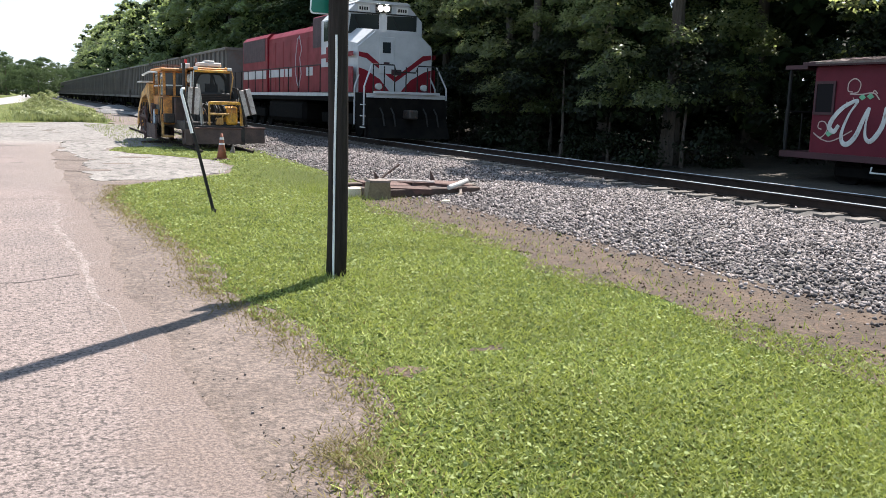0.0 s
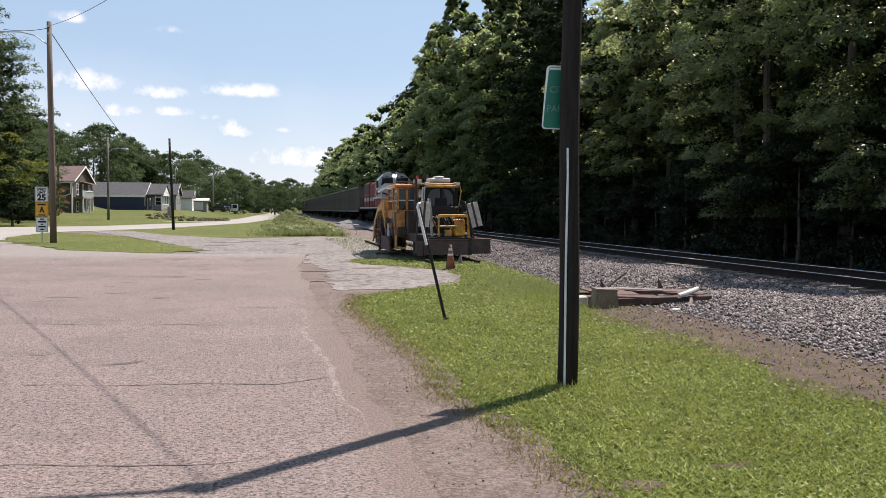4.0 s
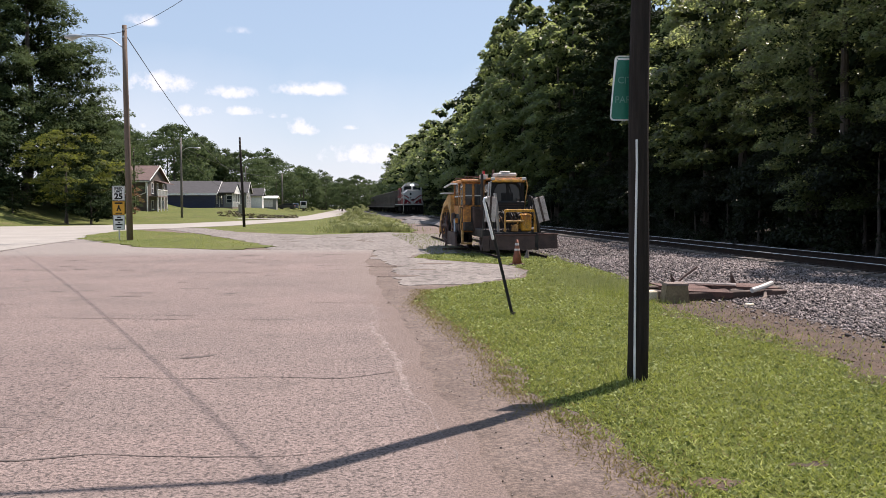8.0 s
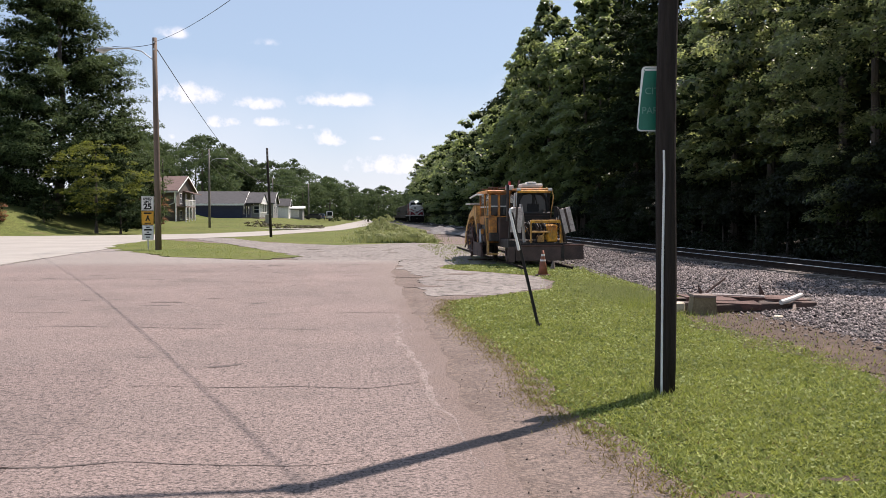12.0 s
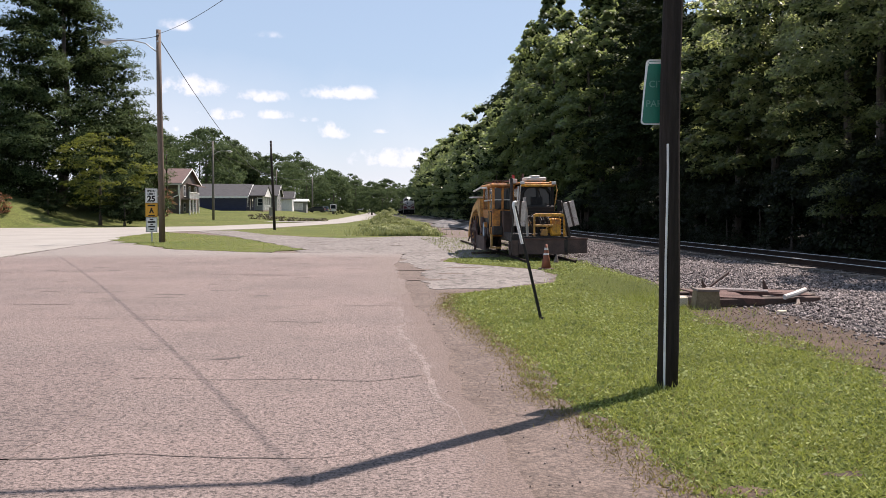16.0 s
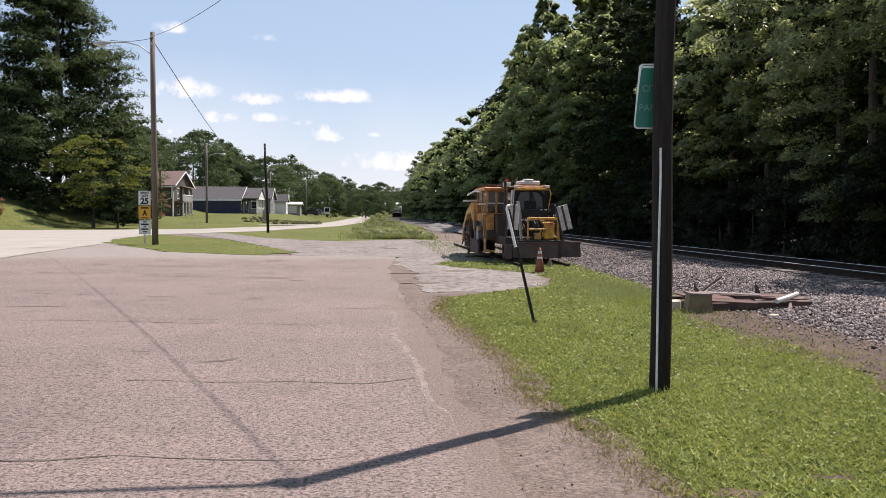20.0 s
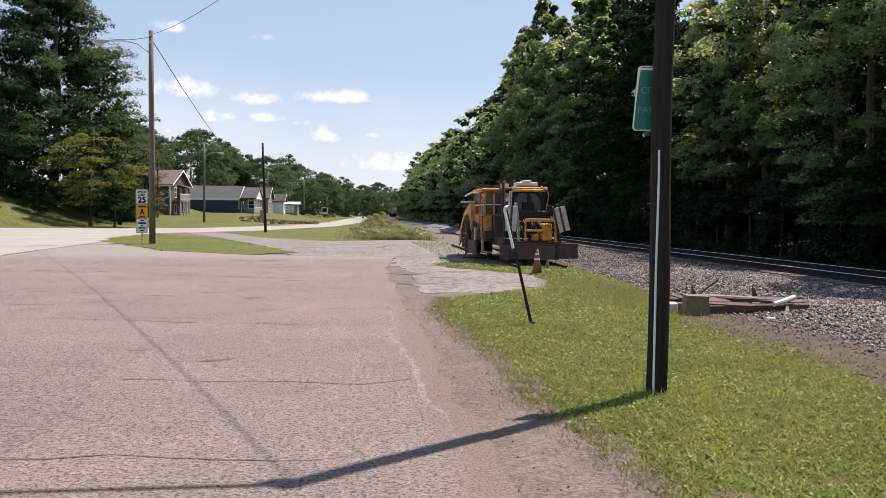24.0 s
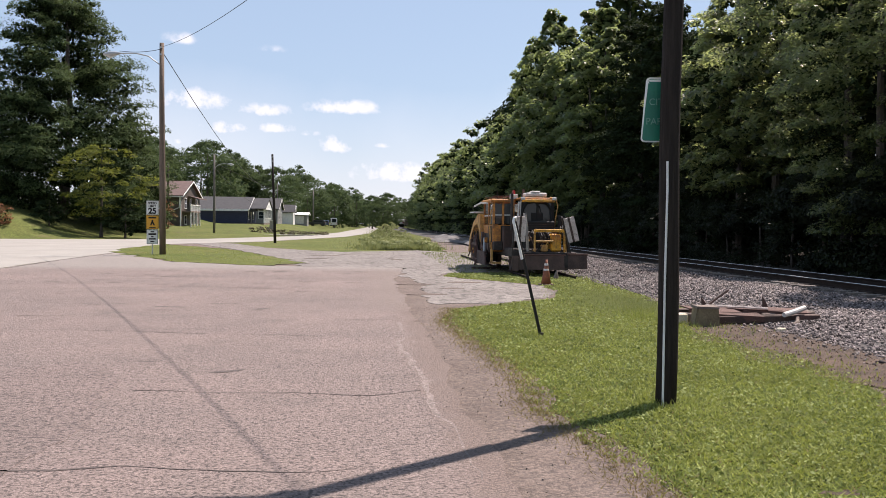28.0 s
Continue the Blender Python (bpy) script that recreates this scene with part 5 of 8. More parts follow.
def make_sign_pole():
    p = empty("utility_pole", pose(2.815, 8.16, 0), "dark weathered wooden utility pole with a white conduit", "utility pole")
    bm = BM()
    rnd = random.Random(2)
    pts = [(0.012 * math.sin(i * 1.1) + 0.02 * i / 12, 0.008 * math.cos(i), -0.25 + 7.45 * i / 12) for i in range(13)]
    tube(bm, pts, [0.098 - 0.0012 * i for i in range(13)], 14)
    part("shaft", bm, M["pole"], p, smooth=True)
    bm = BM()
    tube(bm, [(-0.055, -0.088, -0.02), (-0.055, -0.09, 1.2), (-0.045, -0.088, 2.0), (-0.05, -0.09, 2.24)], 0.011, 8)
    part("conduit", bm, M["pvc"], p, "pale plastic ground-wire conduit")
    bm = BM()
    cyl(bm, (0.02, 0, 7.2), (0.02, 0, 7.3), 0.06, 0.04, 10)
    part("insulator", bm, M["galv"], p)
    part("bracket", bx(-0.22, 0.1, -0.03, 0.03, 6.92, 7.02), M["dark_steel"], p)
    bm = BM()
    cyl(bm, (-0.2, -0.02, 6.85), (-0.2, -0.02, 7.15), 0.05, 0.04, 10)
    part("service_head", bm, M["dark_steel"], p)
    # the sign: a bent plate whose free edge stands out towards the lot
    s = empty("street_sign", pose(2.815, 8.16, 0), "bent green street sign with pale lettering on the pole", "sign")
    W, z0, z1 = 0.46, 2.43, 3.03
    m = pose(0.02, 0.095, 0, 0, 0, -5)

    def plate(w0, w1, za, zb, off, r):
        bm = BM()
        out = []
        for cx, cz, a0 in ((w1 - r, zb - r, 0), (w0 + r, zb - r, 90), (w0 + r, za + r, 180), (w1 - r, za + r, 270)):
            for k in range(5):
                a = radians(a0 + 22.5 * k)
                out.append((cx + r * math.cos(a), cz + r * math.sin(a)))
        prism(bm, out, "y", off, off + 0.003)
        for v in bm.verts:
            v.co.y += 0.03 * math.sin((v.co.z - za) * 5.5) + 0.05 * max(0, v.co.x + 0.12) * (1 if v.co.z < za + 0.2 else 0.2)
            v.co.x += 0.045 * (v.co.z - za) / (zb - za)
        bmesh.ops.transform(bm, matrix=m, verts=bm.verts)
        return bm
    part("sign_border", plate(-0.26, 0.06, z0, z1, 0.0, 0.035), M["white"], s, "pale reflective border")
    part("sign_face", plate(-0.247, 0.047, z0 + 0.013, z1 - 0.013, -0.0035, 0.03), M["sign_green"], s, "green reflective face")
    for txt, z, x in (("CITY", 2.80, -0.065), ("PARK", 2.62, -0.08)):
        lettering("lettering", txt, 0.088, M["faded_letter"], s, m @ pose(x - 0.03, -0.0085, z, 90, 0, 0))
    bm = BM()
    prism(bm, [(-0.09, 2.45), (-0.02, 2.44), (-0.01, 2.60), (-0.05, 2.55)], "y", -0.016, -0.013)
    bmesh.ops.transform(bm, matrix=m, verts=bm.verts)
    part("peeled_corner", bm, M["white"], s, "bent-over bare metal corner")
    for z in (2.52, 2.95):
        bm = BM()
        cyl(bm, (-0.02, 0.075, z), (-0.02, 0.10, z), 0.012, 0.012, 8)
        part("bolt", bm, M["galv"], s)


def wood_pole(x, y, z, h, material, label, lean=0.0, r=0.14, lamp=None, group="street poles"):
    p = empty("utility_pole", pose(x, y, z, 0, lean, 0), label, "utility pole", group)
    bm = BM()
    tube(bm, [(0, 0, -0.4), (0.01, 0, h * 0.35), (-0.01, 0, h * 0.7), (0, 0, h)], [r, r * 0.92, r * 0.82, r * 0.7], 12)
    part("shaft", bm, material, p, smooth=True)
    for k in range(2):
        bm = BM()
        cyl(bm, (0.0, -r * 0.7, h - 0.25 - 0.35 * k), (0.0, -r * 0.7 - 0.12, h - 0.25 - 0.35 * k), 0.035, 0.05, 8)
        part("insulator", bm, M["galv"], p)
    if lamp:
        dx, zl = lamp
        s = 1 if dx > 0 else -1
        bm = BM()
        tube(bm, [(0, 0, zl - 0.6), (dx * 0.3, 0, zl - 0.12), (dx * 0.6, 0, zl + 0.02), (dx, 0, zl)], 0.03, 8)
        arm = part("lamp_arm", bm, M["galv"], p)
        bm = BM()
        tube(bm, [(dx - s * 0.1, 0, zl), (dx + s * 0.15, 0, zl - 0.02), (dx + s * 0.45, 0, zl - 0.05), (dx + s * 0.72, 0, zl - 0.06)], [0.05, 0.11, 0.13, 0.06], 10)
        part("lamp_head", bm, M["galv"], p)
        bm = BM()
        tube(bm, [(dx + s * 0.2, 0, zl - 0.12), (dx + s * 0.38, 0, zl - 0.18), (dx + s * 0.55, 0, zl - 0.13)], [0.04, 0.08, 0.04], 8)
        part("lamp_lens", bm, M["unlit_lens"], p)
    return p


def make_street_poles():
    wood_pole(-10.05, 45.4, 0.0, 10.5, M["pole_brown"], "tall brown wooden utility pole with a street lamp", -0.3, 0.16, (-2.1, 9.95))
    wood_pole(-19.0, 114, 0.3, 9.9, M["pole_grey"], "grey wooden utility pole with a street lamp beside the houses", 0, 0.16, (1.7, 8.7))
    wood_pole(-7.5, 75.2, -0.02, 7.4, M["pole"], "slender dark wooden pole at the roadside", -2.0, 0.12)
    wood_pole(-14.2, 244, 1.0, 9.6, M["pole_grey"], "distant grey utility pole by the road", 0, 0.22)
    wood_pole(-21.0, 215, 1.4, 9.8, M["pole_grey"], "distant grey utility pole behind the houses", 0, 0.15)
    wood_pole(-27.3, 126, 0.8, 9.0, M["pole"], "dark utility pole beside the brown house", 0, 0.13)
    top = (-10.05, 45.3, 10.3)
    wire(top, (2.8, 8.1, 7.0), 0.6, 0.010)
    wire((2.7, 8.1, 7.0), (-26.0, 6.9, 7.6), 0.35, 0.034, "thick black bundled cable over the lot")
    wire((-10.05, 45.5, 10.0), (-21.0, 215, 11.0), 3.2, 0.022)
    wire((-19.0, 114, 9.2), (-14.2, 246, 10.2), 1.6, 0.025)
    wire((-19.0, 114, 8.6), (-21, 180, 5.0), 0.8, 0.025)
    wire((-14.2, 246, 9.8), (-24, 205, 6.0), 0.8, 0.025)
    wire((-10.05, 45.3, 10.2), (-12.1, 45.4, 10.05), 0.1, 0.014)
    g = empty("marker_post", pose(2.64, 13.16, 0), "leaning dark steel post with a white reflector strip", "post")
    bm = BM()
    tube(bm, [(0.03, 0, -0.15), (0, 0, 0), (-0.235, 0.01, 1.0), (-0.40, 0.02, 1.70)], [0.024, 0.024, 0.023, 0.022], 8)
    part("shaft", bm, M["black"], g)
    bm = BM()
    tube(bm, [(-0.30, -0.035, 1.14), (-0.375, -0.032, 1.45), (-0.415, -0.03, 1.62), (-0.435, -0.03, 1.70), (-0.425, -0.02, 1.75), (-0.39, 0.0, 1.755)], 0.021, 8)
    part("reflector_strip", bm, M["white"], g, "white plastic strip bent over the top")
    part("base_flange", bx(-0.03, 0.045, -0.025, 0.025, 0.0, 0.05), M["dark_steel"], g)


def bars(s, name, rows, material, y):
    for x0, x1, z0, z1 in rows:
        part(name, bx(x0, x1, y, y + 0.002, z0, z1), material, s)


def make_speed_sign():
    s = empty("speed_limit_sign", pose(-10.75, 46.25, 0.0, 0, 0, 4), "roadside post with speed limit, amber warning and white notice", "road sign")
    part("post", bx(-0.03, 0.03, 0.01, 0.06, -0.2, 2.66), M["galv"], s)

    def panel(name, z0, z1, mat_face, w):
        b = part(name, bx(-w / 2, w / 2, 0.0, 0.004, z0, z1, bevel=0.0015), mat_face, s)
        e = 0.018
        for r in ((-w / 2 + e, w / 2 - e, z0 + e, z0 + e + 0.012), (-w / 2 + e, w / 2 - e, z1 - e - 0.012, z1 - e), (-w / 2 + e, -w / 2 + e + 0.012, z0 + e, z1 - e), (w / 2 - e - 0.012, w / 2 - e, z0 + e, z1 - e)):
            part("border_line", bx(r[0], r[1], -0.003, 0.0, r[2], r[3]), M["black"], b)
        return b
    a = panel("speed_panel", 1.98, 2.70, M["white"], 0.60)
    lettering("lettering", "SPEED", 0.155, M["black"], a, pose(0, -0.004, 2.57, 90, 0, 0), bold=0.006)
    lettering("lettering", "LIMIT", 0.155, M["black"], a, pose(0, -0.004, 2.42, 90, 0, 0), bold=0.006)
    lettering("lettering", "25", 0.40, M["black"], a, pose(0, -0.004, 2.17, 90, 0, 0), 0.004, bold=0.018)
    b = panel("warning_panel", 1.26, 1.95, M["amber_sign"], 0.60)
    bars(b, "word_bar", [(-0.19, 0.19, 1.80, 1.88)], M["black"], -0.004)
    bm = BM()
    prism(bm, [(-0.12, 1.45), (-0.05, 1.45), (0.0, 1.56), (0.06, 1.45), (0.13, 1.45), (0.05, 1.62), (0.04, 1.73), (-0.04, 1.73), (-0.05, 1.62)], "y", -0.005, -0.001)
    part("warning_symbol", bm, M["black"], b)
    bars(b, "word_bar", [(-0.16, 0.16, 1.31, 1.36)], M["black"], -0.004)
    c = panel("notice_panel", 0.50, 1.23, M["white"], 0.56)
    bars(c, "word_bar", [(-0.09, 0.09, 1.10, 1.16), (-0.19, 0.19, 0.96, 1.05), (-0.06, 0.06, 0.85, 0.91), (-0.17, 0.17, 0.73, 0.80), (-0.10, 0.10, 0.60, 0.66)], M["black"], -0.004)


def make_cone():
    c = empty("traffic_cone", pose(5.03, 24.35, 0), "faded orange traffic cone with dull white collars on the grass", "traffic cone")
    part("base", bx(-0.19, 0.19, -0.19, 0.19, 0.0, 0.035, bevel=0.012), M["rusty"], c)
    bm = BM()
    tube(bm, [(0, 0, 0.03), (0, 0, 0.32), (0, 0, 0.56), (0, 0, 0.70)], [0.14, 0.092, 0.052, 0.03], 16)
    part("cone_body", bm, M["cone_orange"], c, smooth=True)
    for z0, z1 in ((0.40, 0.45), (0.54, 0.60)):
        bm = BM()
        f = lambda z: np.interp(z, [0.03, 0.32, 0.56, 0.70], [0.14, 0.092, 0.052, 0.03]) + 0.003
        tube(bm, [(0, 0, z0), (0, 0, z1)], [float(f(z0)), float(f(z1))], 16)
        part("collar", bm, M["dull_white"], c)
    d = empty("small_cone", pose(5.95, 27.3, 0), "small dirty grey cone by the plough", "traffic cone")
    bm = BM()
    tube(bm, [(0, 0, 0), (0.02, 0.01, 0.2), (0.03, 0.02, 0.27)], [0.09, 0.04, 0.02], 10)
    part("cone_body", bm, M["timber"], d)


def make_scrap():
    b = empty("stump_block", pose(5.72, 14.62, 0, 0, 0, -6), "squat weathered tan block beside the scrap heap", "block")
    bm = BM()
    prism(bm, [(-0.20, -0.02), (0.24, -0.02), (0.20, 0.30), (-0.15, 0.31)], "y", -0.16, 0.18)
    bmesh.ops.bevel(bm, geom=list(bm.edges), offset=0.018, segments=2, affect="EDGES")
    part("block_body", bm, M["block"], b)
    bm = BM()
    prism(bm, [(-0.17, 0.285), (0.2, 0.28), (0.21, 0.315), (-0.16, 0.325)], "y", -0.175, 0.19)
    part("block_cap", bm, M["timber"], b, "darker worn top")
    p = empty("broken_block", pose(5.36, 14.85, 0, 0, 0, 12), "broken pale cream block in the grass", "block")
    bm = bx(-0.12, 0.14, -0.08, 0.1, -0.01, 0.17, bevel=0.02)
    part("block_body", bm, M["pale_block"], p)
    z = 0.06
    rnd = random.Random(6)

    def beam(name, x0, y0, x1, y1, w, h, z0, z1, material, label, cat):
        d = Vector((x1 - x0, y1 - y0, z1 - z0))
        bm = BM()
        box(bm, 0, d.length, -w / 2, w / 2, 0, h, bevel=min(w, h) * 0.12)
        ob = part(name, bm, material)
        ob.matrix_world = Matrix.Translation((x0, y0, z0)) @ d.to_track_quat("X", "Z").to_matrix().to_4x4()
        return tagged(ob, label, cat, "scrap heap")
    beam("steel_beam", 5.9, 14.75, 7.85, 14.85, 0.16, 0.14, 0.0, 0.02, M["rusty_dark"], "dark rusty steel beam lying on the ballast edge", "beam")
    beam("steel_beam", 5.5, 15.7, 7.9, 15.55, 0.18, 0.15, 0.02, 0.05, M["rusty_dark"], "dark rusty steel beam at the back of the scrap heap", "beam")
    beam("timber", 5.45, 15.2, 6.6, 15.0, 0.2, 0.15, 0.0, 0.0, M["timber"], "grey weathered timber under the scrap", "timber")
    beam("timber", 6.9, 15.1, 7.95, 15.25, 0.2, 0.16, 0.0, 0.02, M["timber"], "grey weathered timber under the scrap", "timber")
    for x, y, w, d, zz, ang, tilt in ((6.3, 14.98, 1.05, 0.55, 0.17, -4, 6), (6.9, 15.3, 0.8, 0.5, 0.19, 12, -3), (6.1, 15.4, 0.9, 0.4, 0.20, 5, 2), (7.45, 15.25, 0.75, 0.5, 0.18, -8, 3)):
        bm = box(BM(), -w / 2, w / 2, -d / 2, d / 2, 0, 0.02, bevel=0.004)
        for v in bm.verts:
            v.co.z += 0.02 * noise.noise(v.co * 3)
        box(bm, -w / 2, w / 2, -d / 2, -d / 2 + 0.02, -0.08, 0.0)
        ob = part("steel_plate", bm, M["rusty"])
        ob.matrix_world = pose(x, y, zz, tilt, 2, ang)
        tagged(ob, "reddish rusty steel plate on the scrap heap", "steel plate", "scrap heap")
    bm = BM()
    tube(bm, [(7.12, 14.62, 0.17), (7.34, 14.7, 0.215), (7.6, 14.85, 0.27)], 0.044, 10)
    tagged(part("pipe", bm, M["dull_white"]), "short dull white pipe on the scrap heap", "pipe", "scrap heap")
    bm = BM()
    tube(bm, [(5.85, 14.9, 0.30), (6.5, 14.98, 0.27), (7.0, 15.0, 0.24)], 0.022, 6)
    tagged(part("bent_rod", bm, M["guard_board"]), "long pale rusty rod across the scrap heap", "rod", "scrap heap")
    for x, y, dx, hh in ((6.05, 15.45, -0.06, 0.24), (7.2, 15.55, -0.03, 0.24)):
        bm = BM()
        prism(bm, [(-0.03, 0.0), (0.09, 0.0), (0.05, hh * 0.4), (dx, hh)], "y", -0.02, 0.02)
        ob = part("steel_bracket", bm, M["rusty_dark"])
        ob.matrix_world = pose(x, y, 0.16)
        tagged(ob, "upright pointed rusty bracket on the scrap heap", "bracket", "scrap heap")
    bm = BM()
    tube(bm, [(6.1, 15.5, 0.22), (6.3, 15.55, 0.36), (6.55, 15.6, 0.52)], 0.02, 6)
    tagged(part("bent_rod", bm, M["rusty_dark"]), "dark steel rod sticking up from the scrap heap", "rod", "scrap heap")
    bm = BM()
    tube(bm, [(7.15, 14.35, 0.03), (7.3, 14.5, 0.06), (7.4, 14.7, 0.12)], 0.03, 6)
    tagged(part("branch", bm, M["timber"]), "dark broken branch in front of the scrap", "branch")
    bm = box(BM(), -0.07, 0.07, -0.05, 0.05, -0.01, 0.05, bevel=0.015)
    ob = part("pale_rock", bm, M["pale_block"])
    ob.matrix_world = pose(6.65, 13.75, 0.0, 0, 0, 20)
    tagged(ob, "pale lump of rock on the soil", "rock")
    bm = box(BM(), -0.55, 0.6, -0.06, 0.06, 0.0, 0.06, bevel=0.01)
    ob = part("steel_bar", bm, M["rusty_dark"])
    ob.matrix_world = pose(4.55, 33.2, 0.0, 0, 0, 4)
    tagged(ob, "dark steel bar lying beside the machine", "bar")


# ---- the yellow track machine ----
def wheel(name, x, y, z, r, w, parent, material, seg=20):
    bm = BM()
    cyl(bm, (x - w / 2, y, z), (x + w / 2, y, z), r, r, seg)
    cyl(bm, (x - w / 2 - 0.03, y, z), (x + w / 2 + 0.03, y, z), r * 0.35, r * 0.3, 10)
    return part(name, bm, material, parent)


def make_machine():
    k = empty("ballast_regulator", pose(5.75, 28.3, 0.10), "weathered yellow ballast regulator parked on the siding", "track machine")
    P = lambda n, bm, m, lab="", par=None: part(n, bm, M[m], par or k, lab)
    # chassis and front plough
    P("chassis", bx(-0.95, 0.95, 0.5, 8.8, 0.5, 0.78, bevel=0.02), "dark_steel")
    bm = BM()
    prism(bm, [(0.0, 0.12), (0.06, 0.11), (0.22, 0.26), (0.16, 0.58), (0.10, 0.58)], "x", -0.98, 0.5)
    P("plough", bm, "rusty_dark", "dark worn steel front plough")
    bm = BM()
    prism(bm, [(0.05, 0.15), (0.11, 0.14), (0.26, 0.28), (0.2, 0.60), (0.14, 0.60)], "x", 0.62, 1.26)
    wing = P("plough_wing", bm, "rusty_dark")
    P("plough_lip", bx(-0.95, 0.55, 0.08, 0.2, 0.57, 0.62, bevel=0.01), "rusty")
    P("plough_hinge", bx(0.5, 0.63, 0.1, 0.3, 0.10, 0.6), "dark_steel")
    P("plough_lip", bx(0.62, 1.30, 0.12, 0.26, 0.59, 0.64, bevel=0.01), "rusty")
    bm = BM()
    prism(bm, [(0.0, 0.08), (0.06, 0.07), (0.2, 0.22), (0.16, 0.56), (0.1, 0.56)], "x", -1.2, -1.0)
    P("plough_wing", bm, "rusty_dark")
    # front deck with yellow frame and tank
    P("front_deck", bx(-0.9, 0.95, 0.3, 2.1, 0.62, 0.68, bevel=0.01), "dark_steel")
    fr = P("front_rail", tube(BM(), [(-0.42, 0.35, 0.66), (-0.44, 0.35, 1.38), (0.55, 0.35, 1.40), (0.62, 0.4, 0.68)], 0.035, 8), "faded_yellow", "yellow tube frame")
    P("frame_bar", bx(-0.42, 0.58, 0.3, 0.4, 1.33, 1.43, bevel=0.012), "yellow", par=fr)
    P("frame_bar", bx(-0.40, 0.2, 0.34, 0.42, 1.0, 1.07, bevel=0.012), "faded_yellow", par=fr)
    P("frame_brace", tube(BM(), [(-0.3, 0.4, 0.68), (-0.12, 0.38, 1.0), (-0.05, 0.42, 1.34)], 0.02, 6), "dark_steel", par=fr)
    for x in (-0.42, 0.56):
        P("frame_post", bx(x - 0.02, x + 0.02, 0.33, 0.41, 0.66, 1.34), "yellow", par=fr)
    bm = bx(0.12, 0.48, 0.42, 0.85, 0.70, 1.28, bevel=0.05)
    tank = P("hydraulic_tank", bm, "yellow", "bright yellow hydraulic tank")
    P("tank_cap", cyl(BM(), (0.3, 0.62, 1.28), (0.3, 0.62, 1.34), 0.07, 0.07, 12), "dark_steel", par=tank)
    P("tank_panel", bx(0.17, 0.43, 0.412, 0.425, 1.08, 1.24), "orange", par=tank)
    for x in (-0.25, -0.1, 0.02):
        P("hose", tube(BM(), [(x, 0.5, 0.68), (x - 0.05, 0.42, 0.9), (x + 0.06, 0.46, 1.12), (x + 0.02, 0.7, 1.3)], 0.018, 6), "black")
    P("valve_block", bx(-0.2, 0.02, 0.36, 0.55, 0.70, 0.92, bevel=0.02), "faded_yellow")
    # side guards
    for x0, lean in ((-0.95, -4), (0.86, 14)):
        g = empty("x", pose(0, 0, 0), "", "")
        bpy.data.objects.remove(g)
        mm = pose(x0, 0.3, 1.02, 0, -lean, 0)
        bm = box(BM(), -0.18, 0.18, -0.02, 0.03, 0.0, 0.82, bevel=0.015)
        bmesh.ops.transform(bm, matrix=mm, verts=bm.verts)
        gp = P("side_guard", bm, "guard_board", "pale weathered side guard with dark edge strips")
        for kx in (-0.15, 0.0, 0.15):
            bm = box(BM(), kx - 0.035, kx + 0.035, -0.035, -0.021, 0.0, 0.82)
            bmesh.ops.transform(bm, matrix=mm, verts=bm.verts)
            P("guard_strip", bm, "guard_board" if kx else "rusty_dark", par=gp)
        bm = box(BM(), -0.22, -0.18, -0.05, 0.05, -0.35, 0.85)
        bmesh.ops.transform(bm, matrix=mm, verts=bm.verts)
        P("guard_arm", bm, "dark_steel", par=gp)
    P("lift_cylinder", tube(BM(), [(-0.62, 0.5, 0.7), (-0.68, 0.45, 1.5), (-0.75, 0.45, 1.95)], 0.05, 8), "galv")
    P("lift_cylinder", tube(BM(), [(0.72, 0.5, 0.7), (0.66, 0.45, 1.4), (0.55, 0.6, 1.75)], 0.05, 8), "dark_steel")
    for o in list(k.children):
        if o.name.split(".")[0] != "chassis":
            o.location.x += 0.2
    # front cab
    P("cab_base", bx(-0.5, 0.72, 1.3, 3.1, 0.68, 1.42, bevel=0.03), "black")
    cab = P("cab_frame", bx(-0.48, 0.66, 2.95, 3.1, 1.42, 2.48), "black")
    for x in (-0.48, 0.06, 0.58):
        P("cab_pillar", bx(x, x + 0.085, 1.53, 1.63, 1.40, 2.40), "black", par=cab)
    P("windscreen", bx(-0.41, 0.06, 1.575, 1.59, 1.46, 2.36), "cab_glass", par=cab)
    P("windscreen", bx(0.13, 0.58, 1.575, 1.59, 1.46, 2.36), "cab_glass", par=cab)
    P("side_window", bx(-0.47, -0.455, 1.65, 2.9, 1.5, 2.36), "cab_glass", par=cab)
    P("side_window", bx(0.63, 0.645, 1.65, 2.9, 1.5, 2.36), "cab_glass", par=cab)
    roof = P("cab_roof", bx(-0.52, 0.70, 1.45, 3.2, 2.42, 2.49, bevel=0.025), "orange")
    P("roof_visor", bx(-0.48, 0.66, 1.38, 1.46, 2.33, 2.42, bevel=0.015), "yellow", par=roof)
    P("air_conditioner", bx(-0.28, 0.42, 1.6, 2.4, 2.52, 2.66, bevel=0.03), "dull_white", "white roof air-conditioning box", par=roof)
    P("ac_hood", bx(-0.1, 0.2, 1.62, 2.1, 2.66, 2.72, bevel=0.02), "dull_white", par=roof)
    for x in (-0.45, 0.62):
        P("work_light", bx(x - 0.07, x + 0.07, 1.30, 1.38, 2.40, 2.50, bevel=0.015), "unlit_lens", par=roof)
    P("wiper", tube(BM(), [(-0.05, 1.55, 2.34), (0.16, 1.545, 2.20), (0.28, 1.545, 1.75)], 0.012, 5), "black", par=cab)
    P("grab_hoop", tube(BM(), [(0.66, 1.5, 1.5), (0.76, 1.45, 2.2), (0.70, 1.45, 2.45), (0.5, 1.45, 2.5)], 0.02, 6), "faded_yellow", par=cab)
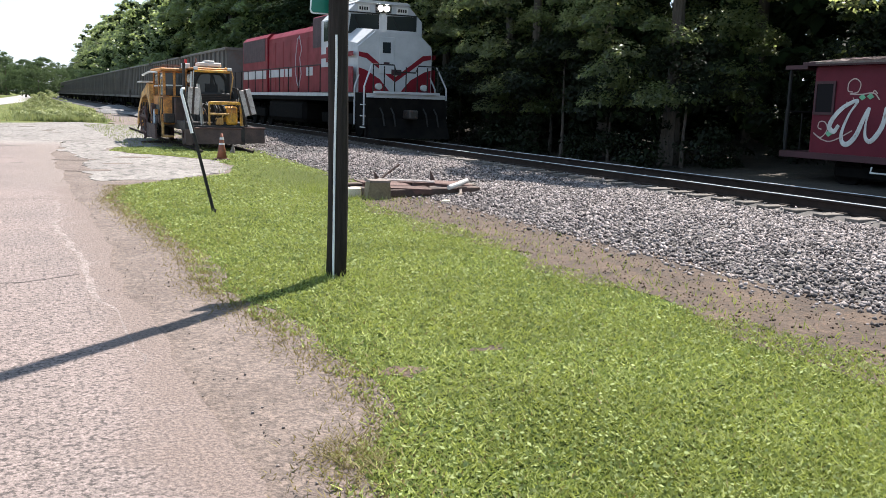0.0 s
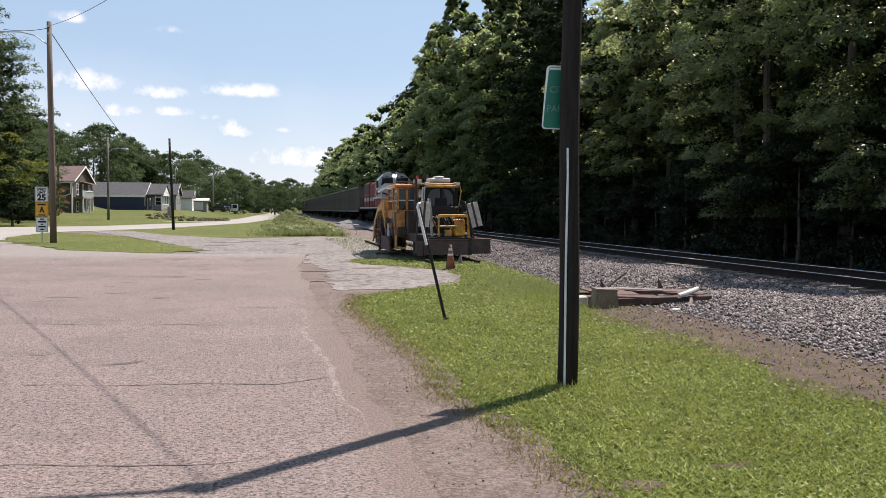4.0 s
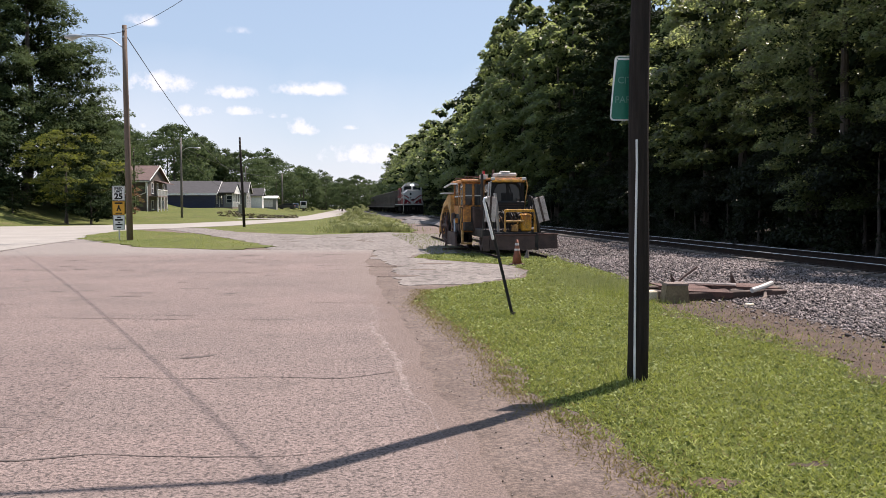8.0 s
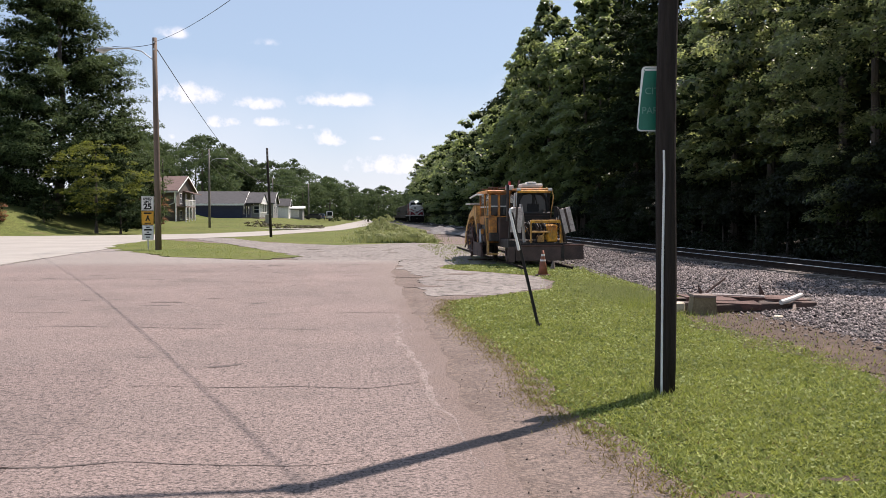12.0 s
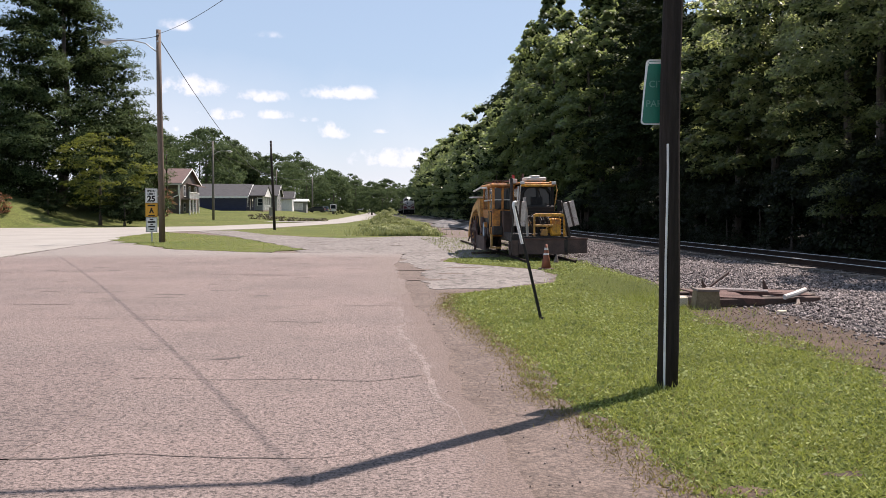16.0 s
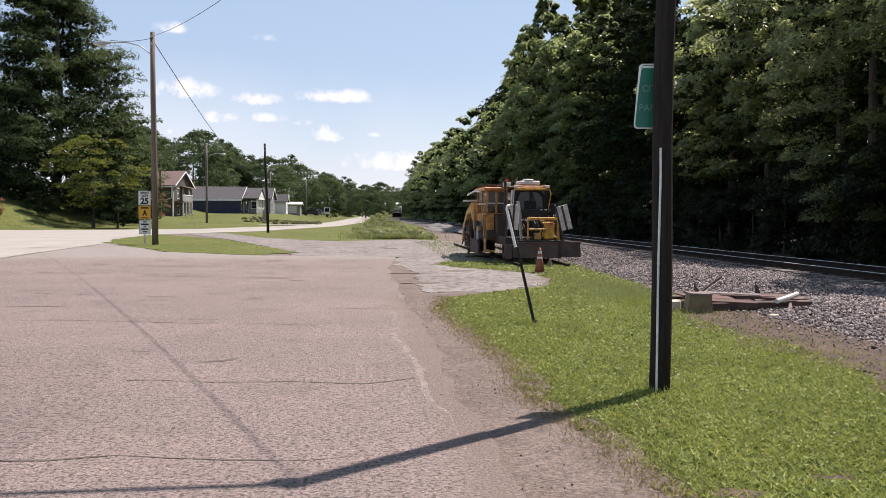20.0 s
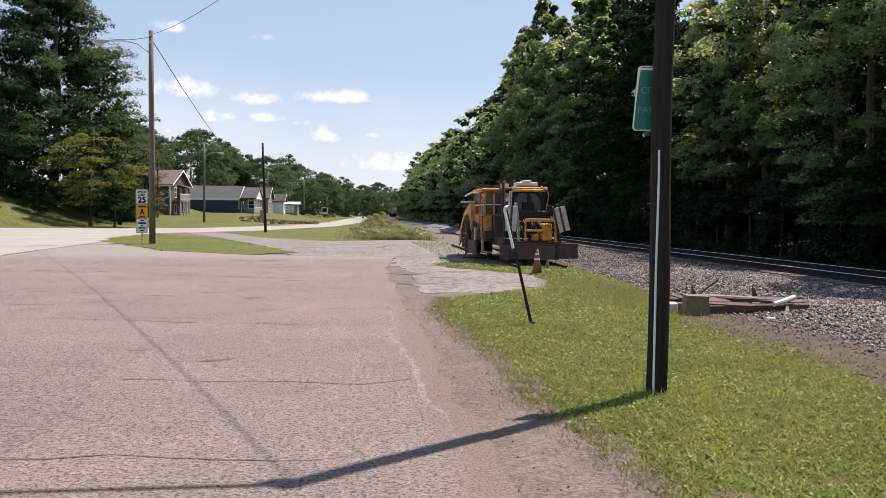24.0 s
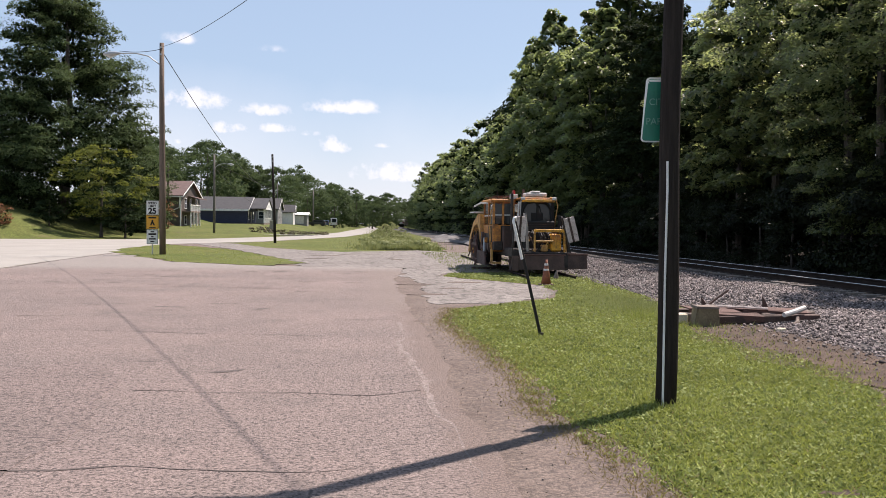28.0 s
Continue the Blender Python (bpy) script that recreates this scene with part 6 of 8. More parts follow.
    P("control_lever", tube(BM(), [(0.8, 0.9, 1.1), (0.82, 0.9, 1.5), (0.9, 0.95, 1.78)], 0.025, 6), "galv")
    P("control_bank", bx(0.62, 0.9, 0.8, 1.3, 1.15, 1.5, bevel=0.03), "black")
    P("engine_cover", bx(-0.44, 0.7, 0.9, 1.5, 0.68, 1.36, bevel=0.05), "black")
    P("radiator_shroud", bx(-0.4, 0.62, 1.2, 1.52, 1.36, 1.70, bevel=0.04), "black")
    for i in range(5):
        P("shroud_slat", bx(-0.34, 0.56, 1.185, 1.2, 1.40 + 0.055 * i, 1.42 + 0.055 * i), "dark_steel")
    P("cab_arch", tube(BM(), [(-0.44, 1.52, 1.45), (-0.42, 1.5, 2.1), (-0.3, 1.5, 2.3), (0.0, 1.5, 2.36), (0.4, 1.5, 2.3), (0.56, 1.5, 2.1), (0.6, 1.52, 1.45)], 0.05, 6), "black")
    P("air_cleaner", cyl(BM(), (0.84, 1.2, 1.42), (0.84, 1.2, 1.86), 0.13, 0.13, 14), "black")
    for x, z in ((0.72, 1.86), (0.8, 1.6), (0.92, 1.5)):
        P("hose", tube(BM(), [(x, 1.3, z), (x + 0.08, 1.0, z - 0.02), (x + 0.1, 0.7, z - 0.3), (x + 0.02, 0.5, z - 0.7)], 0.026, 6), "black")
    for x, z, r in ((-0.3, 1.15, 0.05), (-0.12, 1.2, 0.04), (0.62, 1.1, 0.05)):
        P("fitting", cyl(BM(), (x, 0.86, z), (x, 0.9, z), r, r, 10), "galv")
    P("exhaust_pipe", cyl(BM(), (-0.78, 1.6, 1.4), (-0.78, 1.6, 2.62), 0.05, 0.05, 10), "dark_steel")
    # side cab in orange
    sc = P("side_cab", bx(-1.3, -0.55, 2.5, 4.9, 0.62, 1.55, bevel=0.03), "orange", "orange side cab")
    P("cab_door", bx(-1.02, -0.6, 2.472, 2.495, 0.66, 1.52, bevel=0.006), "black", par=sc)
    P("side_skirt", bx(-1.33, -1.302, 2.95, 4.85, 0.62, 1.25), "dark_steel", "dark hydraulic side panel", par=sc)
    for y in (2.8, 3.3, 3.9, 4.4):
        P("valve", bx(-1.42, -1.33, y, y + 0.22, 0.66, 0.9, bevel=0.015), "rusty_dark", par=sc)
    for x, y in ((-1.3, 2.5), (-0.98, 2.5), (-0.62, 2.5), (-1.3, 3.6), (-1.3, 4.82), (-0.62, 4.82)):
        P("cab_pillar", bx(x, x + 0.08, y, y + 0.08, 1.5, 2.36), "orange", par=sc)
    P("window", bx(-1.22, -0.98, 2.53, 2.545, 1.58, 2.3), "cab_glass", par=sc)
    P("window", bx(-0.9, -0.62, 2.53, 2.545, 1.58, 2.3), "cab_glass", par=sc)
    P("window", bx(-1.27, -1.255, 2.6, 3.6, 1.58, 2.3), "cab_glass", par=sc)
    P("window", bx(-1.27, -1.255, 3.7, 4.8, 1.58, 2.3), "cab_glass", par=sc)
    P("side_cab_roof", bx(-1.38, -0.5, 2.4, 5.0, 2.34, 2.46, bevel=0.03), "orange", par=sc)
    P("roof_rail", tube(BM(), [(-1.5, 2.5, 2.3), (-1.55, 3.8, 2.34), (-1.6, 5.3, 2.25)], 0.035, 6), "dull_white", par=sc)
    P("grab_rail", tube(BM(), [(-1.36, 2.6, 0.7), (-1.4, 2.6, 1.4), (-1.34, 2.62, 2.1)], 0.02, 6), "faded_yellow", par=sc)
    P("side_door", bx(-1.318, -1.3, 2.62, 3.45, 0.95, 1.5, bevel=0.004), "black", "dark open side door panel", par=sc)
    P("door_strap", bx(-1.335, -1.318, 2.7, 2.78, 0.98, 1.46), "faded_yellow", par=sc)
    P("hose_reel", cyl(BM(), (-1.46, 4.3, 1.1), (-1.36, 4.3, 1.1), 0.2, 0.2, 14), "rusty_dark", par=sc)
    P("step", bx(-1.36, -1.0, 2.36, 2.62, 0.2, 0.26), "faded_yellow", par=sc)
    P("step_arm", bx(-1.36, -1.3, 2.4, 2.6, 0.2, 0.7), "faded_yellow", par=sc)
    bc = P("beacon_cage", bx(-0.72, -0.46, 2.3, 2.5, 2.46, 2.62, bevel=0.01), "dull_white")
    P("beacon", cyl(BM(), (-0.59, 2.4, 2.62), (-0.59, 2.4, 2.76), 0.055, 0.04, 10), "red_lens", "small red beacon", par=bc)
    P("beacon", cyl(BM(), (-0.25, 2.4, 2.45), (-0.25, 2.4, 2.80), 0.045, 0.035, 10), "rusty", "dull red beacon")
    P("antenna", tube(BM(), [(-1.05, 3.2, 2.46), (-1.05, 3.2, 2.8)], 0.015, 5), "black")
    # rear engine hood with sloping fender and broom drum
    bm = BM()
    prism(bm, [(4.95, 0.9), (4.95, 1.95), (5.6, 1.98), (7.2, 1.62), (8.3, 1.05), (8.75, 0.45), (8.45, 0.40), (7.8, 1.12), (6.9, 1.48), (5.9, 1.60), (5.25, 1.3)], "x", -1.42, -0.75)
    P("fender", bm, "faded_yellow", "pale yellow sloping rear fender")
    P("engine_hood", bx(-0.7, 0.85, 3.3, 8.3, 0.78, 1.75, bevel=0.06), "black")
    P("hood_top_box", bx(-0.5, 0.6, 4.8, 7.2, 1.85, 2.2, bevel=0.05), "dark_steel")
    P("canopy_plate", bx(-1.65, -0.6, 5.0, 6.4, 2.0, 2.05), "dull_white")
    P("exhaust", cyl(BM(), (0.1, 4.5, 1.8), (0.1, 4.5, 2.75), 0.06, 0.06, 10), "dark_steel")
    for x in (-1.1, 1.0):
        P("broom_drum", cyl(BM(), (x - 0.25, 6.6, 0.5), (x + 0.25, 6.6, 0.5), 0.48, 0.48, 18), "rusty_dark")
    for r, m in ((0.50, "rusty"), (0.36, "dark_steel"), (0.20, "rusty_dark")):
        ring = [(-1.41, 6.6 + r * math.cos(math.pi * q / 9), 0.62 + r * math.sin(math.pi * q / 9)) for q in range(19)]
        P("broom_ring", tube(BM(), ring, 0.04, 6), m, "rusty ring of the broom housing")
    for y0, z0, y1, z1 in ((5.3, 0.35, 5.9, 1.2), (7.2, 0.3, 7.7, 0.95), (5.7, 0.2, 7.5, 0.25)):
        P("housing_strut", tube(BM(), [(-1.44, y0, z0), (-1.44, (y0 + y1) / 2, (z0 + z1) / 2 + 0.04), (-1.43, y1, z1)], 0.035, 6), "rusty")
    for i in range(9):
        a = 2 * math.pi * i / 9
        P("broom_tine", tube(BM(), [(-1.37, 6.6 + 0.16 * math.cos(a), 0.5 + 0.16 * math.sin(a)), (-1.40, 6.6 + 0.55 * math.cos(a), 0.5 + 0.55 * math.sin(a))], 0.03, 5), "rusty")
    for y in (1.6, 4.6, 8.0):
        for x in (-0.76, 0.76):
            wheel("wheel", x, y, 0.33, 0.33, 0.12, k, M["rusty_dark"])
    P("axle_box", bx(-1.25, -0.85, 4.35, 4.85, 0.2, 0.5, bevel=0.03), "dark_steel")
    for y in (3.0, 3.6, 5.4):
        P("hydraulic_hose", tube(BM(), [(-1.33, y, 1.1), (-1.42, y + 0.1, 0.7), (-1.34, y + 0.25, 0.3), (-1.25, y + 0.1, 0.2)], 0.025, 6), "black")
    # darker gear round the side cab and the front
    P("battery_box", bx(-0.98, -0.56, 2.1, 2.46, 0.66, 1.5, bevel=0.02), "rusty_dark", "dark brown battery box")
    P("muffler", cyl(BM(), (-0.35, 4.0, 2.05), (0.45, 4.0, 2.05), 0.14, 0.14, 14), "dark_steel")
    for x in (-0.3, -0.05, 0.2, 0.45):
        P("hose", tube(BM(), [(x, 0.9, 1.3), (x + 0.05, 0.7, 1.38), (x + 0.1, 0.5, 1.2), (x + 0.08, 0.45, 0.95)], 0.02, 6), "black")
    for x, z in ((-0.62, 1.1), (-0.66, 1.35), (0.78, 1.3)):
        P("hose", tube(BM(), [(x, 1.4, z), (x - 0.1, 0.9, z - 0.1), (x - 0.06, 0.55, z - 0.35)], 0.022, 6), "black")
    P("lever_bank", bx(0.66, 0.98, 0.72, 0.8, 1.2, 1.3), "dark_steel")
    for x in (0.7, 0.78, 0.86, 0.94):
        P("lever", tube(BM(), [(x, 0.76, 1.3), (x, 0.72, 1.52)], 0.012, 5), "galv")
    P("door_window", bx(-0.96, -0.66, 2.455, 2.47, 1.05, 1.45), "cab_glass")
    P("roof_rack", tube(BM(), [(-1.3, 2.6, 2.55), (-0.6, 2.6, 2.57), (-0.6, 4.6, 2.57), (-1.3, 4.6, 2.55)], 0.02, 6), "rusty")
    P("chain_guard", bx(-1.45, -1.36, 5.6, 7.6, 0.75, 0.86, bevel=0.02), "rusty_dark")
    for y in (5.5, 6.1, 6.9, 7.5):
        P("broom_strut", tube(BM(), [(-1.38, y, 1.3), (-1.40, y + 0.12, 0.9), (-1.36, y + 0.2, 0.4)], 0.03, 6), "dark_steel")
    P("wing_blade", prism(BM(), [(3.0, 0.12), (5.3, 0.12), (5.3, 0.6), (3.2, 0.6)], "x", -1.5, -1.44), "rusty_dark", "folded side wing blade")
    P("wing_cylinder", tube(BM(), [(-1.46, 3.4, 0.6), (-1.4, 3.9, 0.95), (-1.34, 4.4, 1.2)], 0.045, 8), "galv")
    P("ladder_rail", tube(BM(), [(-1.36, 5.0, 0.3), (-1.38, 5.0, 1.9)], 0.02, 6), "faded_yellow")
    for z in (0.5, 0.8, 1.1, 1.4):
        P("ladder_rung", tube(BM(), [(-1.38, 4.75, z), (-1.38, 5.0, z)], 0.015, 5), "faded_yellow")
    # bars across the open cab windows, and what shows inside
    for y0, y1 in ((2.62, 3.58), (3.72, 4.78)):
        P("window_bar", bx(-1.285, -1.268, y0, y1, 1.86, 1.91), "dull_white", par=sc)
    for x0, x1 in ((-1.22, -0.98), (-0.9, -0.62)):
        P("window_bar", bx(x0, x1, 2.505, 2.525, 1.88, 1.92), "dull_white", par=sc)
    P("ladder_post", tube(BM(), [(-0.60, 1.36, 1.1), (-0.62, 1.34, 1.7), (-0.58, 1.36, 2.34)], 0.03, 6), "dull_white", "pale upright beside the cab")
    P("seat_back", bx(-0.12, 0.28, 1.545, 1.572, 1.46, 1.98, bevel=0.01), "black", "dark operator seat behind the glass")
    P("pane_frame", tube(BM(), [(0.12, 1.555, 1.46), (0.12, 1.555, 2.34)], 0.014, 5), "dull_white", par=cab)
    P("grab_rail", tube(BM(), [(-0.5, 1.42, 1.45), (-0.54, 1.36, 1.9), (-0.5, 1.42, 2.38)], 0.02, 6), "dull_white", par=cab)
    rnd = random.Random(91)
    for q in range(12):
        x, y, z = rnd.uniform(-0.45, 0.75), rnd.uniform(0.35, 0.9), rnd.uniform(0.72, 1.2)
        P("hose", tube(BM(), [(x, y, z), (x + rnd.uniform(-0.15, 0.15), y - 0.12, z + rnd.uniform(-0.1, 0.25)), (x + rnd.uniform(-0.25, 0.25), y - 0.05, z - rnd.uniform(0.0, 0.35))], 0.016, 5), rnd.choice(["black", "rusty_dark", "faded_yellow"]))
    for q in range(10):
        y, z = rnd.uniform(5.2, 8.0), rnd.uniform(0.25, 1.1)
        P("broom_link", tube(BM(), [(-1.46, y, z), (-1.50, y + rnd.uniform(-0.3, 0.3), z + rnd.uniform(-0.3, 0.35))], 0.028, 5), rnd.choice(["rusty", "rusty_dark", "faded_yellow", "orange"]))
    for q in range(8):
        y, z = rnd.uniform(2.6, 4.9), rnd.uniform(0.3, 1.2)
        P("side_fitting", bx(-1.46, -1.36, y, y + rnd.uniform(0.08, 0.3), z, z + rnd.uniform(0.05, 0.2), bevel=0.01), rnd.choice(["rusty", "orange", "rusty_dark", "dark_steel"]), par=sc)
    P("tool_tray", bx(-1.3, -0.98, 2.2, 2.6, 0.68, 0.98, bevel=0.02), "dark_steel")


def make_heaps():
    """Low heaps of spare ballast beside the track, beyond the machine."""
    rnd = random.Random(44)
    for x, y, ln, w, h in ((8.0, 88, 13.0, 1.2, 0.38), (9.0, 73, 12.0, 0.9, 0.32), (9.6, 103, 13.0, 1.3, 0.45)):
        bm = BM()
        rows = []
        for i in range(15):
            a = -1 + 2 * i / 14
            row = []
            for j in range(9):
                b = -1 + 2 * j / 8
                r = max(0.0, 1 - abs(a) ** 3) * max(0.0, 1 - b * b) ** 0.8
                z = h * r * (0.85 + 0.4 * noise.noise(Vector((a * 3 + x, b * 2, y)))) - 0.04
                row.append(bm.verts.new((b * w + rnd.uniform(-0.06, 0.06), a * ln / 2 + rnd.uniform(-0.1, 0.1), z)))
            rows.append(row)
        for r0, r1 in zip(rows, rows[1:]):
            for j in range(8):
                bm.faces.new((r0[j], r0[j + 1], r1[j + 1], r1[j]))
        ob = part("gravel_mound", bm, M["heap"], None, smooth=True)
        ob.matrix_world = pose(x, y, float(ballast_top(x)) if x < 9 else 0.14, 0, 0, rnd.uniform(-4, 4))
        tagged(ob, "low mound of pale spare gravel beside the track", "mound", "gravel mounds")


# ---- houses and vehicles ----
def window_unit(house, x, y, z, w, h, facing, trim="white"):
    """A framed window with a sill, set 4 cm proud of a wall that faces -y or +x."""
    win = part("window", bx(-w / 2, w / 2, -0.03, 0.02, -h / 2, h / 2), M["glass"], house)
    for a in ((-w / 2 - 0.09, -w / 2, -h / 2 - 0.09, h / 2 + 0.09), (w / 2, w / 2 + 0.09, -h / 2 - 0.09, h / 2 + 0.09), (-w / 2, w / 2, h / 2, h / 2 + 0.09), (-w / 2, w / 2, -0.025, 0.025)):
        part("frame", bx(a[0], a[1], -0.05, 0.02, a[2], a[3]), M[trim], win)
    part("sill", bx(-w / 2 - 0.12, w / 2 + 0.12, -0.1, 0.02, -h / 2 - 0.09, -h / 2), M[trim], win)
    win.matrix_basis = pose(x, y, z, 0, 0, 90 if facing == "x" else 0)


def gable_house(name, label, m, x0, x1, y0, y1, wall_h, ridge, wall, roof, axis="x", over=0.45):
    """Walls and a pitched roof whose ridge runs along an axis."""
    h = empty(name, m, label, "house")
    bm = BM()
    if axis == "x":
        prism(bm, [(y0, -1.0), (y1, -1.0), (y1, wall_h), ((y0 + y1) / 2, ridge - 0.15), (y0, wall_h)], "x", x0, x1)
    else:
        prism(bm, [(x0, -1.0), (x1, -1.0), (x1, wall_h), ((x0 + x1) / 2, ridge - 0.15), (x0, wall_h)], "y", y0, y1)
    part("wall", bm, M[wall], h)
    bm = BM()
    a, b, c = (y0, y1, (y0 + y1) / 2) if axis == "x" else (x0, x1, (x0 + x1) / 2)
    sl = (ridge - wall_h) / (c - a)
    out = [(a - over, wall_h - over * sl), (c, ridge), (b + over, wall_h - over * sl), (b + over, wall_h - over * sl + 0.16), (c, ridge + 0.18), (a - over, wall_h - over * sl + 0.16)]
    e0, e1 = (x0, x1) if axis == "x" else (y0, y1)
    prism(bm, out, axis, e0 - over, e1 + over)
    part("roof", bm, M[roof], h)
    # bargeboards on the gable ends
    for e in (e0 - over - 0.03, e1 + over + 0.002):
        for s0, s1 in (((a - over, wall_h - over * sl), (c, ridge)), ((c, ridge), (b + over, wall_h - over * sl))):
            bm = BM()
            prism(bm, [(s0[0], s0[1] - 0.04), (s1[0], s1[1] - 0.04), (s1[0], s1[1] + 0.19), (s0[0], s0[1] + 0.19)], axis, e, e + 0.028)
            part("bargeboard", bm, M["white"], h)
    return h


def make_houses():
    # brown two-storey house
    zb = 0.55
    h = gable_house("house", "dark brown two-storey house with red-brown roof, white trim", pose(0, 0, zb), -41, -27.2, 134, 149, 5.0, 7.3, "brown_siding", "roof_brown")
    for y in (137.5, 141.5, 146):
        window_unit(h, -27.2, y, 3.9, 1.3, 1.5, "x")
        window_unit(h, -27.2, y, 1.4, 1.3, 1.3, "x")
    for x in (-36, -31):
        window_unit(h, x, 134, 3.8, 1.3, 1.4, "y")
    bal = part("balcony", bx(-27.2, -25.9, 135.0, 142.5, 2.55, 2.75), M["timber"], h, "raised timber balcony")
    for y in np.arange(135.1, 142.5, 2.4):
        part("balcony_post", bx(-26.05, -25.9, y, y + 0.14, -0.5, 3.7), M["white"], bal)
    for y in np.arange(135.3, 142.4, 0.32):
        part("baluster", bx(-26.0, -25.95, y, y + 0.06, 2.75, 3.6), M["white"], bal)
    part("balcony_rail", bx(-26.06, -25.89, 135.0, 142.5, 3.6, 3.7), M["white"], bal)
    bm = BM()
    prism(bm, [(-27.2, 5.0), (-25.6, 4.62), (-25.6, 4.74), (-27.2, 5.14)], "y", 139, 146.5)
    part("porch_roof", bm, M["roof_brown"], h)
    part("downspout", tube(BM(), [(-28.9, 133.95, -0.3), (-28.9, 133.9, 2.6), (-27.4, 133.85, 3.2), (-27.3, 133.7, 4.8)], 0.07, 6), M["white"], h)
    deck = part("ground_deck", bx(-27.1, -24.9, 134.2, 137.4, -0.6, 0.35), M["timber"], h, "low timber deck with steps")
    for q in range(3):
        part("step", bx(-24.9 + 0.3 * q, -24.6 + 0.3 * q, 134.6, 136.6, -0.6, 0.12 - 0.22 * q), M["timber"], deck)
    part("eave_board", bx(-41.4, -26.8, 133.46, 133.52, 4.72, 4.92), M["dull_white"], h)
    part("corner_board", bx(-27.3, -27.15, 133.9, 134.05, -0.5, 4.95), M["white"], h)
    # blue house
    zb = 1.35
    h = gable_house("house", "low dark blue house with grey roof and white porch", pose(0, 0, zb), -33, -21.6, 165, 178, 2.75, 5.0, "blue_siding", "roof_grey")
    part("eave_board", bx(-33.4, -21.2, 164.28, 164.36, 2.40, 2.74), M["white"], h)
    part("porch_floor", bx(-21.6, -18.6, 165.3, 178, -0.4, 0.25), M["timber"], h)
    bm = BM()
    prism(bm, [(165.0, 2.75), (171.5, 4.7), (178.0, 2.75), (178, 2.9), (171.5, 4.86), (165, 2.9)], "x", -21.5, -18.2)
    part("porch_roof", bm, M["roof_grey"], h)
    bm = BM()
    prism(bm, [(165.2, 2.72), (178, 2.72), (171.5, 4.6)], "x", -18.45, -18.35)
    part("porch_gable", bm, M["white"], h)
    for y in (165.6, 168.2, 170.6, 173.6, 177.4):
        part("porch_post", bx(-18.7, -18.5, y, y + 0.2, 0.2, 2.75), M["white"], h)
    for y in np.arange(165.8, 177.4, 0.35):
        part("baluster", bx(-18.62, -18.57, y, y + 0.07, 0.3, 1.15), M["white"], h)
    part("porch_rail", bx(-18.66, -18.54, 165.6, 177.5, 1.12, 1.22), M["white"], h)
    for y in (167, 174):
        window_unit(h, -21.6, y, 1.6, 1.2, 1.4, "x")
    part("house_door", bx(-21.6, -21.54, 170, 171, 0.25, 2.35), M["white"], h)
    # pale house and smaller ones beyond
    zb = 1.5
    h = gable_house("house", "pale grey house with a white gable beyond the blue one", pose(0, 0, zb), -29, -19.5, 200, 211, 3.3, 5.6, "grey_siding", "roof_grey")
    for y in (203, 208):
        window_unit(h, -19.5, y, 1.8, 1.2, 1.5, "x")
    window_unit(h, -23, 200, 1.8, 1.3, 1.5, "y")
    h = gable_house("house", "small pale house with a narrow white gable", pose(0, 0, zb), -21.5, -17.2, 214, 219, 2.9, 4.4, "white", "roof_grey")
    window_unit(h, -17.2, 216.5, 1.6, 1.1, 1.3, "x")
    h = gable_house("garage", "low pale garage with a flat-pitched roof", pose(0, 0, zb), -18.5, -14.6, 224, 231, 2.2, 2.7, "grey_siding", "white")
    part("garage_door", bx(-17.9, -15.4, 223.95, 223.99, 0, 1.9), M["dull_white"], h)
    # front garden things
    b = empty("utility_box", pose(-14.9, 145, 0.5), "tan utility cabinet in the front garden", "utility box")
    part("cabinet_body", bx(-0.45, 0.45, -0.35, 0.35, -0.5, 1.5, bevel=0.04), M["utility"], b)
    part("cabinet_lid", bx(-0.5, 0.5, -0.4, 0.4, 1.5, 1.58, bevel=0.02), M["dull_white"], b)
    b = empty("planter", pose(-34.6, 83.2, 0.8), "dark timber planter on the grassy bank", "planter")
    part("planter_box", bx(-1.0, 1.0, -0.4, 0.4, -0.6, 0.35, bevel=0.03), M["planter"], b)
    sheet("driveway", [(-14.5, 118), (-6.8, 118), (-6.3, 123), (-14.5, 122)], 0.06, M["concrete"], "short pale concrete driveway", "driveway", 0.03, 2.0)


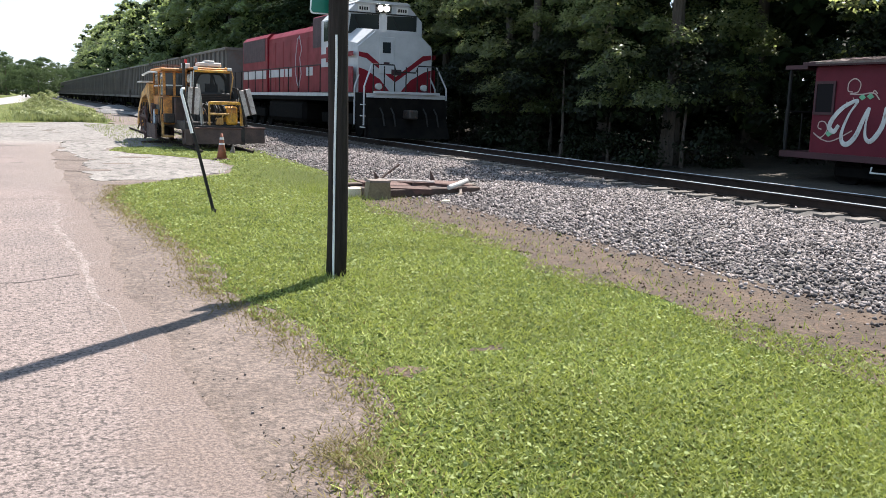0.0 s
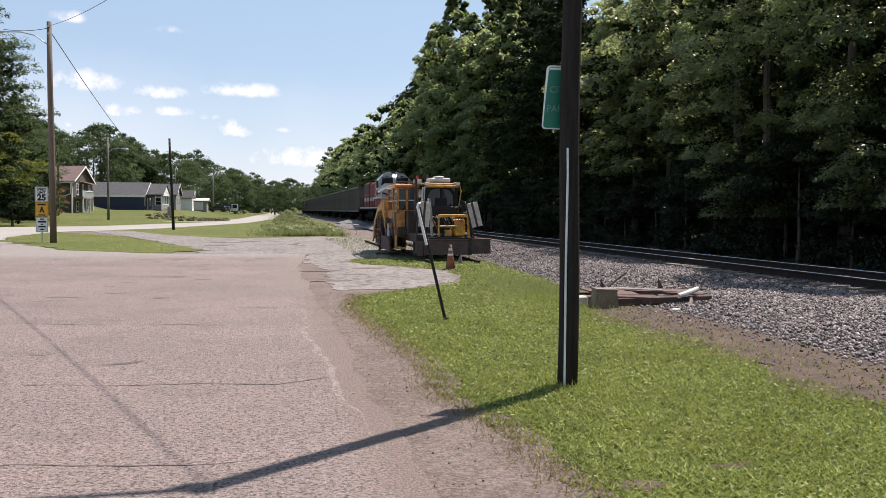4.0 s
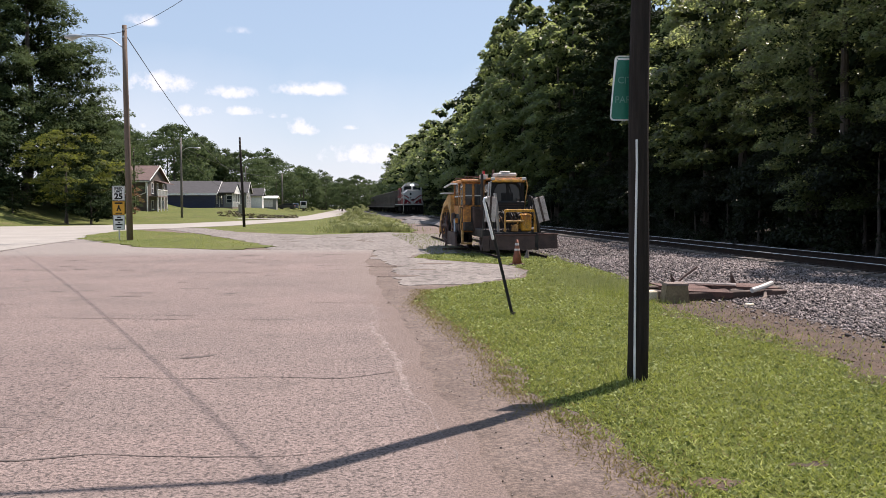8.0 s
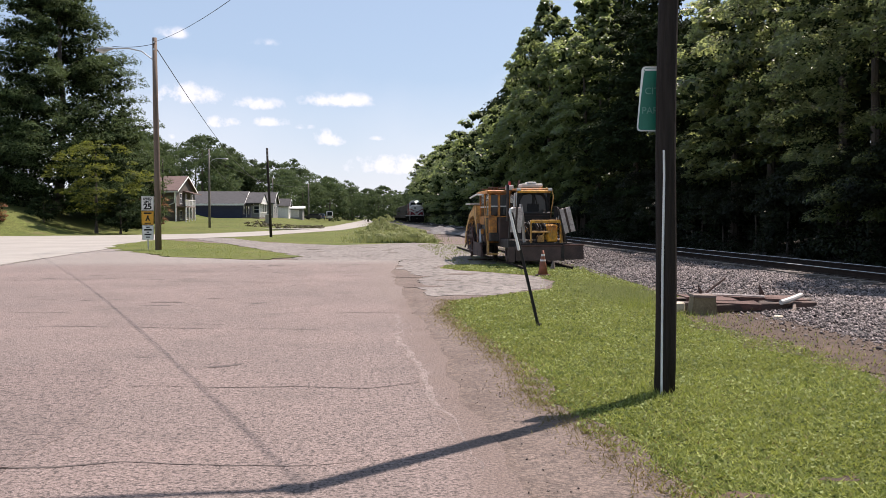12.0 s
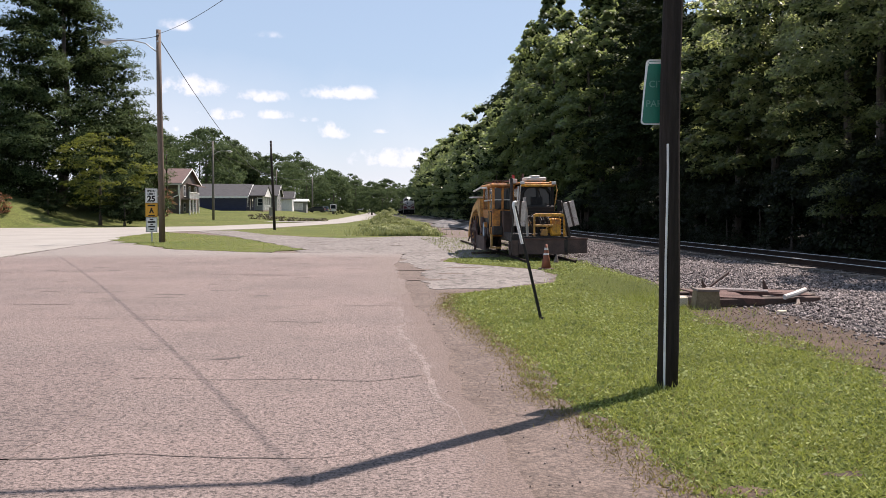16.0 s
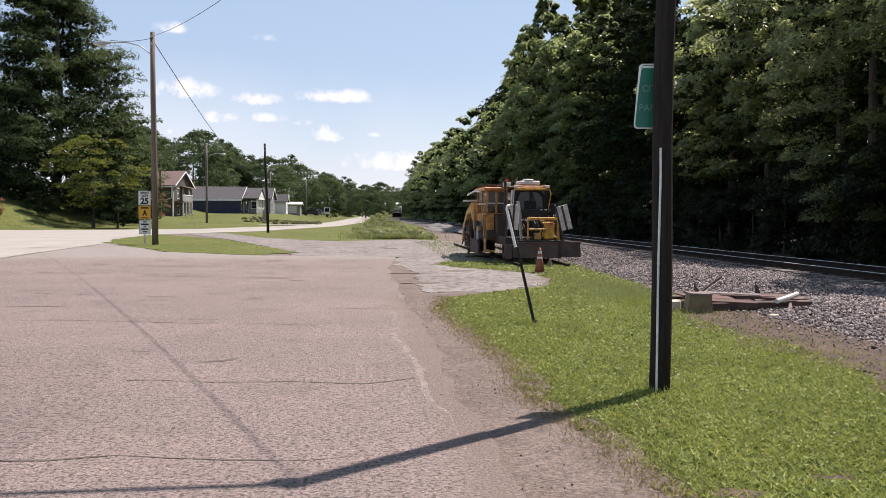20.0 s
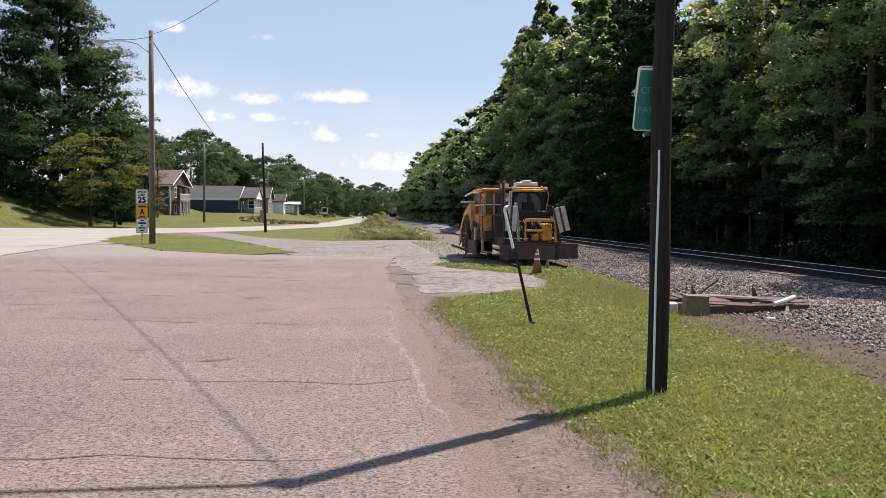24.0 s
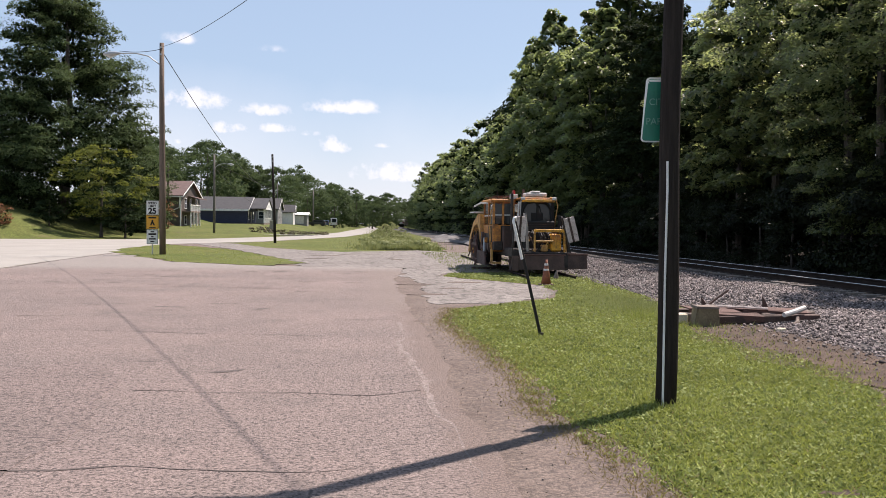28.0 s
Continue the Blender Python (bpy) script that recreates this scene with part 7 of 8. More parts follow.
def make_vehicle(m, paint, label, tall, length):
    v = empty("parked_car" if tall < 1.8 else "parked_van", m, label, "vehicle")
    w = 0.9
    bm = BM()
    L2 = length / 2
    prism(bm, [(-L2, 0.35), (L2, 0.35), (L2, 0.95), (L2 * 0.55, 1.02), (L2 * 0.35, tall), (-L2 * 0.8, tall), (-L2, 1.0)], "x", -w, w)
    bmesh.ops.bevel(bm, geom=list(bm.edges), offset=0.06, segments=2, affect="EDGES")
    part("body", bm, M[paint], v)
    part("windscreen", prism(BM(), [(L2 * 0.53, 1.06), (L2 * 0.37, tall - 0.12), (L2 * 0.39, tall - 0.12), (L2 * 0.55, 1.06)], "x", -w * 0.82, w * 0.82), M["glass"], v)
    part("rear_window", bx(-w * 0.75, w * 0.75, -L2 - 0.012, -L2 + 0.2, 1.08, tall - 0.15), M["glass"], v)
    for s in (-1, 1):
        part("side_window", bx(s * w - 0.012, s * w + 0.012, -L2 * 0.7, L2 * 0.3, 1.05, tall - 0.14), M["glass"], v)
        for y in (-L2 * 0.62, L2 * 0.62):
            t = wheel("wheel", s * (w - 0.1), y, 0.33, 0.33, 0.2, v, M["tyre"])
        part("tail_lamp", bx(s * 0.75 - 0.1, s * 0.75 + 0.1, -L2 - 0.02, -L2 + 0.05, 0.75, 0.95), M["red_lens"], v)
    return v


def make_vehicles():
    make_vehicle(pose(-9.3, 262, 0.9, 0, 0, 5), "car_white", "white van parked at the roadside", 2.3, 5.0)
    make_vehicle(pose(-10.6, 240, 0.9, 0, 0, 2), "car_blue", "dark blue car parked by the road", 1.6, 4.5)
    make_vehicle(pose(-12.6, 236, 1.0, 0, 0, 80), "car_dark", "dark car parked in a driveway", 1.5, 4.4)


# ---- caboose ----
def make_caboose():
    c = empty("caboose", pose(17.6, 16.1, 0.0), "dark red caboose with white script lettering and painted scrolls", "railway car")
    P = lambda n, bm, m, lab="", par=None: part(n, bm, M[m], par or c, lab)
    # the long side lies at x = 0 and runs towards -y
    P("body", bx(0.0, 2.7, -9.0, 0.0, 0.75, 2.85, bevel=0.02), "caboose")
    P("sill", bx(-0.03, 2.73, -9.8, 0.9, 0.62, 0.78, bevel=0.01), "caboose_dark")
    roof = P("roof", prism(BM(), [(-0.18, 2.84), (-0.18, 2.93), (1.35, 3.12), (2.88, 2.93), (2.88, 2.84), (1.35, 3.0)], "y", -9.9, 0.25), "caboose_dark")
    P("roof_edge", bx(-0.2, -0.17, -9.9, -0.15, 2.88, 2.93), "timber", "pale strip along the roof edge", par=roof)
    P("porch_roof", bx(0.0, 2.7, 0.25, 0.95, 2.78, 2.88), "caboose_dark")
    for x in (0.05, 2.6):
        P("porch_post", bx(x, x + 0.06, 0.8, 0.86, 0.78, 2.8), "black")
    rl = P("porch_rail", tube(BM(), [(0.05, 0.85, 1.0), (0.05, 0.85, 1.75), (2.6, 0.85, 1.75), (2.6, 0.85, 1.0)], 0.025, 6), "black")
    for x in (0.6, 1.1, 1.6, 2.1):
        P("rail_bar", tube(BM(), [(x, 0.85, 0.8), (x, 0.85, 1.75)], 0.018, 5), "black", par=rl)
    w = P("window", bx(-0.025, 0.0, -0.60, -0.12, 1.75, 2.42), "dull_glass")
    for a in ((-0.66, -0.60, 1.69, 2.48), (-0.12, -0.06, 1.69, 2.48), (-0.60, -0.12, 2.42, 2.48), (-0.60, -0.12, 1.69, 1.75)):
        P("frame", bx(-0.04, 0.0, a[0], a[1], a[2], a[3]), "caboose_dark", par=w)

    def stroke(name, pts, r, material, label=""):
        bm = BM()
        rr = r if isinstance(r, list) else r
        tube(bm, [(-0.012, p[0] * 1.06 + 0.10, (p[1] - 1.4) * 1.08 + 1.56) for p in pts], rr, 8)
        for v in bm.verts:
            v.co.x = -0.012 + (v.co.x + 0.012) * 0.15
        return P(name, bm, material, label)

    def smooth_pts(pts, n=8):
        out = []
        for i in range(len(pts) - 1):
            p0, p1, p2, p3 = (Vector(pts[max(i - 1, 0)]), Vector(pts[i]), Vector(pts[i + 1]), Vector(pts[min(i + 2, len(pts) - 1)]))
            for s in range(n):
                t = s / n
                out.append(0.5 * ((2 * p1) + (p2 - p0) * t + (2 * p0 - 5 * p1 + 4 * p2 - p3) * t * t + (3 * p1 - p0 - 3 * p2 + p3) * t ** 3))
        out.append(Vector(pts[-1]))
        return [(p[0], p[1]) for p in out]
    # script capital, strokes thick and thin
    W = smooth_pts([(a - 0.16, (b - 1.56) / 1.08 + 1.4) for a, b in ((-0.72, 1.46), (-0.60, 1.30), (-0.47, 1.42), (-0.60, 1.68), (-0.84, 1.90), (-1.16, 2.03), (-0.97, 1.72), (-0.82, 1.30), (-0.86, 1.06), (-1.02, 1.04),
                    (-1.20, 1.24), (-1.35, 1.62), (-1.47, 1.86), (-1.42, 1.50), (-1.44, 1.22), (-1.56, 1.12), (-1.70, 1.24), (-1.84, 1.50), (-1.90, 1.9))])
    n = len(W)
    stroke("script_letter", W, [0.026 + 0.036 * abs(math.sin(0.6 + 8.0 * i / n)) for i in range(n)], "dull_white", "white hand-painted script letter")
    stroke("script_letter", smooth_pts([(-2.28, 1.75), (-2.26, 1.3), (-2.34, 1.06), (-2.5, 1.1), (-2.62, 1.4)]), 0.05, "dull_white", "white hand-painted script letter")
    stroke("script_letter", smooth_pts([(-2.62, 1.4), (-2.72, 1.75), (-2.8, 1.3), (-2.95, 1.08), (-3.1, 1.3)]), 0.045, "dull_white", "white hand-painted script letter")
    for pts in ([(-1.16, 2.02), (-1.04, 2.05), (-1.05, 2.22), (-1.2, 2.30), (-1.35, 2.20), (-1.3, 2.02), (-1.1, 1.98), (-1.4, 1.97), (-1.7, 2.0), (-1.86, 1.86)],
                [(-0.42, 1.20), (-0.32, 1.24), (-0.35, 1.36), (-0.5, 1.36), (-0.58, 1.2), (-0.42, 1.02), (-0.2, 1.12), (-0.45, 0.98), (-0.75, 0.96), (-1.25, 1.2)],
                [(-1.02, 1.80), (-1.2, 1.80), (-1.2, 1.90)], [(-1.8, 1.98), (-1.72, 2.05), (-1.66, 1.98)]):
        stroke("painted_scroll", smooth_pts(pts, 6), 0.014, "script_tan", "tan painted scroll")
    for y, z, a in ((-1.42, 1.90, 0.1), (-1.62, 1.92, 0.11), (-0.62, 1.10, 0.1)):
        bm = BM()
        y, z = y * 1.06 + 0.10, (z - 1.4) * 1.08 + 1.56
        prism(bm, [(y - a, z), (y, z - 0.06), (y + a * 0.9, z + 0.01), (y, z + 0.09)], "x", -0.01, -0.002)
        P("painted_leaf", bm, "script_green", "green painted leaf")
    for y0 in (-1.6, -7.6):
        tr = P("truck", bx(0.3, 2.4, y0 - 1.0, y0 + 1.0, 0.22, 0.5, bevel=0.04), "undergear")
        for y in (y0 - 0.8, y0 + 0.8):
            for x in (0.55, 2.1):
                wheel("wheel", x, y, 0.4, 0.4, 0.12, tr, M["undergear"])
    P("step_rail", tube(BM(), [(-0.06, -1.9, 0.55), (-0.1, -1.9, 0.42), (-0.1, -2.4, 0.42), (-0.06, -2.4, 0.55)], 0.02, 6), "dull_white")
    P("display_rail", bx(0.5, 0.62, -11, 2, -0.2, 0.02), "rail")
    P("display_rail", bx(2.05, 2.17, -11, 2, -0.2, 0.02), "rail")


# ---- the train ----
def truck(parent, y, wheels, half=0.95):
    b = part("truck", bx(-1.15, -0.95, y - wheels * 0.62, y + wheels * 0.62, 0.45, 0.85, bevel=0.04), M["undergear"], parent)
    part("truck_side", bx(0.95, 1.15, y - wheels * 0.62, y + wheels * 0.62, 0.45, 0.85, bevel=0.04), M["undergear"], b)
    part("bolster", bx(-1.0, 1.0, y - 0.3, y + 0.3, 0.5, 0.9), M["undergear"], b)
    for k in range(wheels):
        yy = y + (k - (wheels - 1) / 2) * (1.75 if wheels == 2 else 1.6)
        for x in (-0.755, 0.755):
            wheel("wheel", x, yy, 0.5, 0.5, 0.13, b, M["undergear"])
        part("axle", cyl(BM(), (-0.75, yy, 0.5), (0.75, yy, 0.5), 0.08, 0.08, 8), M["undergear"], b)
    return b


def make_locomotive():
    lo = empty("locomotive", pose(12.2, 27.7, RAIL_Z), "red and white diesel freight locomotive with lit headlights", "locomotive")
    P = lambda n, bm, m, lab="", par=None, s=False: part(n, bm, M[m], par or lo, lab, s)
    D = 1.6
    # underframe
    P("underframe", bx(-1.5, 1.5, 0.6, 21.6, D - 0.32, D, bevel=0.02), "undergear")
    for s in (-1, 1):
        P("sill_stripe", bx(s * 1.5 - 0.004 if s > 0 else -1.512, s * 1.5 + 0.012 if s > 0 else -1.496, 1.6, 21.0, D - 0.14, D - 0.01), "loco_white", "white sill stripe")
    P("front_sill", bx(-1.45, 1.45, 0.52, 0.62, D - 0.16, D - 0.02), "loco_white")
    P("fuel_tank", bx(-1.45, 1.45, 8.0, 13.6, 0.35, D - 0.3, bevel=0.18), "undergear")
    # pilot
    bm = BM()
    prism(bm, [(-1.5, 0.12), (1.5, 0.12), (1.5, D - 0.2), (-1.5, D - 0.2)], "y", 0.45, 0.6)
    P("pilot", bm, "undergear")
    bm = BM()
    prism(bm, [(0.05, 0.1), (0.5, 0.1), (0.5, 0.75), (0.38, 0.75)], "x", -1.45, 1.45)
    P("snow_plough", bm, "undergear")
    P("coupler", bx(-0.16, 0.16, -0.15, 0.6, 0.75, 1.05, bevel=0.04), "dark_steel")
    for x in (-1.0, -0.6, 0.6, 1.0):
        P("air_hose", tube(BM(), [(x, 0.45, 1.1), (x, 0.2, 0.9), (x + 0.05, 0.15, 0.5)], 0.03, 6), "black")
    # nose: wide, with chamfered top sides
    def nose_ring(w, z0, z1, ch):
        return [(-w, z0), (w, z0), (w, z1 - ch), (w - ch * 1.3, z1), (-w + ch * 1.3, z1), (-w, z1 - ch)]
    bm = BM()
    r0 = [bm.verts.new((x, 1.62, z)) for x, z in nose_ring(1.40, D, 3.58, 0.46)]
    r1 = [bm.verts.new((x, 2.9, z)) for x, z in nose_ring(1.53, D, 3.68, 0.40)]
    bm.faces.new(r0[::-1])
    bm.faces.new(r1)
    for i in range(6):
        j = (i + 1) % 6
        bm.faces.new((r0[i], r0[j], r1[j], r1[i]))
    bmesh.ops.bevel(bm, geom=[e for e in bm.edges if abs(e.verts[0].co.y - e.verts[1].co.y) < 0.01 and e.verts[0].co.y < 2 and min(e.verts[0].co.z, e.verts[1].co.z) > D + 0.1], offset=0.07, segments=2, affect="EDGES")
    nose = P("nose", bm, "loco_white", "white chamfered nose")
    # nose livery plates just off the front and the sides
    y = 1.612
    for s in (-1, 1):
        bm = BM()
        prism(bm, [(s * 1.37, D + 0.01), (s * 0.16, D + 0.01), (s * 0.58, D + 0.44), (s * 1.12, D + 0.72), (s * 1.37, D + 0.78)], "y", y - 0.006, y)
        P("livery_panel", bm, "loco_red", "red lower corner of the nose", par=nose)
        bm = BM()
        prism(bm, [(s * 1.37, D + 1.27), (s * 1.37, D + 1.13), (s * 1.08, D + 1.07), (0, D + 0.36), (0, D + 0.52), (s * 1.04, D + 1.23)], "y", y - 0.007, y)
        P("livery_stripe", bm, "loco_red", "red chevron stripe", par=nose)
        bm = BM()
        prism(bm, [(1.66, D + 0.01), (2.9, D + 0.01), (2.9, D + 0.85), (1.66, D + 0.80)], "x", s * 1.555 - 0.006, s * 1.555 + 0.006)
        P("livery_panel", bm, "loco_red", "red lower nose side", par=nose)
        P("livery_stripe", bx(s * 1.558 - 0.006, s * 1.558 + 0.006, 1.66, 5.28, D + 1.14, D + 1.28), "loco_red", "red side stripe", par=nose)
    dr = P("nose_door", bx(-0.62, -0.06, 1.585, 1.615, D + 0.62, 3.36, bevel=0.01), "loco_white", par=nose)
    P("door_window", bx(-0.5, -0.2, 1.57, 1.586, 2.86, 3.2, bevel=0.007), "glass", par=nose)
    P("emblem", bx(-0.16, 0.22, 1.575, 1.585, D + 0.58, D + 0.76), "loco_dark", par=nose)
    P("number_bar", bx(-0.46, -0.24, 1.574, 1.58, 2.5, 2.58), "loco_dark", par=nose)
    for x in (-0.85, 0.85):
        P("ditch_light", cyl(BM(), (x, 0.95, D + 0.22), (x, 1.1, D + 0.22), 0.11, 0.11, 14), "unlit_lens")
    # cab
    def cab_ring():
        return [(-1.55, D), (1.55, D), (1.55, 4.0), (1.0, 4.5), (-1.0, 4.5), (-1.55, 4.0)]
    bm = BM()
    prism(bm, cab_ring(), "y", 2.9, 5.3)
    cab = P("cab", bm, "loco_white", "white cab")
    P("cab_lower_panel", bx(-1.562, -1.55, 2.6, 5.3, D + 0.01, D + 0.85), "loco_red", par=cab)
    P("cab_lower_panel", bx(1.55, 1.562, 2.6, 5.3, D + 0.01, D + 0.85), "loco_red", par=cab)
    for x0, x1 in ((-1.32, -0.16), (0.16, 1.32)):
        bm = BM()
        o = [(x0, 3.5), (x1, 3.62), (x1, 4.16), (x0 + (0.1 if x0 < 0 else 0), 4.12)]
        prism(bm, o, "y", 2.87, 2.90)
        P("windscreen", bm, "cab_glass", par=cab)
        P("windscreen_surround", bx(x0 - 0.04, x1 + 0.04, 2.88, 2.898, 4.16, 4.2), "black", par=cab)
        P("wiper", tube(BM(), [(x0 + 0.2, 2.86, 4.1), (x0 + 0.45, 2.85, 3.7)], 0.015, 5), "black", par=cab)
    P("number_board", bx(-0.98, -0.52, 2.875, 2.9, 4.22, 4.42), "dull_white", par=cab)
    P("number_board", bx(0.52, 0.98, 2.875, 2.9, 4.22, 4.42), "dull_white", par=cab)
    for x in (-0.75, 0.75):
        for q in range(4):
            P("number_bar", bx(x - 0.17 + 0.09 * q, x - 0.11 + 0.09 * q, 2.868, 2.876, 4.27, 4.37), "black", par=cab)
    hb = P("headlight_housing", bx(-0.3, 0.3, 2.82, 2.9, 4.22, 4.46, bevel=0.02), "black", par=cab)
    for x in (-0.12, 0.12):
        P("headlight", cyl(BM(), (x, 2.80, 4.35), (x, 2.84, 4.35), 0.095, 0.095, 14), "headlight", "lit headlight", par=cab)
    for s in (-1, 1):
        for y0, y1 in ((3.3, 3.75), (3.85, 4.3), (4.4, 4.95)):
            P("side_window", bx(s * 1.555 - 0.012, s * 1.555 + 0.012, y0, y1, 3.3, 3.95), "glass", par=cab)
        P("mirror", bx(s * 1.62 - 0.05, s * 1.62 + 0.05, 3.1, 3.2, 3.3, 3.7), "black", par=cab)
        for k in range(4):
            P("number_bar", bx(s * 1.564 - 0.006, s * 1.564 + 0.006, 3.35 + 0.36 * k, 3.58 + 0.36 * k, 2.6, 3.1), "loco_red", par=cab)
    P("cab_roof", prism(BM(), [(-1.05, 4.49), (1.05, 4.49), (0.9, 4.58), (-0.9, 4.58)], "y", 2.8, 5.35), "loco_white")
    P("horn", bx(-0.2, 0.2, 3.8, 4.3, 4.58, 4.72, bevel=0.03), "dark_steel")
    P("air_conditioner", bx(-0.6, 0.6, 4.4, 5.2, 4.58, 4.74, bevel=0.03), "dull_white")
    # long hood
    duct = P("blower_duct", bx(-1.25, 1.25, 5.3, 7.4, D, 4.55, bevel=0.05), "loco_red", "red blower duct behind the cab")
    for s in (-1, 1):
        P("duct_grille", bx(s * 1.26 - 0.015, s * 1.26 + 0.015, 5.4, 7.3, 3.35, 4.5), "loco_dark", "dark air intake grille", par=duct)
    hood = P("long_hood", prism(BM(), [(-0.98, D), (0.98, D), (0.98, 4.1), (0.75, 4.35), (-0.75, 4.35), (-0.98, 4.1)], "y", 7.4, 15.4), "loco_red", "red engine hood")
    rear = P("radiator_section", prism(BM(), [(-1.06, D), (1.06, D), (1.06, 4.2), (0.85, 4.4), (-0.85, 4.4), (-1.06, 4.2)], "y", 15.4, 20.6), "loco_red", "red radiator section")
    for s in (-1, 1):
        P("radiator_grille", bx(s * 1.065 - 0.015, s * 1.065 + 0.015, 15.8, 20.4, 3.1, 4.18), "loco_dark", par=rear)
        P("hood_stripe", bx(s * 1.07 - 0.006, s * 1.07 + 0.006, 15.6, 20.4, 2.25, 2.65), "loco_white", par=rear)
        for k in range(6):
            P("hood_door", bx(s * 0.985 - 0.012, s * 0.985 + 0.012, 7.6 + 1.3 * k, 8.8 + 1.3 * k, D + 0.1, 3.9, bevel=0.005), "loco_red", par=hood)
        for a, b in ((7.5, 9.1), (11.3, 12.4), (12.6, 15.3)):
            P("hood_stripe", bx(s * 1.0 - 0.006, s * 1.0 + 0.006, a, b, 2.3, 2.65), "loco_white", "white band and lettering bars", par=hood)
        # looped emblem outline
        e = [(0.0, -0.9), (-0.25, -0.4), (-0.1, 0.2), (-0.3, 0.5), (-0.05, 1.0), (0.12, 0.9), (0.3, 0.3), (0.35, -0.3), (0.15, -0.75), (0.0, -0.9)]
        P("emblem_outline", tube(BM(), [(s * 1.006, 10.2 + p[0] * 1.5, 2.85 + p[1] * 1.15) for p in e], 0.02, 5), "loco_white", "white outlined emblem", par=hood)
    P("exhaust_stack", bx(-0.3, 0.3, 9.5, 10.8, 4.35, 4.62, bevel=0.04), "undergear")
    for y in (16.6, 18.0, 19.4):
        P("radiator_fan", cyl(BM(), (0, y, 4.4), (0, y, 4.54), 0.62, 0.62, 16), "undergear")
    # walkway rails
    for s in (-1, 1):
        rail = P("handrail", tube(BM(), [(s * 1.46, 5.6, D + 1.05), (s * 1.46, 13.0, D + 1.05), (s * 1.46, 20.9, D + 1.05)], 0.022, 6), "black")
        for y in np.arange(5.7, 21, 1.5):
            P("stanchion", tube(BM(), [(s * 1.46, y, D), (s * 1.46, y, D + 1.05)], 0.022, 5), "black", par=rail)
        # front steps and their grab irons
        st = P("step_well", bx(s * 1.5 - 0.3 if s > 0 else -1.5, 1.5 if s > 0 else -1.2, 0.62, 1.5, 0.35, D - 0.3), "undergear")
        for z in (0.42, 0.8, 1.18):
            P("step", bx(s * 1.28 - 0.26, s * 1.28 + 0.26, 0.5, 0.95, z, z + 0.03), "dull_white", par=st)
        for yy in (0.6, 1.55):
            P("grab_iron", tube(BM(), [(s * 1.53, yy, 0.5), (s * 1.53, yy, D + 0.2), (s * 1.2, yy + 0.15, D + 0.95)], 0.03, 6), "loco_white", par=st)
    # front platform rails
    fr = P("front_rail", tube(BM(), [(-1.2, 0.62, D), (-1.2, 0.62, D + 0.95), (-0.45, 0.62, D + 0.95), (-0.35, 0.62, D + 0.72), (0.35, 0.62, D + 0.72), (0.45, 0.62, D + 0.95), (1.2, 0.62, D + 0.95), (1.2, 0.62, D)], 0.025, 6), "black")
    for x in (-0.8, -0.42, 0.0, 0.42, 0.8):
        P("stanchion", tube(BM(), [(x, 0.62, D), (x, 0.62, D + 0.9)], 0.022, 5), "black", par=fr)
    P("anticlimber", bx(-1.2, 1.2, 0.4, 0.62, D - 0.02, D + 0.06), "loco_white")
    truck(lo, 4.6, 3)
    truck(lo, 17.4, 3)
    # the cab and the nose stand a little taller than first drawn
    for o in lo.children_recursive:
        top = o if o.parent == lo else o.parent
        if top.name.split(".")[0] in ("nose", "cab", "cab_roof", "horn", "air_conditioner") and o.data:
            for v in o.data.vertices:
                if v.co.z > D:
                    v.co.z = D + (v.co.z - D) * 1.10
    return lo


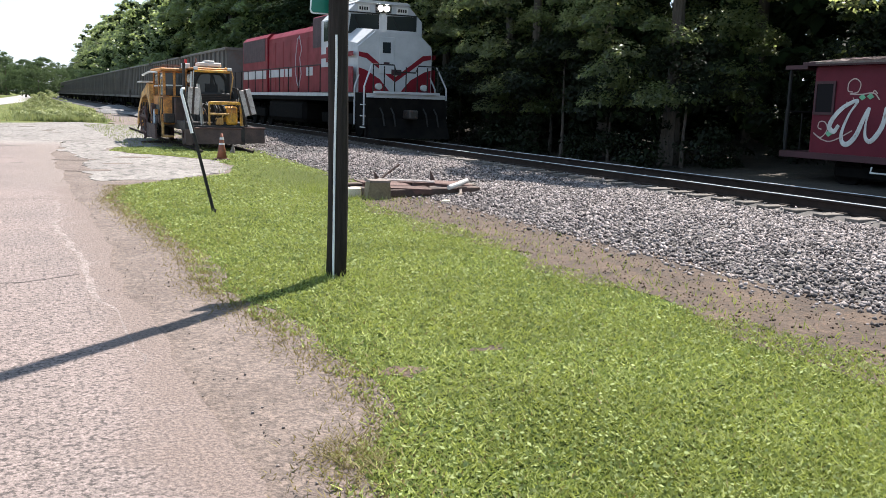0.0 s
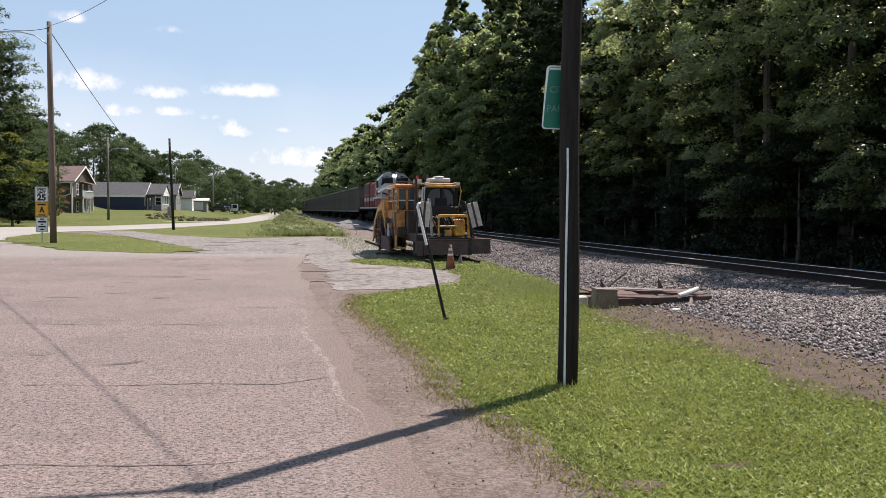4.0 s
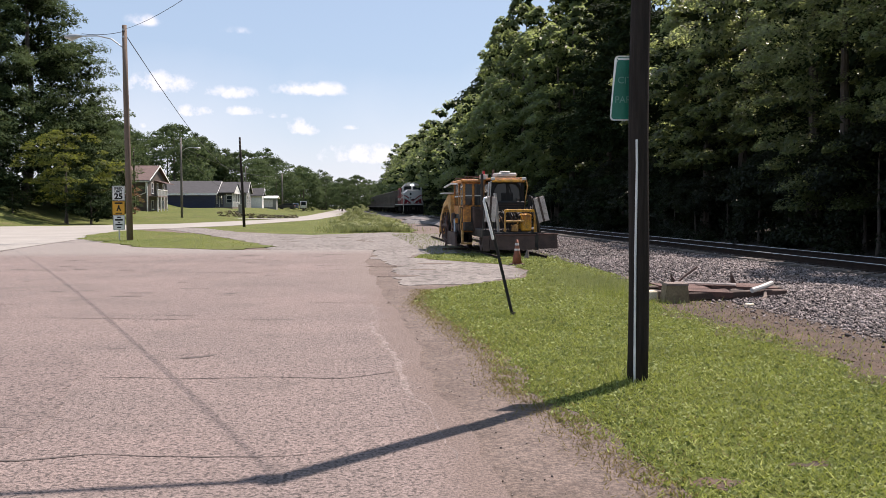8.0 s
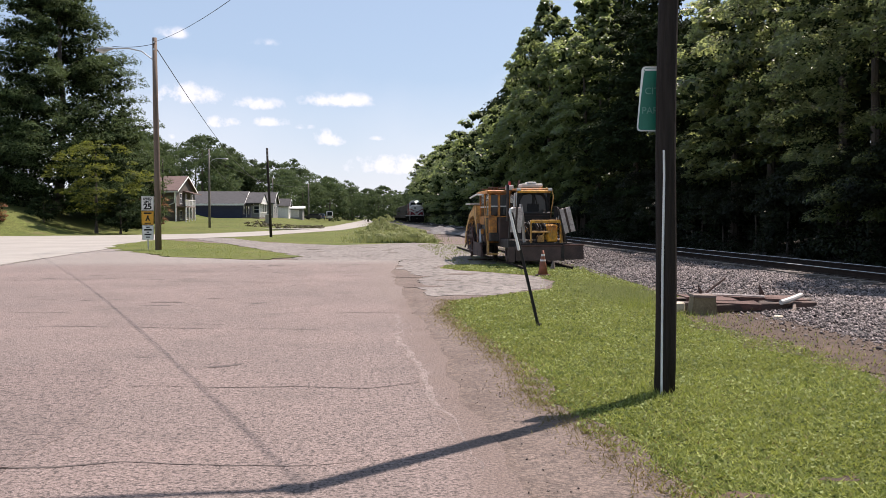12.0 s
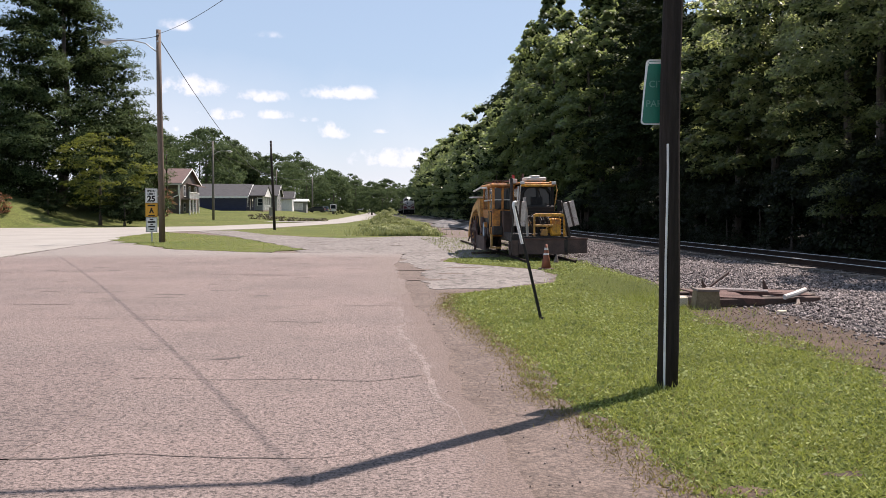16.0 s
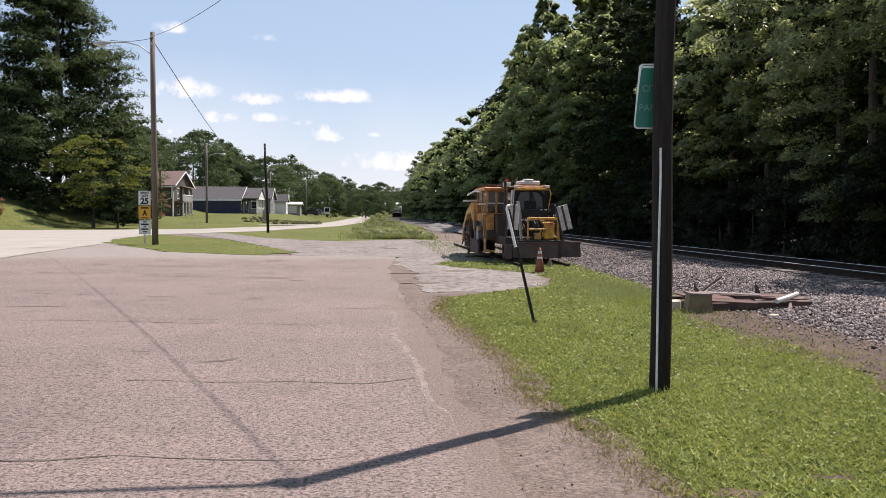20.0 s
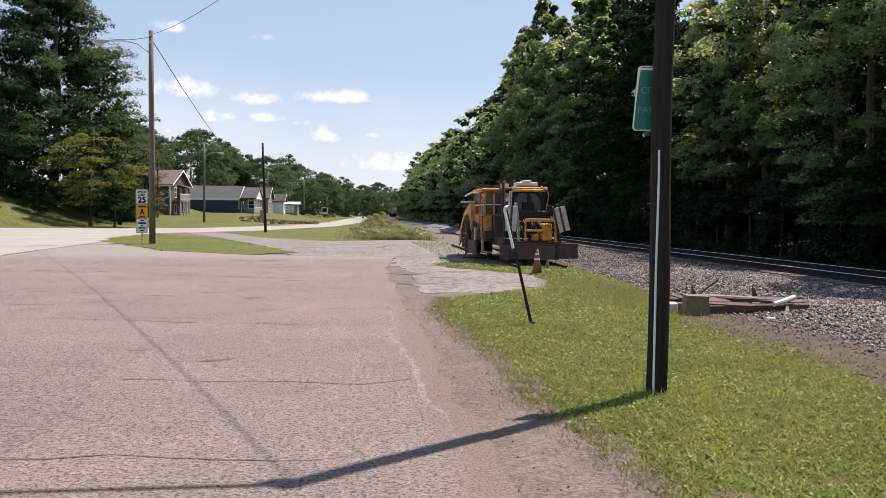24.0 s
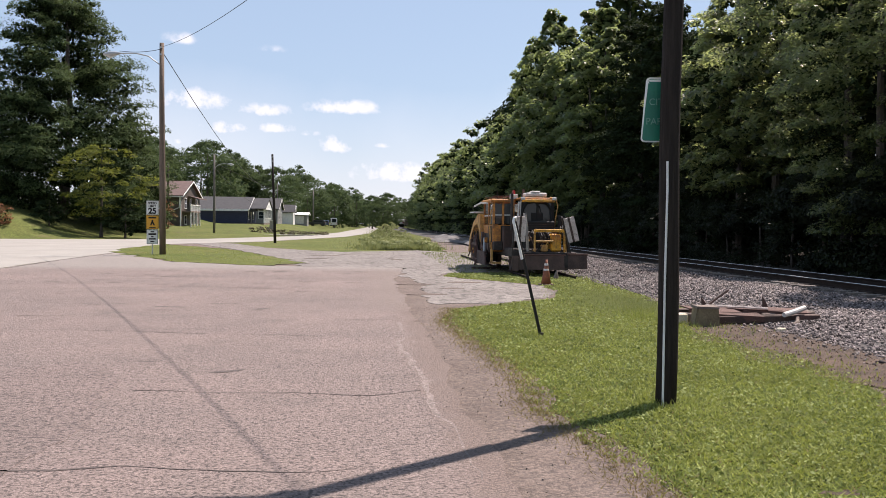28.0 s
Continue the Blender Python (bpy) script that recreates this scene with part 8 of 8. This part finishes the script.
def make_hopper():
    h = empty("coal_hopper", pose(0, 0, 0), "dark grey-brown ribbed steel coal hopper car", "railway car", "hopper cars of the train")
    P = lambda n, bm, m="hopper", lab="", par=None: part(n, bm, M[m], par or h, lab)
    bm = BM()
    prism(bm, [(0.5, 1.9), (0.5, 3.95), (15.3, 3.95), (15.3, 1.9), (13.6, 1.15), (2.2, 1.15)], "x", -1.5, -1.44)
    P("side_sheet", bm)
    bm = BM()
    prism(bm, [(0.5, 1.9), (0.5, 3.95), (15.3, 3.95), (15.3, 1.9), (13.6, 1.15), (2.2, 1.15)], "x", 1.44, 1.5)
    P("side_sheet", bm)
    for s in (-1, 1):
        P("top_chord", bx(s * 1.5 - 0.09, s * 1.5 + 0.09, 0.42, 15.38, 3.9, 4.05, bevel=0.015))
        P("side_sill", bx(s * 1.5 - 0.08, s * 1.5 + 0.08, 0.6, 15.2, 1.05, 1.28, bevel=0.015))
    for y0, y1 in ((0.45, 0.55), (15.25, 15.35)):
        P("end_sheet", bx(-1.44, 1.44, y0, y1, 1.5, 3.95))
        P("end_chord", bx(-1.5, 1.5, y0 - 0.05, y1 + 0.05, 3.9, 4.05))
    P("load", prism(BM(), [(-1.42, 3.5), (-0.6, 3.95), (0.6, 3.95), (1.42, 3.5), (1.42, 3.3), (-1.42, 3.3)], "y", 0.6, 15.2), "undergear", "coal load heaped in the car")
    rib = P("rib", bx(-0.07, 0.07, -0.08, 0.08, 1.2, 3.95))
    me = rib.data
    bpy.data.objects.remove(rib)
    for s in (-1, 1):
        for k in range(12):
            part_me("rib", me, h, pose(s * 1.53, 1.0 + k * 1.255, 0))
    P("centre_sill", bx(-0.25, 0.25, 0.0, 15.8, 0.75, 1.1), "undergear")
    for y in (3.5, 6.4, 9.3, 12.2):
        P("hopper_chute", prism(BM(), [(y - 1.2, 1.2), (y + 1.2, 1.2), (y + 0.3, 0.5), (y - 0.3, 0.5)], "x", -1.0, 1.0), "undergear")
    truck(h, 1.9, 2)
    truck(h, 13.9, 2)
    return h


# ---- build ----
make_sign_pole()
make_street_poles()
make_speed_sign()
make_cone()
make_scrap()
make_machine()
make_heaps()
make_houses()
make_vehicles()
make_caboose()
locomotive = make_locomotive()
hopper = make_hopper()
HOPPERS = [hopper] + [copy_thing(hopper, pose(0, 0, 0)) for _ in range(17)]
make_grass()
make_trees()


def on_track(y):
    """The pose of a car whose front end stands at y along the track."""
    a, b = y + 2.5, y + 13.5
    turn = math.atan2(track_x(b) - track_x(a), b - a)
    return pose(track_x(y + 8) - 8 * math.sin(turn), y, RAIL_Z + 0.0035, 0, 0, -math.degrees(turn))


def front_y(t):
    """How far along the track the locomotive's front stands: it backs away at a steady pace."""
    return 28.1 + 13.75 * t


def motions():
    times = [0, 2, 4, 6, 8, 10, 12, 14, 16, 18, 20, 22, 24, 26, 28]
    walk(locomotive, [(t, on_track(front_y(t))) for t in times])
    for k, car in enumerate(HOPPERS):
        walk(car, [(t, on_track(front_y(t) + 22.2 + 15.9 * k)) for t in times])


motions()
